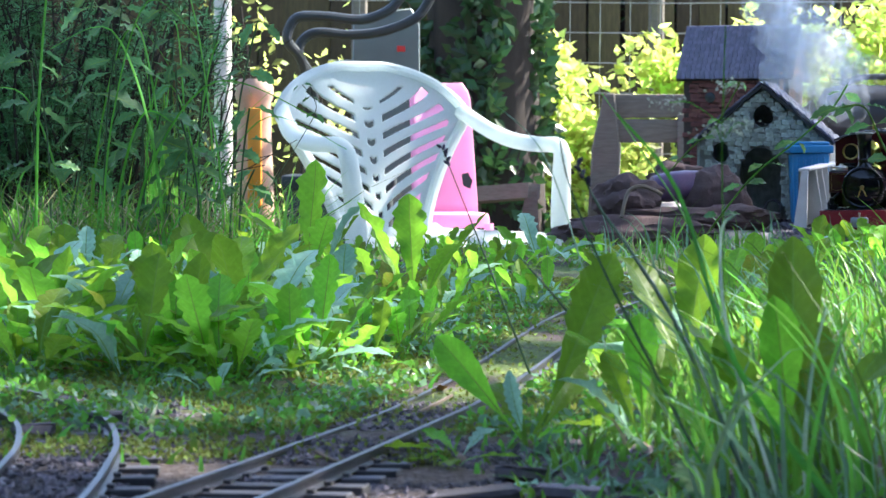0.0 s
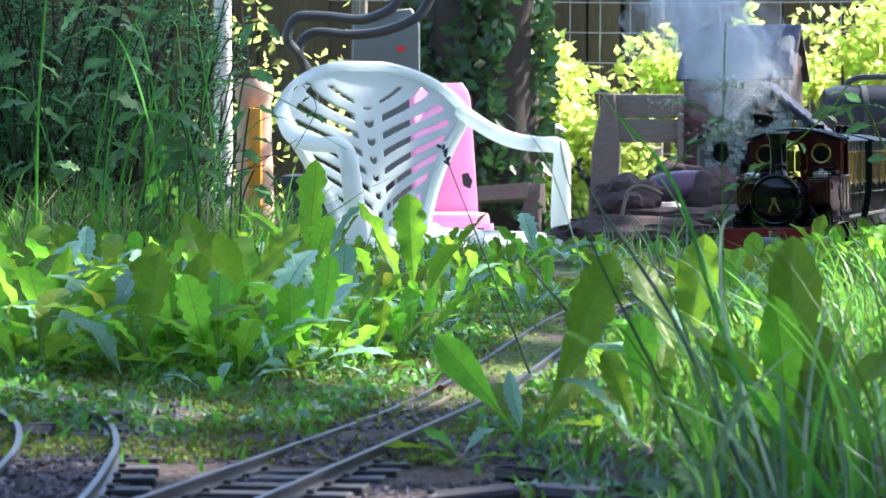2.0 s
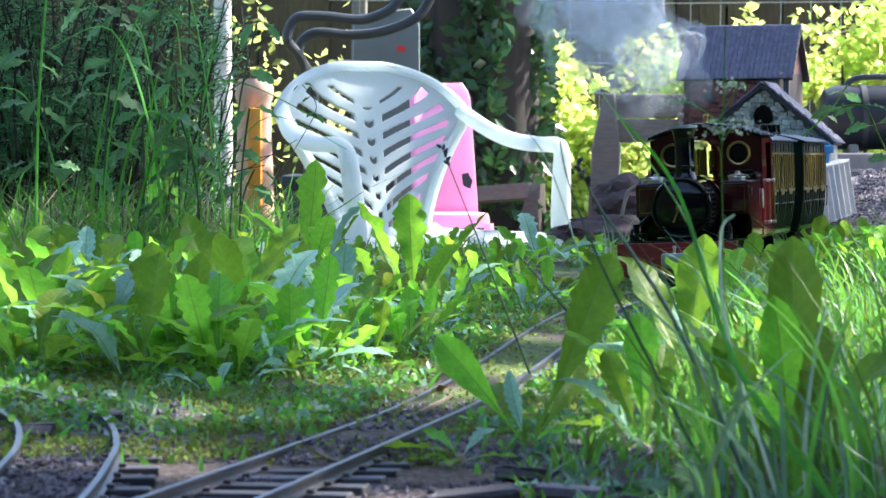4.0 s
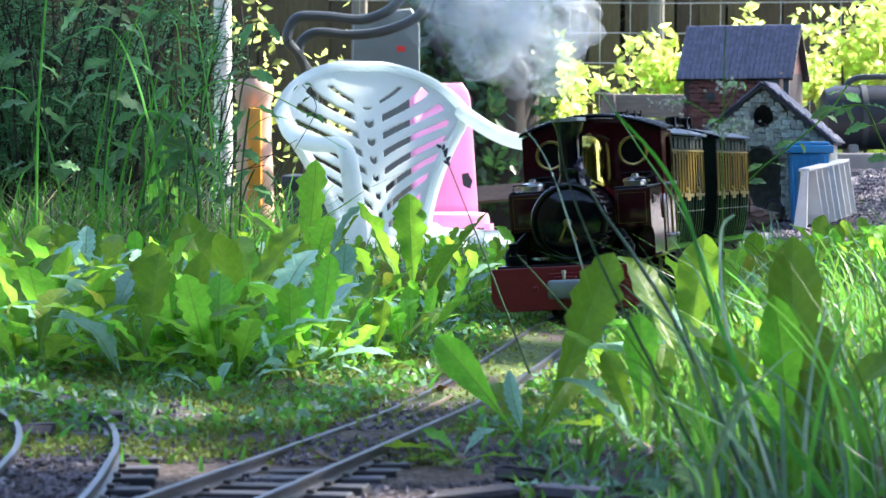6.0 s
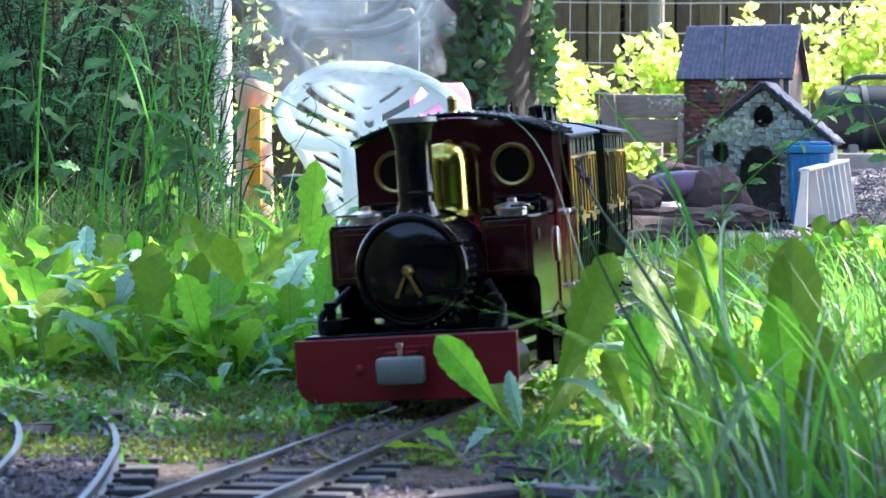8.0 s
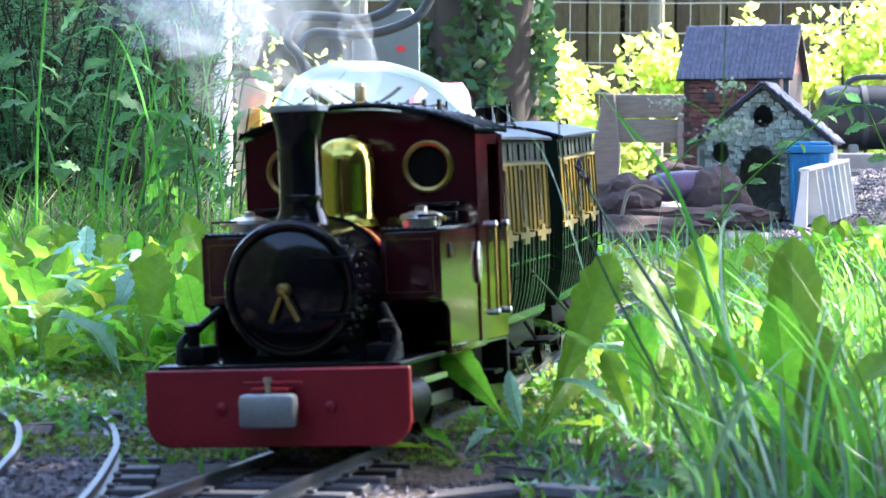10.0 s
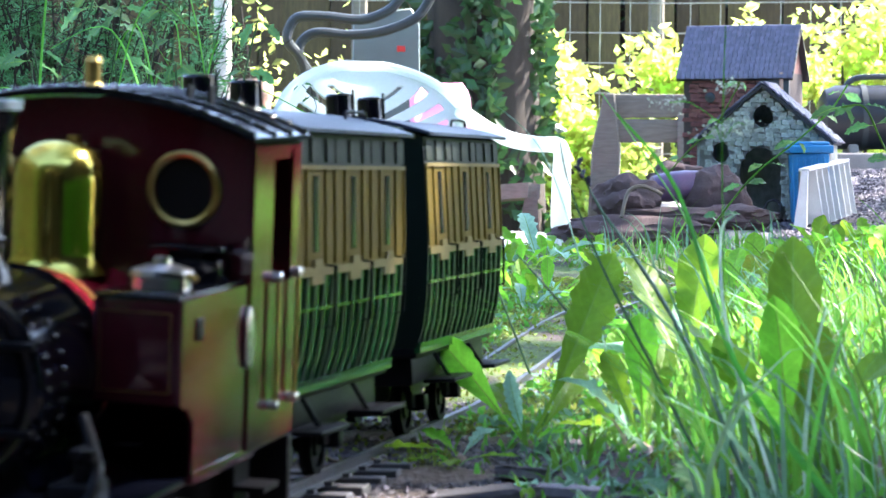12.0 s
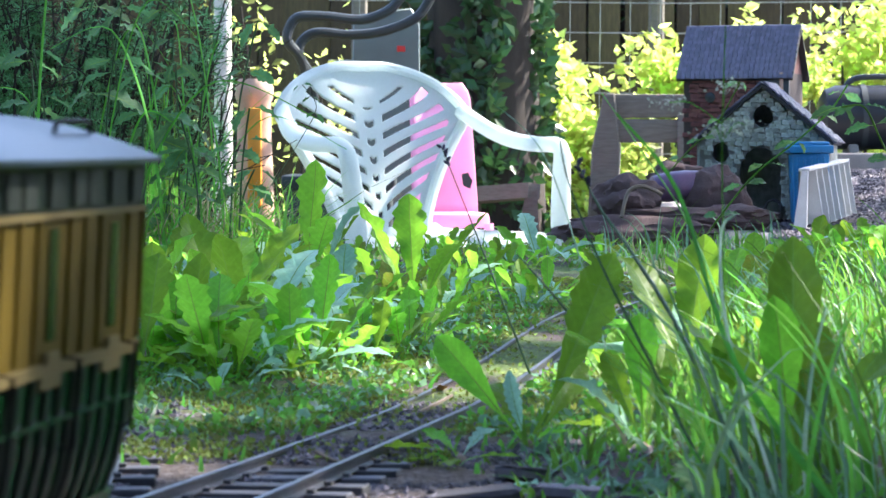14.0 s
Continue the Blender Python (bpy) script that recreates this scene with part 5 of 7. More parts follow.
# ---- tree, ivy, fence and shrubs behind ----
def scatter(n, where, size, rng, shape="leaf", droop=0.5, facing=None):
    """Many small leaves as one mesh; where() gives each a place."""
    vs, fs = [], []
    for k in range(n):
        p = where()
        if p is None:
            continue
        s = size * rng.uniform(0.6, 1.4)
        d = Vector((rng.gauss(0, 1), rng.gauss(0, 1), rng.gauss(-droop * 0.5, 0.7)))
        if facing is not None:
            d = d - facing * d.dot(facing) * 0.75
        d.normalize()
        side = d.cross(Vector((rng.gauss(0, 1), rng.gauss(0, 1), rng.gauss(0, 1)))).normalized() if facing is None else d.cross((facing + Vector((rng.gauss(0, 0.4), rng.gauss(0, 0.4), rng.gauss(0, 0.4)))).normalized()).normalized()
        i = len(vs)
        nrm = d.cross(side)
        if shape == "needle":
            vs += [p - side * s * 0.05, p + side * s * 0.05, p + d * s]
            fs.append((i, i + 1, i + 2))
        else:
            vs += [p, p + d * s * 0.45 + side * s * 0.32 + nrm * s * 0.06, p + d * s, p + d * s * 0.45 - side * s * 0.32 + nrm * s * 0.06]
            fs += [(i, i + 1, i + 2), (i, i + 2, i + 3)]
    return vs, fs


def leaf_part(name, vs, fs, material, parent=None, label=""):
    me = bpy.data.meshes.new(name)
    me.from_pydata([tuple(v) for v in vs], [], fs)
    me.materials.append(M[material])
    ob = new(name, me)
    ob.parent = parent
    if label:
        tagged(ob, label)
    return ob


def ivy_tree():
    rng = random.Random(11)
    bx_, by_ = (0.1001, 7.4000, 0.4013)[0], 7.4
    tr = thing("tree", "thick dark tree trunk wrapped in ivy", "tree", pose(bx_, by_, -0.5))
    bm = bmesh.new()
    rings = []
    for j in range(28):
        z = j * 0.11
        r = 0.160 + 0.07 * math.exp(-z * 3)
        rings.append([bm.verts.new(Vector((math.cos(a), math.sin(a), 0)) * r * (1 + 0.10 * noise.noise((math.cos(a) * 2, math.sin(a) * 2, z * 1.5))) + Vector((0.02 * math.sin(z * 2), 0, z))) for a in np.linspace(0, 2 * math.pi, 36, endpoint=False)])
    for a, b in zip(rings, rings[1:]):
        for k in range(36):
            bm.faces.new((a[k], a[(k + 1) % 36], b[(k + 1) % 36], b[k]))
    part("trunk", bm, "bark", tr, "dark rough bark")

    def where():
        a = rng.uniform(math.pi, 2 * math.pi)
        z = rng.uniform(0.35, 1.7)
        if noise.noise((math.cos(a) * 2.5, z * 2.2, 5)) < 0.05 - 0.35 * min(1, max(0, z - 0.75)):
            return None
        r = 0.168 + rng.uniform(0, 0.05)
        return Vector((r * math.cos(a), r * math.sin(a), z))
    tagged(leaf_part("ivy", *scatter(3600, where, 0.042, rng, facing=Vector((0, -1, 0))), "ivy", tr, "glossy dark green ivy leaves"), kind="stuff")
    # limbs out to the unseen canopy that is added for shade
    c = SUN_FROM * 4.6
    for tgt in ((c.x - bx_ + 0.2, c.y + 2.0 - by_, c.z + 0.4), (c.x - bx_ - 0.6, c.y + 3.5 - by_, c.z + 0.7), (c.x - bx_ + 0.6, c.y + 0.4 - by_, c.z + 0.6)):
        v = Vector(tgt)
        part("limb", sweep(smoothed([(0, 0, 2.7), v * 0.25 + Vector((0, 0, 2.35)), v * 0.6 + Vector((0, 0, 1.4)), v], 6), [0.12 - 0.1 * i / 18 for i in range(19)], 8), "bark", tr)

    # canopy added out of view; its gaps place the sun patches
    def over():
        x, y = rng.uniform(-2.6, 1.5), rng.uniform(-2.0, 4.6)
        if ((x - 0.29) / 0.14) ** 2 + ((y - 1.70) / 0.33) ** 2 < 1 or ((x - 0.84) / 0.30) ** 2 + ((y - 4.15) / 0.60) ** 2 < 1:
            return None
        if x > 0.55 and 1.95 < y < 3.2:
            return None
        if 0.0 < x < 0.5 and 0.85 < y < 1.7 and rng.random() < 0.40:
            return None
        if -0.7 < x < 0.0 and 1.05 < y < 3.6 and rng.random() < 0.2:
            return None
        p = Vector((x, y, 0)) + SUN_FROM * (4.4 + rng.uniform(-0.8, 0.8))
        return p - Vector((bx_, by_, -0.5))

    # finer unseen leaves, thinned by noise to dapple the chair
    def dapple_canopy():
        x, y = rng.uniform(-1.6, 1.3), rng.uniform(4.55, 6.6)
        k = noise.noise((x * 5, y * 5, 3)) + 0.5 * noise.noise((x * 11, y * 11, 8))
        if k > (0.35 if y < 5.42 else -0.08 if y < 6.0 else -0.30) + (0.16 if x > 0.25 else 0.0):
            return None
        p = Vector((x, y, 0)) + SUN_FROM * (4.4 + rng.uniform(-0.3, 0.3))
        return p - Vector((bx_, by_, -0.5))
    tagged(leaf_part("crown", *scatter(21000, over, 0.11, rng), "crown", tr, "green leaves overhead"), kind="stuff")
    tagged(leaf_part("crown", *scatter(22000, dapple_canopy, 0.045, rng), "crown", tr, "green leaves overhead"), kind="stuff")


ivy_tree()


def birch():
    x, y = (-0.5895, 6.8000, 0.3805)[0], 6.8
    tr = thing("pale_tree", "slim tree with pale sunlit bark behind the bush", "tree", pose(x, y, -0.49))
    part("trunk", sweep([(0.0, 0, 0), (0.004, 0, 0.5), (0.0, 0.01, 1.2), (0.02, 0, 2.4)], [0.036, 0.026, 0.022, 0.018], 12), "white_bark", tr)


birch()


def fence():
    rng = random.Random(3)
    fe = thing("board_fence", "brown upright board fence at the end of the garden", "fence")
    x = -2.0
    base = None
    while x < 2.4:
        w = rng.uniform(0.085, 0.12)
        ob = part("board", bx(-w / 2, w / 2, 0, 0.016, -0.55, 1.30 + rng.uniform(-0.02, 0.02), bevel=0.002), "fence_wood", fe)
        ob.matrix_basis = pose(x, 9.6 + rng.uniform(-0.006, 0.006), 0, 0, rng.uniform(-0.6, 0.6), 0)
        x += w + rng.choice((0.001, 0.002, 0.004))
    for z in (0.0, 0.95):
        part("rail", bx(-2.1, 2.5, 9.625, 9.67, z, z + 0.07, bevel=0.004), "fence_wood", fe)
    wf = thing("wire_fence", "square wire mesh fence on grey wooden posts", "fence")
    for z in np.arange(-0.4, 0.75, 0.105):
        part("wire", sweep([(-0.4, 8.9, z), (0.8, 8.9, z - 0.012), (2.0, 8.9, z)], 0.0022, 5), "wire", wf)
    for x in np.arange(-0.3, 1.6, 0.105):
        part("wire", sweep([(x, 8.9, -0.5), (x + 0.01, 8.9, 0.72)], 0.0015, 5), "wire", wf)
    for px in (0.74, -0.3, 1.6):
        part("post", sweep([(px, 8.93, -0.5), (px + 0.01, 8.93, 0.9)], 0.028, 8), "old_wood", wf)


fence()


def shrub(x, y, w, d, z0, z1, n, label, seed, material="shrub", size=0.036):
    rng = random.Random(seed)
    sh = thing("shrub", label, "shrub", pose(x, y, -0.5), "shrubs along the fence")
    lobes = [(rng.uniform(-w, w) * 0.8, rng.uniform(-d, d), rng.uniform(z0, z1), rng.uniform(0.10, 0.22)) for _ in range(34)]
    for lx, ly, lz, r in lobes[:9]:
        part("branch", sweep(smoothed([(lx * 0.2, ly * 0.2, 0.0), (lx * 0.6, ly * 0.6, lz * 0.5 + 0.25), (lx, ly, lz + 0.5)], 4), [0.016 - 0.012 * i / 8 for i in range(9)], 6), "bark", sh)

    def where():
        lx, ly, lz, r = rng.choice(lobes)
        v = Vector((rng.gauss(0, 1), rng.gauss(0, 1), rng.gauss(0, 1))).normalized() * r * rng.random() ** 0.35
        c = Vector((lx, ly, lz + 0.5)) + v
        return None if noise.noise(c * 7 + Vector((seed, 0, 0))) < 0.02 else c
    tagged(leaf_part("crown", *scatter(n, where, size, rng), material, sh), kind="stuff")


shrub(0.55, 8.2, 0.42, 0.25, -0.25, 0.42, 15000, "sunlit yellow-green shrub against the wire fence", 1, size=0.04)
shrub(1.35, 8.4, 0.38, 0.25, 0.0, 0.56, 14000, "sunlit yellow-green shrub against the wire fence", 2, size=0.04)
shrub(-0.55, 8.8, 0.36, 0.2, -0.40, 0.62, 900, "thin leafy shrub in patchy sun", 3)
shrub(0.12, 8.7, 0.40, 0.2, -0.45, 0.10, 1500, "low leafy shrub in patchy sun", 5)
shrub(1.75, 7.4, 0.16, 0.2, 0.1, 0.75, 900, "sunlit yellow-green shrub beside the yard", 4, size=0.06)


def hose_and_panel():
    x, y, z = (-0.1614, 7.0000, 0.4029)
    pn = thing("metal_panel", "grey galvanised sheet leaning on the ivy tree", "metal sheet", pose(x, y, 0))
    part("sheet", prism([(-0.085, 0.50), (0.075, 0.52), (0.098, 0.47), (0.098, -0.5), (-0.095, -0.5)], 0.010, None, bevel=0.003), "panel_grey", pn)
    part("red_patch", bx(0.035, 0.058, -0.003, 0.0, 0.40, 0.416, bevel=0.001), "red_mark", pn, "small red painted mark")
    ho = thing("hose", "two runs of thick dark rubber hose looped in the air", "hose")
    part("run", sweep(smoothed([(0.0090, 6.8000, 0.6208), (-0.0362, 6.8000, 0.5308), (-0.0738, 6.8000, 0.4827), (-0.1567, 6.8000, 0.4481), (-0.2472, 6.8000, 0.4376), (-0.3376, 6.8000, 0.4436), (-0.3783, 6.8000, 0.4181), (-0.3830, 6.8000, 0.3805), (-0.3555, 6.8500, 0.3216), (-0.3431, 6.9000, 0.2006)], 6), 0.0135, 10), "rubber", ho)
    part("run", sweep(smoothed([(-0.0359, 6.7500, 0.6322), (-0.1106, 6.7500, 0.5354), (-0.1481, 6.7500, 0.4981), (-0.2154, 6.7500, 0.4757), (-0.3051, 6.7500, 0.4832), (-0.3799, 6.7500, 0.4832), (-0.4069, 6.7500, 0.4534), (-0.4100, 6.7500, 0.4161), (-0.3755, 6.8000, 0.3624), (-0.3660, 6.9000, 0.2312)], 6), 0.0135, 10), "rubber", ho)


hose_and_panel()


def garden_clutter():
    x, y, z = (-0.4894, 6.6000, 0.1542)
    t = thing("terracotta_stack", "sunlit pinkish clay chimney pot with an orange tub", "pot", pose(x, y, 0))
    part("pot", lathe([(0.062, -0.49), (0.054, -0.1), (0.045, 0.16), (0.043, 0.25), (0.047, 0.262), (0.051, 0.275), (0.050, 0.295), (0.040, 0.315), (0.034, 0.312), (0.032, 0.0)], None, 28), "terracotta", t)
    part("tub", bx(-0.012, 0.024, -0.085, -0.05, -0.02, 0.24, bevel=0.006), "orange", t, "orange plastic strip")
    x, y, z = (-0.3275, 6.3000, 0.0839)
    b = thing("dark_crate", "dark plastic crate in the shade behind the chair", "crate", pose(x, y, -0.49))
    part("crate_body", bx(-0.06, 0.20, -0.05, 0.22, 0, 0.54, bevel=0.01), "rubber", b)
    part("rim", bx(-0.07, 0.21, -0.06, 0.23, 0.52, 0.56, bevel=0.008), "rubber", b)


garden_clutter()


# ---- weeds, grass and moss near the line ----
def blades(n, where, height, width, rng, lean=(0, 0), parts=4, curl=0.5):
    """Grass as curved, tapering blades in one mesh."""
    vs, fs = [], []
    for _ in range(n):
        q = where()
        if q is None:
            continue
        x, y = q
        h = height * rng.uniform(0.5, 1.25)
        w = width * rng.uniform(0.6, 1.3)
        a = rng.uniform(0, 2 * math.pi)
        lx, ly = lean[0] + curl * math.cos(a) * rng.random(), lean[1] + curl * math.sin(a) * rng.random()
        b = rng.uniform(0, math.pi)
        side = Vector((math.cos(b), math.sin(b) * 0.6, 0))
        z = rise(x, y) - 0.002
        i = len(vs)
        droop = rng.uniform(0.0, 0.55)
        for k in range(parts + 1):
            u = k / parts
            c = Vector((x + lx * h * u * u, y + ly * h * u * u, z + h * (u - droop * u ** 3)))
            ww = w * (1 - u ** 1.6) * 0.5 + 0.00005
            vs += [c - side * ww, c + side * ww + Vector((0, 0, 0.0))]
        for k in range(parts):
            j = i + 2 * k
            fs.append((j, j + 1, j + 3, j + 2))
    return vs, fs


def grass_patch(name, label, n, x_over_y, y0, y1, height, width, material, seed, lean=(0, 0), keep=0.07, curl=0.5):
    rng = random.Random(seed)

    def where():
        y = rng.uniform(y0, y1)
        x = rng.uniform(*x_over_y) * y
        if abs(x - float(np.interp(y, FY, FX))) < keep:
            return None
        return x, y
    ob = leaf_part(name, *blades(n, where, height, width, rng, lean, curl=curl), material)
    ob.data.shade_smooth()
    return tagged(ob, label, "grass", kind="stuff")


W_ = random.Random(21)
GREEN = "fresh green broad-leaved weed growing beside the track"
MIXED = "leafy weed with some waxy blue-green leaves beside the track"
# bed on the outer side of the curve
for k in range(100):
    y = W_.uniform(1.62, 3.5)
    x = W_.uniform(-0.185, 0.02) * y
    line = float(np.interp(y, FY, FX))
    if x > line - 0.085:
        x = line - 0.085 - W_.uniform(0, 0.1)
    kinds = W_.choice(([BROAD], [TOOTHED], [BROAD, TOOTHED], [TOOTHED, BROAD, WAXY], [TOOTHED, WAXY], [WAXY, TOOTHED], [BROAD, TOOTHED, YELLOW], [WAXY, BROAD]))
    low = (0.58 if y > 2.1 else 0.74) if x / y > -0.045 else 1.0
    rosette(x, y, W_.uniform(0.48, 0.88) * low, W_.randint(7, 11), kinds, MIXED if WAXY in kinds else GREEN, W_, up=(30, 82), spread=0.012)
for k in range(10):
    y = W_.uniform(1.58, 1.78)
    rosette(W_.uniform(-0.180, -0.085) * y, y, W_.uniform(0.65, 0.95), W_.randint(6, 9), W_.choice(([BROAD, TOOTHED], [TOOTHED], [TOOTHED, WAXY])), GREEN, W_, up=(22, 80), spread=0.012)
# low growth in front of the chair
for k in range(44):
    y = W_.uniform(2.15, 3.5)
    x = W_.uniform(-0.05, 0.066) * y
    x = min(x, float(np.interp(y, FY, FX)) - 0.075)
    kinds = W_.choice(([BROAD], [TOOTHED, BROAD], [TOOTHED, WAXY], [BROAD, YELLOW]))
    rosette(x, y, W_.uniform(0.32, 0.50), W_.randint(6, 10), kinds, MIXED if WAXY in kinds else GREEN, W_, up=(20, 78), spread=0.010)
# the plants that stand out
for (x, y, z), size, n, kinds, label, up in (
        ((-0.1740, 1.7200, -0.0131), 1.02, 9, [BROAD, TOOTHED], GREEN, (42, 86)), ((-0.2844, 1.8000, -0.0091), 1.0, 9, [BROAD], GREEN, (45, 84)), ((-0.1273, 1.8200, -0.0108), 1.05, 9, [BROAD, BROAD, WAXY], MIXED, (45, 86)),
        ((-0.2420, 1.8600, -0.0142), 1.05, 8, [BROAD, TOOTHED, WAXY], MIXED, (45, 82)), ((-0.1711, 2.0000, -0.0128), 1.1, 8, [BROAD], GREEN, (50, 86)), ((-0.3359, 2.0000, -0.0128), 1.1, 8, [BROAD, WAXY], MIXED, (40, 84)),
        ((-0.0242, 2.2200, -0.0103), 1.15, 6, [TOOTHED], "tall upright toothed weed beside the rails", (66, 90)), ((-0.1394, 2.6200, -0.0089), 1.4, 5, [TOOTHED, WAXY], "tall toothed waxy weed in front of the chair", (68, 90)),
        ((-0.0785, 2.1500, -0.0102), 0.95, 9, [TOOTHED, WAXY], MIXED, (25, 80)), ((-0.0513, 2.4500, -0.0099), 0.68, 8, [TOOTHED, YELLOW], GREEN, (35, 82)), ((-0.0958, 1.9200, -0.0108), 0.8, 8, [WAXY, TOOTHED], MIXED, (20, 75)),
        ((0.0349, 2.8000, -0.0132), 0.6, 8, [BROAD, TOOTHED], GREEN, (35, 80)), ((0.0749, 2.9000, -0.0124), 0.6, 7, [BROAD], GREEN, (30, 75)), ((0.0034, 2.5500, -0.0105), 0.6, 7, [BROAD, WAXY], MIXED, (40, 82)),
        ((-0.1362, 1.5500, -0.0155), 0.42, 5, [BROAD, WAXY], "small young weed on the mossy edge", (35, 75)), ((0.1253, 3.2000, -0.0144), 0.9, 7, [WAXY, TOOTHED], MIXED, (25, 70))):
    rosette(x, y, size, n, kinds, label, W_, up=up, spread=0.012)
# bed on the inner side
for k in range(30):
    y = W_.uniform(1.5, 3.6)
    x = W_.uniform(0.07, 0.20) * y
    line = float(np.interp(y, FY, FX))
    if x < line + 0.075:
        x = line + 0.075 + W_.uniform(0, 0.12)
    kinds = W_.choice(([BROAD], [BROAD, TOOTHED], [TOOTHED, WAXY], [BROAD, YELLOW]))
    rosette(x, y, W_.uniform(0.5, 0.85), W_.randint(5, 8), kinds, MIXED if WAXY in kinds else GREEN, W_, up=(25, 78), spread=0.01)

# broad leaves before the gravel yard
for k in range(20):
    y = W_.uniform(2.3, 3.35)
    x = max(W_.uniform(0.105, 0.18) * y, float(np.interp(y, FY, FX)) + 0.075)
    kinds = W_.choice(([BROAD], [BROAD, TOOTHED], [BROAD, WAXY]))
    rosette(x, y, W_.uniform(0.5, 0.8), W_.randint(6, 9), kinds, MIXED if WAXY in kinds else GREEN, W_, up=(30, 82), spread=0.010)


def hand_weed(x, y, leaves, label, upright=()):
    """A weed whose leaves are set one by one: mesh, turn, tilt, size, roll; upright ones as mesh, lean, tilt, size."""
    th = thing("weed", label, "weed", pose(x, y, rise(x, y) - 0.001), "broad-leaved weeds")
    part("stalk", lathe([(0.003, -0.004), (0.0036, 0.001), (0.0025, 0.004), (0, 0.006)], None, 8), "twig", th)
    for me, turn, tilt, size, roll in leaves:
        leaf(th, me, 0, 0, 0.002, turn, tilt, size, roll)
    for me, lean, tilt, size in upright:
        ob = new("leaf", me)
        ob.parent = th
        ob.matrix_basis = pose(0, 0, 0.002, 0, lean, 0) @ pose(0, 0, 0, tilt, 0, 0) @ Matrix.Diagonal((size * 0.80, size, size, 1))


x, y, z = (0.0428, 1.2700, -0.0108)
hand_weed(x, y, [(TOOTHED[2], -30, 20, 0.75, 0), (BROAD[0], -150, 25, 0.4, 0), (TOOTHED[1], 20, 40, 0.6, 0)],
          "toothed green weed growing against the rail",
          [(BROAD[1], -42, 78, 0.80), (TOOTHED[0], 27, 80, 1.16), (TOOTHED[3], 40, 66, 0.75), (WAXY[0], -16, 100, 0.42)])
x, y, z = (0.0084, 1.2200, -0.0120)
hand_weed(x, y, [(TOOTHED[2], 70, 25, 0.42, 30), (TOOTHED[3], 110, 18, 0.36, 20), (WAXY[1], -40, 48, 0.34, 0), (BROAD[0], -90, 12, 0.30, 10), (TOOTHED[0], 30, 30, 0.36, 0), (TOOTHED[1], 170, 14, 0.32, 0)],
          "small flat green weed between the sleepers")
x, y, z = (0.1595, 1.1600, -0.0116)
hand_weed(x, y, [(BROAD[3], -70, 60, 0.9, 0), (BROAD[2], 150, 60, 0.7, 0), (TOOTHED[0], 60, 62, 0.9, 20)],
          "tall broad-leaved green weed among the grass",
          [(BROAD[0], 3, 74, 1.24), (BROAD[1], -7, 102, 0.90), (BROAD[2], 11, 70, 0.92), (TOOTHED[0], -24, 78, 0.8)])
x, y, z = (0.1001, 1.2600, -0.0081)
hand_weed(x, y, [(WAXY[0], 60, 55, 0.6, 30), (TOOTHED[0], -10, 40, 0.6, 0), (BROAD[1], 120, 45, 0.5, 0)], "broad-leaved green weed among the grass",
          [(BROAD[2], -4, 86, 0.74), (BROAD[3], 16, 70, 0.7), (TOOTHED[1], -22, 75, 0.6)])
x, y, z = (0.1441, 1.5000, -0.0036)
hand_weed(x, y, [(BROAD[4], 25, 74, 1.15, 15), (BROAD[0], -20, 76, 1.1, 0), (WAXY[2], 70, 52, 0.85, 20), (TOOTHED[3], -70, 60, 0.9, 0), (BROAD[5], 50, 60, 0.9, 10)], "yellowing broad-leaved weed in the grass")
x, y, z = (0.1115, 1.0600, -0.0089)
hand_weed(x, y, [(NETTLE[0], 15, 50, 0.42, 0), (NETTLE[1], 95, 32, 0.36, 0), (NETTLE[2], -75, 30, 0.40, 0), (NETTLE[0], -140, 25, 0.34, 0), (NETTLE[1], 160, 30, 0.34, 0), (NETTLE[2], 55, 40, 0.3, 0)], "bright young green weed seedling")
x, y, z = (0.0973, 1.1000, -0.0122)
hand_weed(x, y, [(NETTLE[2], 25, 40, 0.34, 0), (NETTLE[1], 105, 30, 0.30, 0), (NETTLE[0], -65, 30, 0.34, 0), (NETTLE[2], -150, 25, 0.3, 0)], "bright young green weed seedling")
x, y, z = (0.0540, 1.1200, -0.0113)
hand_weed(x, y, [(WAXY[2], 50, 20, 0.4, 0), (WAXY[1], -60, 18, 0.42, 0), (TOOTHED[2], 120, 15, 0.34, 0), (WAXY[3], 0, 25, 0.36, 0)], "low waxy weed on the soil")

grass_patch("grass", "tall grass blades leaning over the line", 150, (0.100, 0.19), 0.98, 1.9, 0.105, 0.0027, "grass", 31, (-0.35, 0.0), 0.12, 0.9)
grass_patch("grass", "fine yellow-green grass among the weeds", 420, (0.085, 0.19), 1.15, 1.75, 0.075, 0.0022, "grass", 51, (-0.2, 0.0), 0.10, 0.9)
grass_patch("grass", "waxy blue-green grass blades", 120, (0.100, 0.19), 0.98, 1.8, 0.10, 0.0026, "blue_grass", 32, (-0.30, 0.0), 0.12, 0.9)
grass_patch("grass", "green grass growing beyond the weeds", 350, (0.075, 0.20), 1.5, 3.7, 0.070, 0.0035, "grass", 33, (-0.1, 0), 0.08, 0.8)
grass_patch("grass", "waxy grass in the verge", 300, (0.06, 0.20), 1.6, 3.8, 0.065, 0.0035, "blue_grass", 34, (-0.1, 0), 0.08, 0.8)
grass_patch("grass", "grass between the weeds of the bed", 900, (-0.19, 0.03), 1.75, 3.7, 0.036, 0.003, "grass", 35, (0, 0), 0.09, 0.8)
grass_patch("grass", "low grass at the edge of the bed", 700, (-0.02, 0.13), 3.1, 4.0, 0.026, 0.003, "grass", 36, (0, 0), 0.07, 0.9)
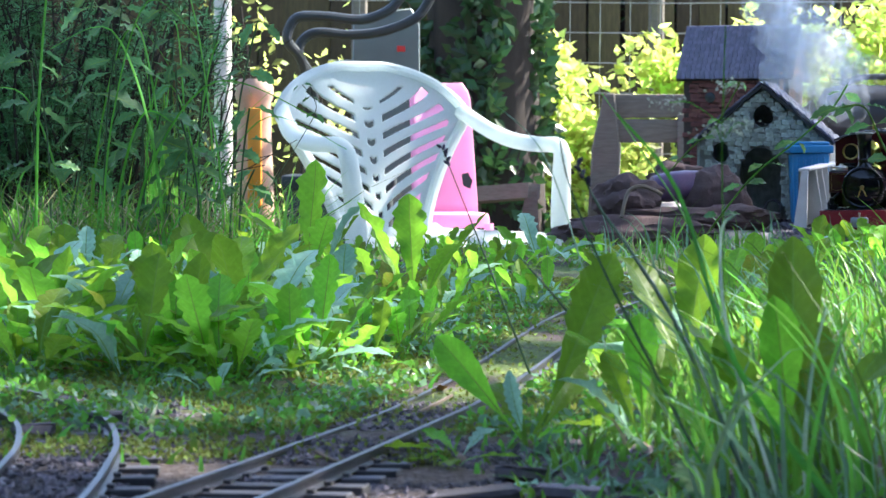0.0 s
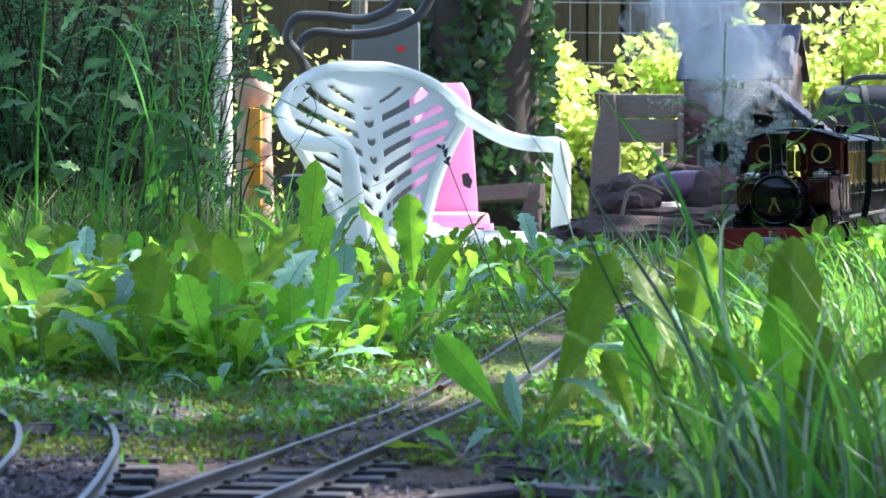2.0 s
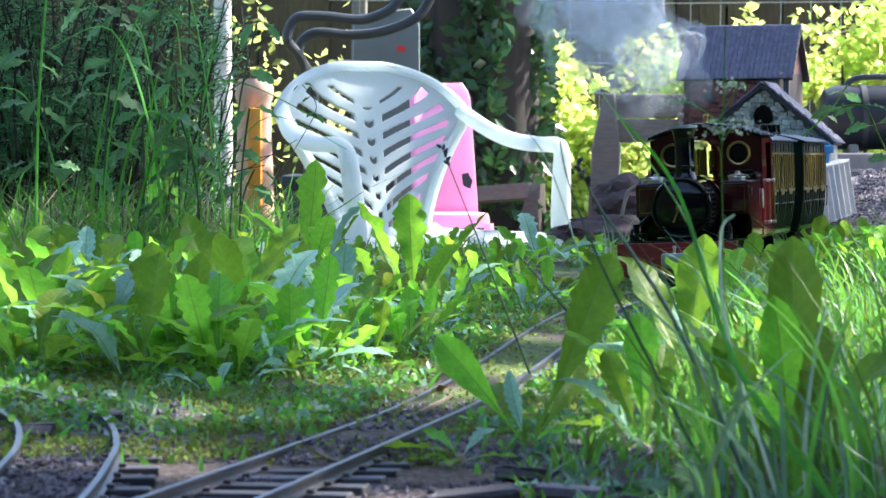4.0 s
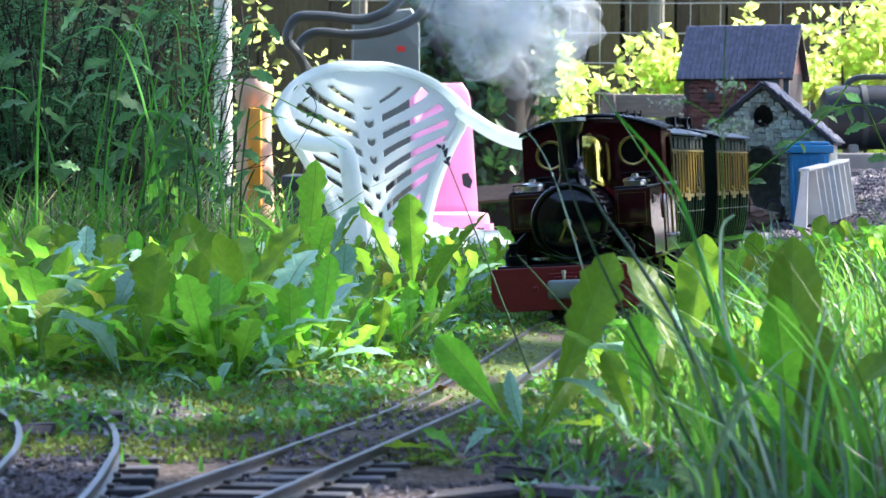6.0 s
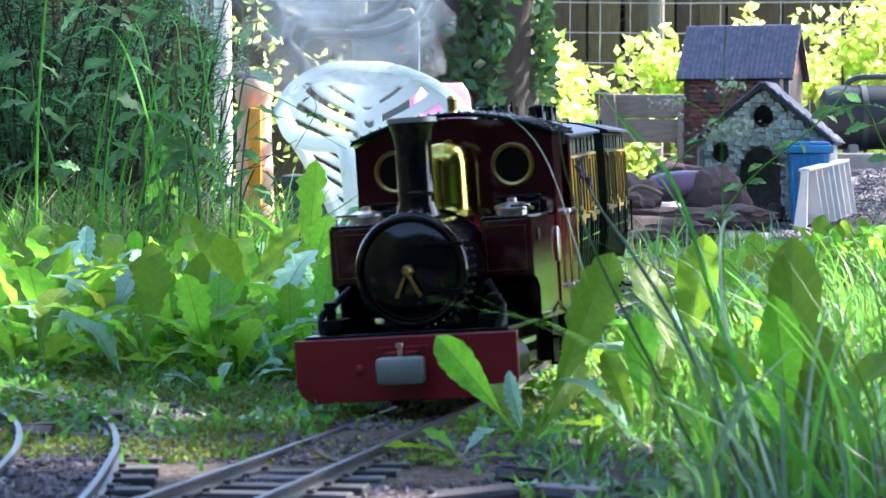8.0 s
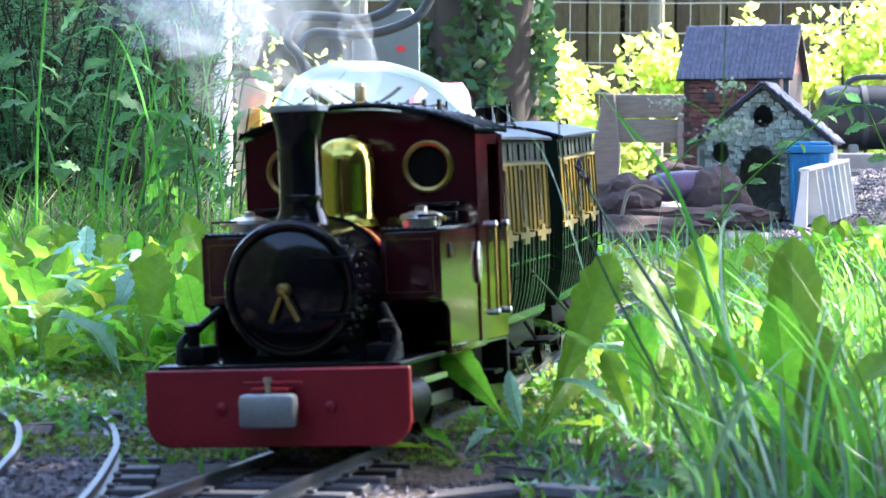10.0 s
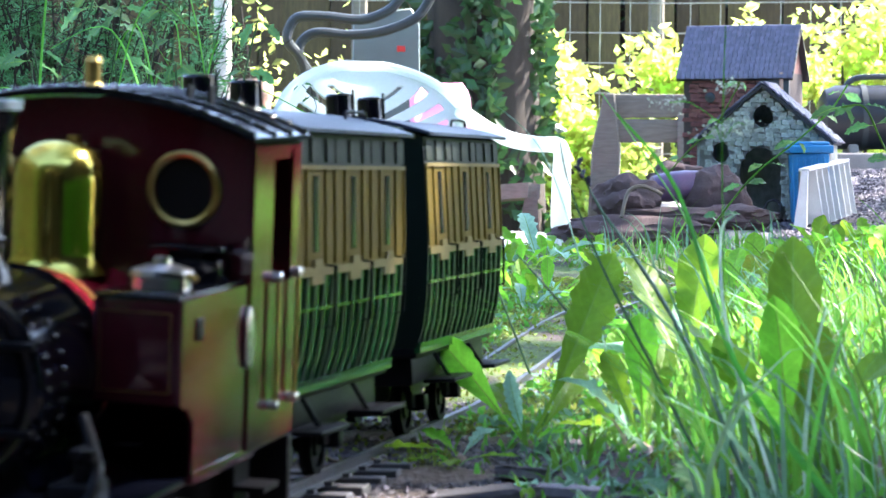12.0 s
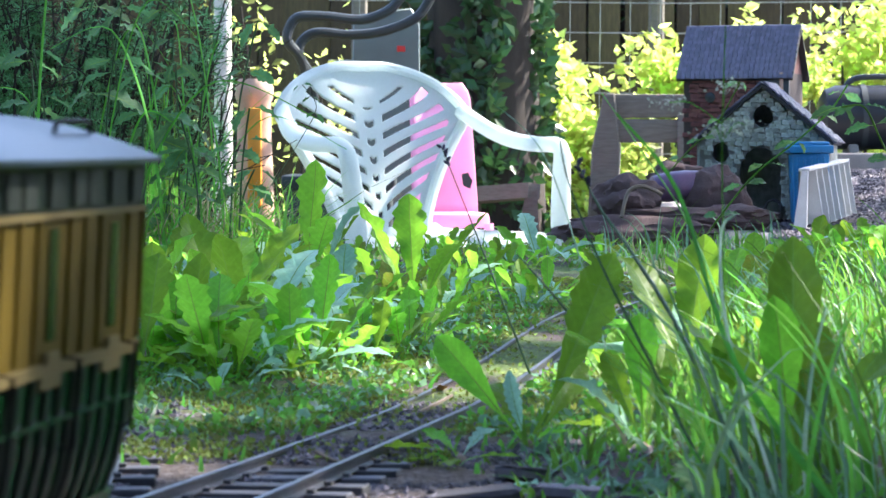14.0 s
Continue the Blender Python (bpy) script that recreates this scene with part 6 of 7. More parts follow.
grass_patch("grass", "small weeds creeping over the moss", 2600, (-0.19, 0.19), 1.18, 2.6, 0.012, 0.004, "grass", 37, (0, 0), 0.03, 1.2)
grass_patch("grass", "small weeds on the bare soil", 700, (0.03, 0.19), 1.02, 1.45, 0.016, 0.004, "grass", 52, (0, 0), 0.06, 1.3)
grass_patch("grass", "small waxy weeds on the bare soil", 500, (0.03, 0.19), 1.02, 1.45, 0.016, 0.004, "blue_grass", 53, (0, 0), 0.06, 1.3)
grass_patch("grass", "small waxy weeds creeping over the moss", 1600, (-0.19, 0.10), 1.35, 2.4, 0.010, 0.0045, "blue_grass", 38, (0, 0), 0.05, 1.4)
grass_patch("grass", "sunlit yellow-green grass tuft", 420, (0.135, 0.19), 1.45, 2.1, 0.075, 0.0036, "grass", 45, (-0.1, 0), 0.08, 0.7)
grass_patch("grass", "pale dry blades in the sun", 60, (0.15, 0.18), 1.5, 1.9, 0.06, 0.003, "dry_grass", 46, (-0.1, 0), 0.08, 0.7)
grass_patch("grass", "dry straw lying in the grass", 160, (0.07, 0.20), 1.2, 3.6, 0.06, 0.002, "dry_grass", 39, (0, 0), 0.08, 1.6)


def stem(pts, r, label, head=None, material="dark_grass", name="grass_stem"):
    th = thing(name, label, "grass stem", group="tall single stems")
    ps = smoothed(pts, 6)
    flat = 1.0 if material == "dark_grass" else 0.22
    part("stem", sweep(ps, [r * (1 - 0.75 * i / len(ps)) for i in range(len(ps))], 6, flat=flat), material, th)
    if head == "bud":
        d = (ps[-1] - ps[-4]).normalized()
        for k in range(9):
            p = ps[-1] - d * 0.0016 * k
            part("bud", lathe([(0, 0), (0.0011, 0.0012), (0.0009, 0.003), (0, 0.0042)], T(p) @ pose(0, 0, 0, W_.uniform(-50, 50), W_.uniform(-60, 60), 0), 6), "bud", th)
    return th


stem([(0.1378, 1.1000, -0.0134), (0.1101, 1.1600, 0.0559), (0.0897, 1.2000, 0.0929), (0.0748, 1.2200, 0.1151), (0.0645, 1.2200, 0.1355)], 0.0013, "dark rush stem with a purple bud", "bud")
stem([(0.1228, 1.1200, -0.0138), (0.0962, 1.1800, 0.0438), (0.0737, 1.2000, 0.0903), (0.0585, 1.2200, 0.1328), (0.0544, 1.2200, 0.1706)], 0.0010, "dark thin rush stem")
stem([(0.0945, 1.3000, -0.0013), (0.0728, 1.3300, 0.0814), (0.0528, 1.3500, 0.1405), (0.0266, 1.3600, 0.1670)], 0.0009, "thin bent grass stem", None, "blue_grass")
stem([(0.0556, 1.6200, -0.0017), (0.0346, 1.6200, 0.0532), (0.0184, 1.6200, 0.0947), (-0.0007, 1.6200, 0.1426)], 0.0009, "thin seed stem with a brown head", "bud")
stem([(0.0761, 1.5000, 0.0433), (0.0587, 1.5000, 0.0633), (0.0437, 1.5000, 0.0800)], 0.0011, "short dark broken stem")
stem([(0.1515, 1.0500, -0.0062), (0.1530, 1.0700, 0.0197), (0.1593, 1.0900, 0.0515), (0.1660, 1.1000, 0.0739)], 0.0028, "broad waxy grass blade", None, "blue_grass")
stem([(0.1586, 1.0200, -0.0019), (0.1242, 1.0800, 0.0523), (0.1063, 1.1500, 0.1232), (0.0801, 1.1800, 0.1593)], 0.0017, "long green grass blade", None, "grass")
stem([(0.1437, 1.0800, -0.0081), (0.1274, 1.1300, 0.0582), (0.1267, 1.1600, 0.1024), (0.1342, 1.1700, 0.1124)], 0.0020, "waxy upright grass blade among weeds", None, "blue_grass")
stem([(0.1643, 1.3500, 0.0112), (0.1369, 1.3800, 0.0944), (0.1076, 1.4000, 0.1435), (0.0885, 1.4200, 0.1733)], 0.0014, "long thin green grass blade", None, "grass")


def umbel():
    th = thing("flower_stem", "thin stem with tiny white flower clusters", "wild flower")
    main = smoothed([(0.1404, 1.2600, 0.0201), (0.1390, 1.2600, 0.0904), (0.1382, 1.2600, 0.1464), (0.1396, 1.2600, 0.2035)], 6)
    part("stem", sweep(main, 0.00032, 5), "grass", th)
    for tip, foot in (((0.1409, 1.2600, 0.1743), (0.1387, 1.2600, 0.1631)), ((0.1337, 1.2600, 0.1525), (0.1385, 1.2600, 0.1436)), ((0.1493, 1.2600, 0.1542), (0.1385, 1.2600, 0.1464)), ((0.1121, 1.2600, 0.1654), (0.1384, 1.2600, 0.1547))):
        tip, foot = Vector(tip), Vector(foot)
        part("side_stem", sweep(smoothed([foot, foot.lerp(tip, 0.6) + Vector((0, 0, 0.004)), tip], 4), 0.0003, 5), "grass", th)
        rng = random.Random(int(tip.x * 1e5))
        vs, fs = scatter(46, lambda: tip + Vector((rng.gauss(0, 0.0042), rng.gauss(0, 0.003), rng.gauss(0, 0.0018))), 0.0022, rng)
        leaf_part("flower_head", vs, fs, "flower", th, "tiny whitish flowers")


umbel()


def trailing(points, label, size):
    """A trailing stem with pairs of leaves at its joints."""
    th = thing("trailing_plant", label, "plant")
    ps = smoothed(points, 5)
    part("stem", sweep(ps, 0.0012, 6), "grass", th)
    rng = random.Random(4)
    for i in range(3, len(ps), 4):
        for turn in (75, -75):
            leaf(th, rng.choice(NETTLE), *ps[i], turn + rng.uniform(-30, 30), rng.uniform(-20, 25), size * rng.uniform(0.7, 1.2), rng.uniform(-60, 60))
    return th


trailing([(0.3346, 3.3000, 0.0174), (0.3727, 3.2500, 0.0771), (0.3988, 3.2000, 0.1137), (0.4448, 3.2000, 0.1492), (0.4871, 3.2000, 0.1882), (0.5082, 3.2000, 0.2201)], "trailing leafy stem in front of the model houses", 0.28)
trailing([(0.5439, 3.0000, 0.0956), (0.5169, 3.0000, 0.1489), (0.4966, 3.0000, 0.1888), (0.4700, 3.0000, 0.1888)], "leafy spray hanging beside the yard", 0.36)
trailing([(0.3255, 3.7000, 0.1007), (0.3623, 3.7000, 0.1417), (0.3950, 3.7000, 0.1705), (0.4317, 3.7000, 0.2360)], "leafy shoot in front of the brick house", 0.22)


# ---- bush at the side ----
def bush():
    rng = random.Random(17)
    b = thing("bush", "dense dark evergreen bush with fine needle leaves", "bush", pose(-0.56, 3.75, -0.02))
    tips = []
    for k in range(120):
        a = rng.uniform(0, 2 * math.pi)
        reach = rng.uniform(0.05, 0.27)
        top = rng.uniform(0.12, 0.62)
        foot = Vector((rng.uniform(-0.14, 0.10), rng.uniform(-0.05, 0.08), 0))
        p = foot + Vector((reach * math.cos(a), reach * math.sin(a) * 0.7, top))
        mid = foot.lerp(p, 0.55) + Vector((rng.uniform(-0.03, 0.03), rng.uniform(-0.03, 0.03), -0.02))
        ps = smoothed([foot, mid, p], 5)
        tips.append(ps)
        part("branch", sweep(ps, [0.0032 - 0.0024 * i / 10 for i in range(11)], 5), "bark", b)

    # short sprigs of leaves along the branches, with gaps between them
    sprigs = []
    for _ in range(2600):
        ps = rng.choice(tips)
        u = rng.random() ** 0.6 * 9.99
        c = ps[int(u)].lerp(ps[int(u) + 1], u % 1)
        if noise.noise(c * 16) < -0.12:
            continue
        d = Vector((rng.gauss(0, 1), rng.gauss(-0.3, 1), rng.gauss(0.9, 0.7))).normalized()
        sprigs.append((c, d * rng.uniform(0.025, 0.06)))
    vs, fs = [], []
    for c, d in sprigs:
        for k in range(22):
            p = c + d * (k / 21)
            out = (d.normalized() * 0.6 + Vector((rng.gauss(0, 0.6), rng.gauss(0, 0.6), rng.gauss(0, 0.6)))).normalized() * rng.uniform(0.008, 0.015)
            side = out.cross(Vector((rng.gauss(0, 1), rng.gauss(0, 1), rng.gauss(0, 1)))).normalized() * 0.0014
            i = len(vs)
            vs += [p, p + out * 0.5 + side, p + out, p + out * 0.5 - side]
            fs.append((i, i + 1, i + 2, i + 3))
    tagged(leaf_part("foliage", vs, fs, "needle", b), kind="stuff")
    bm = bmesh.new()
    for _ in range(420):
        p = Vector((rng.uniform(-0.26, 0.22), rng.uniform(-0.12, 0.12), rng.uniform(0.0, 0.5)))
        q = p + Vector((rng.uniform(-0.14, 0.14), rng.uniform(-0.04, 0.04), rng.uniform(-0.02, 0.07)))
        sweep([p, p.lerp(q, 0.5) + Vector((0, 0, -0.008)), q], 0.0009, 4, bm)
    tagged(part("brushwood", bm, "bark", b), kind="stuff")
    # side sprays against the pale trunk
    s = thing("bush_spray", "feathery grey-green side shoots of the bush", "bush", pose(-0.315, 3.7, 0.0), )
    tips2 = []
    for k in range(26):
        foot = Vector((rng.uniform(-0.06, 0.0), rng.uniform(-0.03, 0.03), rng.uniform(0.0, 0.25)))
        p = foot + Vector((rng.uniform(0.0, 0.055), rng.uniform(-0.04, 0.04), rng.uniform(0.05, 0.16)))
        ps = [foot.lerp(p, i / 5) for i in range(6)]
        tips2.append(ps)
        part("branch", sweep(ps, 0.0013, 5), "bark", s)

    def near():
        ps = rng.choice(tips2)
        u = rng.random() * 4.99
        return ps[int(u)].lerp(ps[int(u) + 1], u % 1) + Vector((rng.gauss(0, 0.006), rng.gauss(0, 0.006), rng.gauss(0, 0.006)))
    tagged(leaf_part("foliage", *scatter(2000, near, 0.015, rng, "needle", 0.0), "needle", s), kind="stuff")
    # a second bush closes the corner behind
    c = copy_thing(b, pose(-0.78, 4.25, -0.02, 0, 0, 70))
    tagged(c, "dense dark evergreen bush further back", "bush")


bush()
grass_patch("grass", "tall grass standing against the bush", 60, (-0.178, -0.10), 3.1, 3.5, 0.20, 0.0045, "grass", 41, (0.15, 0), 0.0, 1.0)
grass_patch("grass", "tangled grass under the bush", 700, (-0.178, -0.055), 2.9, 3.55, 0.12, 0.004, "grass", 42, (0.1, 0), 0.0, 1.1)
grass_patch("grass", "dry straw under the bush", 420, (-0.175, -0.06), 2.95, 3.5, 0.11, 0.0028, "dry_grass", 43, (0.1, 0), 0.0, 1.3)
grass_patch("grass", "dense green blades before the bush", 45, (-0.116, -0.104), 3.25, 3.4, 0.25, 0.005, "grass", 44, (0, 0), 0.0, 0.15)


def nettle_stem(pts, label, leaves, size, r=0.0012):
    th = thing("nettle", label, "nettle", group="nettles by the bush")
    ps = smoothed(pts, 5)
    part("stem", sweep(ps, r, 6), "dark_grass", th)
    rng = random.Random(len(pts) + int(abs(ps[0].x) * 1000))
    for k in range(leaves):
        i = len(ps) - 1 - (k // 2) * 3
        leaf(th, rng.choice(NETTLE), *ps[max(i, 2)], (70 if k % 2 else -75) + rng.uniform(-35, 35), rng.uniform(-25, 10), size * rng.uniform(0.8, 1.2), rng.uniform(-35, 35))


NL = "green nettle stem with toothed leaves before the bush"
nettle_stem([(-0.5046, 3.0500, 0.0338), (-0.4903, 3.0500, 0.1490), (-0.4930, 3.0500, 0.2436)], NL, 6, 0.55)
nettle_stem([(-0.4503, 3.0500, 0.0338), (-0.4294, 3.0500, 0.1422), (-0.4188, 3.0500, 0.2065)], NL, 6, 0.62)
nettle_stem([(-0.3750, 3.1000, 0.0320), (-0.3573, 3.1000, 0.1216), (-0.3433, 3.1000, 0.1834)], NL, 6, 0.58)
nettle_stem([(-0.3199, 3.1000, 0.0251), (-0.3127, 3.1000, 0.0940), (-0.3091, 3.1000, 0.1422)], NL, 6, 0.55)
nettle_stem([(-0.4924, 3.2000, 0.2555), (-0.4496, 3.2000, 0.2980), (-0.4352, 3.2000, 0.3404)], NL, 4, 0.5)
nettle_stem([(-0.2509, 3.1000, 0.0251), (-0.2439, 3.1000, 0.0802), (-0.2300, 3.1000, 0.1147)], NL, 4, 0.5)
N_ = random.Random(91)
for k in range(13):
    y = N_.uniform(2.95, 3.2)
    x = N_.uniform(-0.170, -0.075) * y
    h = N_.uniform(0.07, 0.34)
    lx = N_.uniform(-0.03, 0.04)
    nettle_stem([(x, y, rise(x, y)), (x + lx * 0.3, y, h * 0.6), (x + lx, y - 0.01, h)], NL, N_.randint(4, 7), N_.uniform(0.32, 0.5))
for k in range(16):
    y = N_.uniform(2.9, 3.25)
    x = N_.uniform(-0.175, -0.085) * y
    h = N_.uniform(0.12, 0.40)
    lx = N_.uniform(-0.06, 0.09)
    stem([(x, y, rise(x, y)), (x + lx * 0.3, y, h * 0.5), (x + lx * 1.2, y, h * 0.92), (x + lx * 2.6, y, h * N_.uniform(0.65, 1.0))], N_.uniform(0.0016, 0.0028), "long green grass blade before the bush", None, "grass")
x, y, z = (-0.3776, 2.7000, 0.0465)
hand_weed(x, y, [(WAXY[0], 5, 80, 0.8, 10), (WAXY[1], 60, 45, 0.6, 0), (BROAD[0], -50, 60, 0.6, 0)], "waxy pale weed standing before the bush")
nettle_stem([(-0.2026, 3.0000, 0.0956), (-0.1692, 3.0000, 0.1489), (-0.1491, 3.0000, 0.1888), (-0.1657, 3.0000, 0.2154)], "thin arching stem with small ferny leaves", 6, 0.16, 0.0005)


# ---- stones, chips and litter on the soil ----
def chips():
    rng = random.Random(51)
    vs, fs = [], []

    def add(x, y, s, dz=0.0):
        c = Vector((x, y, rise(x, y) + s * 0.2 + dz))
        i = len(vs)
        for d in ((1, 0, 0), (-1, 0, 0), (0, 1, 0), (0, -1, 0), (0, 0, 0.7), (0, 0, -0.7)):
            vs.append(c + Vector(d) * s * rng.uniform(0.6, 1.3) + Vector((rng.gauss(0, 1), rng.gauss(0, 1), rng.gauss(0, 0.6))) * s * 0.25)
        for f in ((0, 2, 4), (2, 1, 4), (1, 3, 4), (3, 0, 4), (2, 0, 5), (1, 2, 5), (3, 1, 5), (0, 3, 5)):
            fs.append(tuple(i + k for k in f))
    for _ in range(15000):
        y = rng.uniform(0.95, 1.5)
        x = rng.uniform(-0.19, 0.12) * y
        if noise.noise((x * 14, y * 14, 4)) < -0.25 + (y - 1.1) * 0.8:
            continue
        add(x, y, rng.choice((0.0009, 0.0012, 0.0016, 0.0026)))
    for _ in range(9000):
        y = rng.uniform(3.5, 6.3)
        x = rng.uniform(0.13, 0.19) * y
        add(x, y, rng.uniform(0.003, 0.007))
    tagged(leaf_part("gravel", vs, fs, "gravel"), "grey and mauve stone chips on the soil", "gravel", kind="stuff")


chips()


def moss():
    rng = random.Random(52)

    def where():
        y = rng.uniform(1.2, 2.9)
        x = rng.uniform(-0.19, 0.12) * y
        if noise.noise((x * 9, y * 9, 1)) < -0.12 - 0.25 * (y - 1.3):
            return None
        if abs(x - float(np.interp(y, FY, FX))) < 0.034 and rng.random() < 0.8:
            return None
        return Vector((x, y, rise(x, y) + rng.uniform(-0.001, 0.003)))
    tagged(leaf_part("moss", *scatter(85000, where, 0.0034, rng, droop=-0.8), "moss"), "soft yellow-green moss cushions over the soil", "moss", kind="stuff")


moss()


def ground_cover():
    """Tiny-leaved creeping weeds over the moss beside the line."""
    rng = random.Random(54)

    def where():
        y = rng.uniform(1.30, 2.5)
        x = rng.uniform(-0.185, 0.13) * y
        away = abs(x - float(np.interp(y, FY, FX)))
        if away < 0.035 or noise.noise((x * 11, y * 11, 6)) < -0.10 - 0.2 * (y - 1.4):
            return None
        return Vector((x, y, rise(x, y) + rng.uniform(0.0, 0.009)))
    for material, n, label in (("grass", 11000, "tiny-leaved green creeping weed"), ("blue_grass", 5000, "tiny-leaved waxy creeping weed")):
        tagged(leaf_part("ground_cover", *scatter(n, where, 0.0062, rng, droop=-0.5), material), label, "ground cover", kind="stuff")


ground_cover()


def slate_bits():
    rng = random.Random(53)
    for (x, y, z), sx, sy, turn in (((-0.2150, 1.4300, -0.0102), 0.010, 0.006, -8), ((-0.1802, 1.3600, -0.0105), 0.010, 0.006, 6), ((-0.2100, 1.3000, -0.0042), 0.01, 0.008, 20), ((0.0138, 1.1000, -0.0065), 0.018, 0.010, 4), ((0.0555, 1.1000, -0.0065), 0.014, 0.010, -12),
                                    ((-0.0898, 1.8000, -0.0091), 0.010, 0.008, 12), ((-0.0571, 1.7800, -0.0094), 0.009, 0.007, -20), ((0.0378, 1.1600, -0.0090), 0.010, 0.008, 30)):
        t = bx(-sx, sx, -sy, sy, -0.003, 0.003, bevel=0.001)
        for v in t.verts:
            v.co += Vector((rng.gauss(0, 1), rng.gauss(0, 1), rng.gauss(0, 0.3))) * 0.0016
        ob = tagged(part("slate_chip", t, "gravel"), "flat grey slate chip on the soil", "stone", "slate chips")
        ob.matrix_basis = pose(x, y, rise(x, y) + 0.003, rng.uniform(-8, 8), rng.uniform(-8, 8), turn)
    for pts in ([(-0.0610, 1.2200, -0.0033), (-0.0497, 1.2100, -0.0070), (-0.0362, 1.2100, -0.0053), (-0.0252, 1.2000, -0.0084)], [(-0.0076, 1.4200, -0.0084), (0.0019, 1.4100, -0.0137), (0.0144, 1.4000, -0.0220), (0.0117, 1.3800, -0.0273)], [(-0.0298, 1.4200, -0.0100), (-0.0141, 1.4400, -0.0074), (0.0054, 1.5000, -0.0036)]):
        tagged(part("twig", sweep(smoothed(pts, 5), 0.0011, 5), "twig"), "pale dry twig lying by the rails", "twig", "dry twigs")
    for (x, y, z) in ((-0.1624, 1.6600, -0.0064), (-0.2336, 1.6400, -0.0072), (-0.2105, 1.6600, -0.0064), (0.0055, 1.5500, -0.0051), (-0.0843, 1.9500, -0.0089), (-0.1259, 1.8000, -0.0091)):
        ob = new("dead_leaf", BROAD[0].copy())
        ob.data.materials[0] = M["dead_leaf"]
        ob.data.materials[1] = M["dead_leaf"]
        ob.matrix_basis = pose(x, y, rise(x, y) + 0.004, rng.uniform(-20, 60), rng.uniform(-40, 40), rng.uniform(0, 360)) @ Matrix.Scale(0.28, 4)
        tagged(ob, "curled brown dead leaf on the ground", "dead leaf", "dead leaves")


slate_bits()


# ---- hedges added out of view to block light and fill reflections ----
def hedge(label, m, length, height, seed):
    rng = random.Random(seed)
    h = thing("hedge", label, "hedge", m, "hedges round the garden")
    bm = bx(-length / 2, length / 2, -0.25, 0.25, 0, height, bevel=0.12)
    part("brushwood", bm, "bark", h)

    def where():
        a = rng.random()
        x = rng.uniform(-length / 2, length / 2)
        bulge = 0.12 * noise.noise((x * 1.3, seed, 0))
        return Vector((x, 0.27 + bulge + rng.uniform(0, 0.08), rng.uniform(0, height))) if a < 0.7 else Vector((x, rng.uniform(-0.3, 0.35), height + rng.uniform(-0.05, 0.08)))
    tagged(leaf_part("foliage", *scatter(int(length * height * 330), where, 0.11, rng), "ivy", h), kind="stuff")


hedge("unseen tall dark hedge added behind the viewer", pose(0.0, -2.2, -0.1), 7.0, 2.6, 61)
hedge("unseen dark hedge added to block side light", pose(1.75, -0.5, -0.1, 0, 0, 90), 3.6, 2.1, 63)
hedge("unseen tall dark hedge added along the side", pose(-3.2, 2.2, -0.1, 0, 0, -90), 8.0, 2.4, 62)
hedge("unseen low hedge added to reflect in the train", pose(1.95, 3.7, -0.1, 0, 0, 90), 3.4, 0.6, 64)
# added backdrop that stops bright gaps between the fence boards
hedge("dark hedge added to block light through the fence", pose(0.2, 10.5, -0.6, 0, 0, 180), 9.0, 2.8, 65)
# grass added outside the view, as a green reflector for the train's side
grass_patch("grass", "unseen lit grass added to reflect in the train", 5200, (0.195, 0.75), 0.9, 3.2, 0.08, 0.005, "grass", 47, (0, 0), 0.08, 0.8)


def shade_verge():
    """Tall grass added out of view, close to the line, to shade the coaches."""
    rng = random.Random(71)

    def where():
        return rng.uniform(0.37, 0.86), rng.uniform(-0.4, 0.95)
    ob = leaf_part("grass", *blades(3600, where, 0.34, 0.009, rng, (0.15, -0.05), curl=0.25), "grass")
    ob.data.shade_smooth()
    tagged(ob, "unseen tall grass added to shade the coaches", "grass", kind="stuff")


shade_verge()


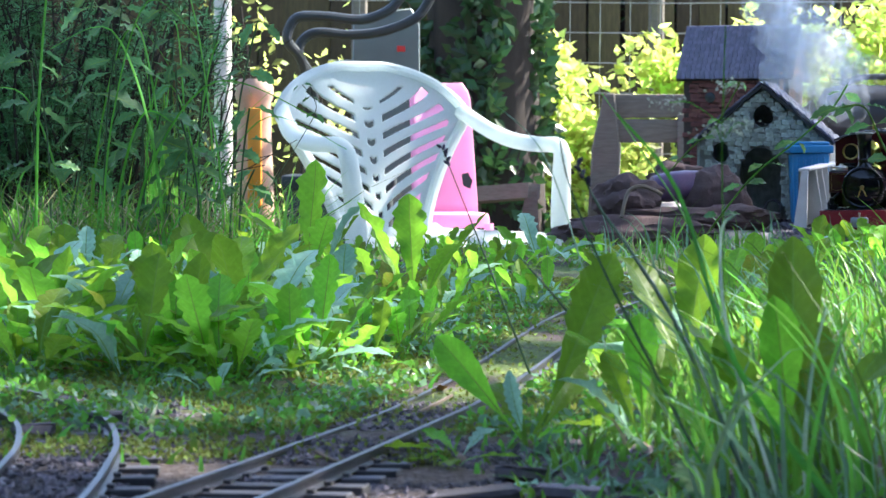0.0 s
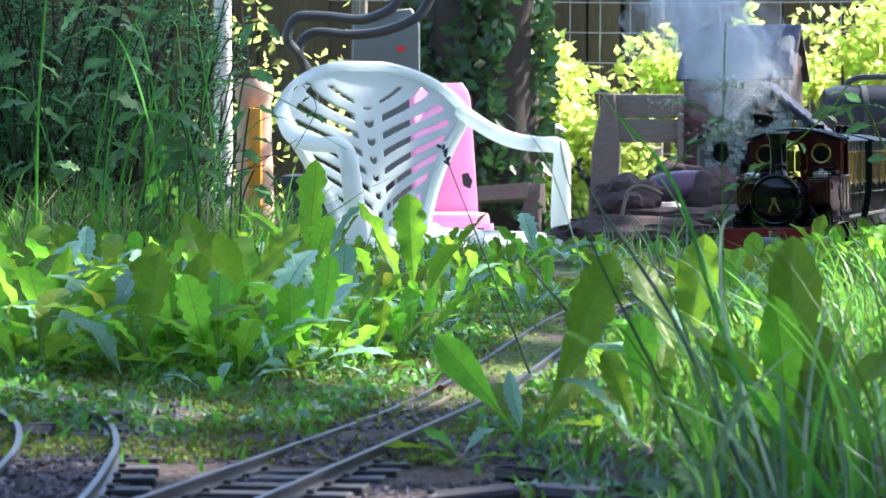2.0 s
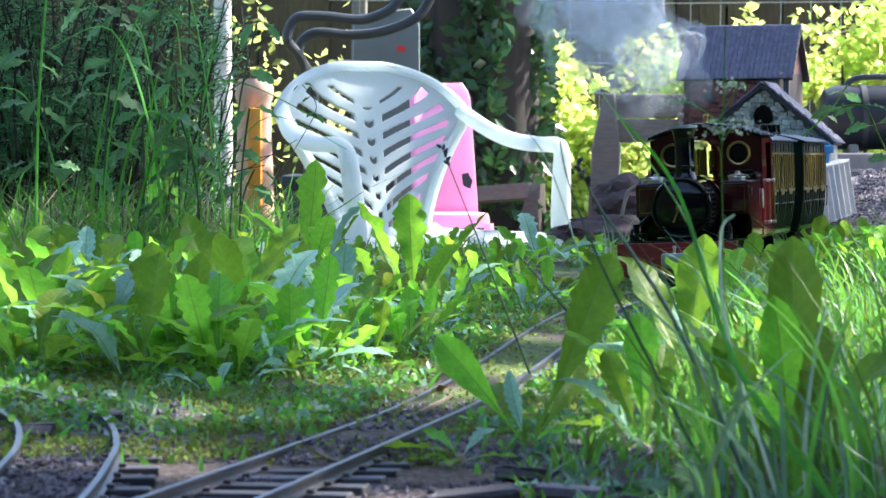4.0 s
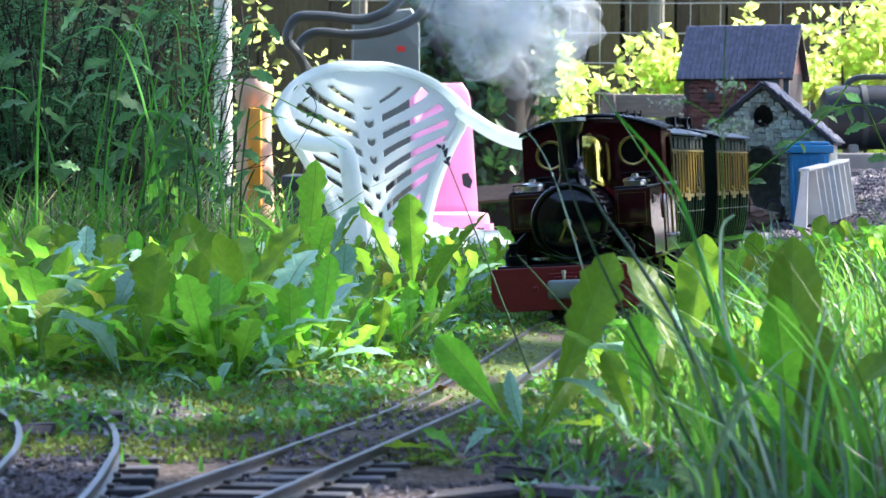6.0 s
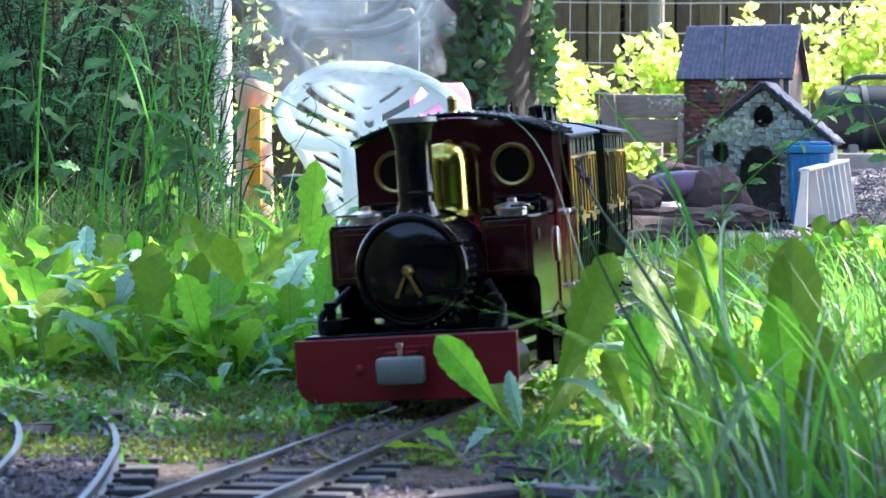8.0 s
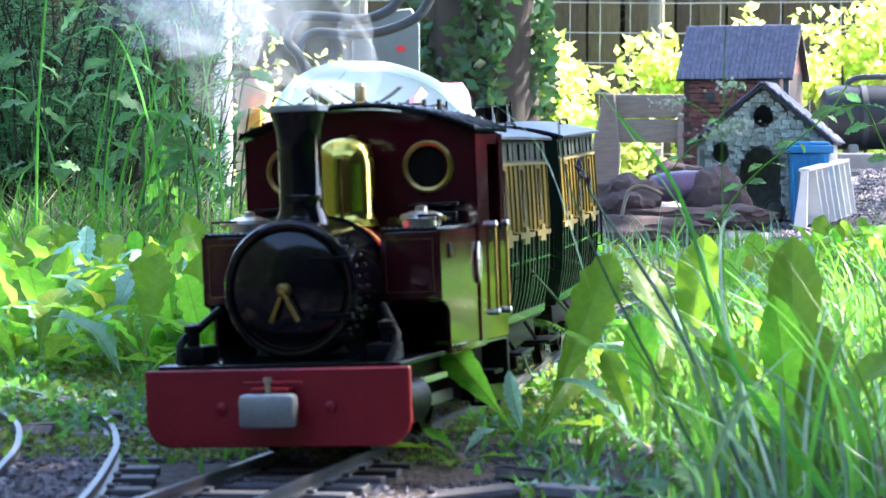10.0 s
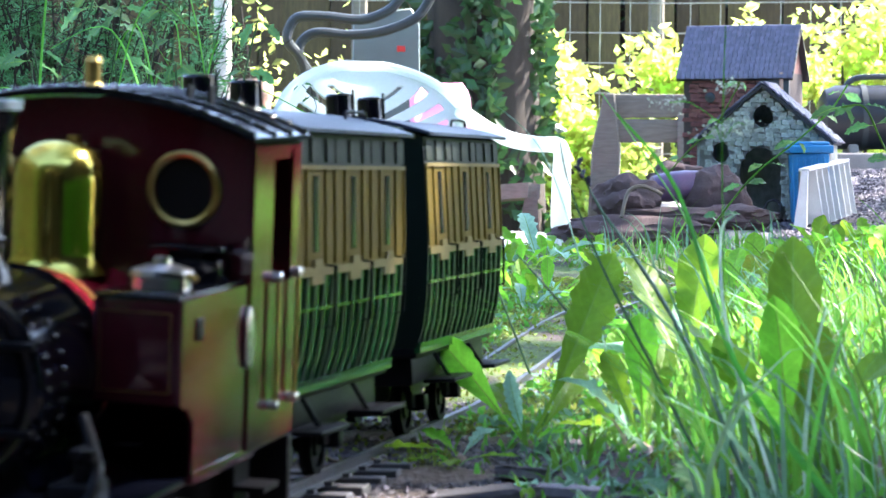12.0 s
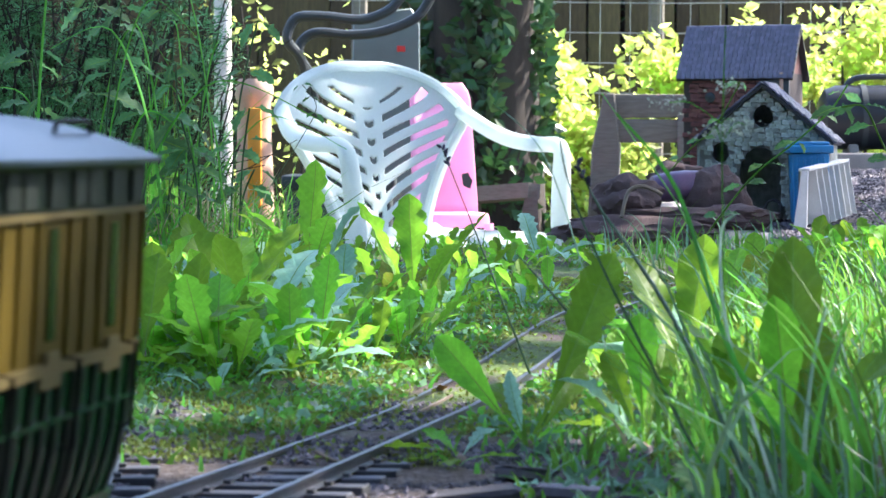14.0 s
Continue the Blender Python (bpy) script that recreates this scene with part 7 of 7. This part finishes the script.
# ---- what moves ----
def motions():
    step = 0.1
    times = [round(i * step, 3) for i in range(141)]
    # smooth run: piecewise speed through the known places
    ts = np.array(RUN_T)
    arcs = np.array([arc_at(y) for y in RUN_Y])
    h = np.diff(ts)
    v = np.diff(arcs) / h
    m = np.concatenate([[v[0]], (v[:-1] * h[1:] + v[1:] * h[:-1]) / (h[:-1] + h[1:]), [v[-1]]])

    def run(t):
        i = int(min(max(np.searchsorted(ts, t) - 1, 0), len(h) - 1))
        u = (t - ts[i]) / h[i]
        return float((2 * u ** 3 - 3 * u ** 2 + 1) * arcs[i] + (u ** 3 - 2 * u ** 2 + u) * h[i] * m[i]
                     + (-2 * u ** 3 + 3 * u ** 2) * arcs[i + 1] + (u ** 3 - u ** 2) * h[i] * m[i + 1])
    walk(loco, [(t, on_track(run(t), 0.205, -2.5)) for t in times])
    walk(coach_1, [(t, on_track(run(t) + 0.267, COACH)) for t in times])
    walk(coach_2, [(t, on_track(run(t) + 0.510, COACH)) for t in times])
    a0 = run(0)
    for sets, r in ((loco_sets, 0.0185), (coach_1_sets, 0.0125), (coach_2_sets, 0.0125)):
        for ws in sets:
            place = ws.matrix_basis.translation.copy()
            rows, last, t = [], None, 0.0
            for i in range(421):
                t = i / 30
                turn = (run(t) - a0) / r
                if last is None or abs(turn - last) > 0.7 or i == 420:
                    rows.append((t, Matrix.Translation(place) @ Matrix.Rotation(turn, 4, "X")))
                    last = turn
            walk(ws, rows)
    # steam rises from the chimney and lags behind
    for k, puff in enumerate(puffs):
        rows = []
        for i in range(57):
            t = i * 0.25
            c = on_track(run(t), 0.205, -2.5) @ Vector((0, -0.052, 0.165))
            u = k / len(puffs)
            sway = 0.02 * math.sin(1.3 * t + k * 1.7)
            rows.append((t, Matrix.Translation(c + Vector((-0.035 - 0.05 * u - 0.09 * u * ((k * 7) % 5) / 4 + 0.04 * math.sin(k * 2.4) * u + sway, 0.06 + 0.12 * u, 0.062 + 0.16 * u + 0.01 * math.sin(t + k)))) @ Matrix.Rotation(0.25 * t + k, 4, "Y") @ Matrix.Rotation(k * 2.1, 4, "Z")))
        walk(puff, rows)


motions()
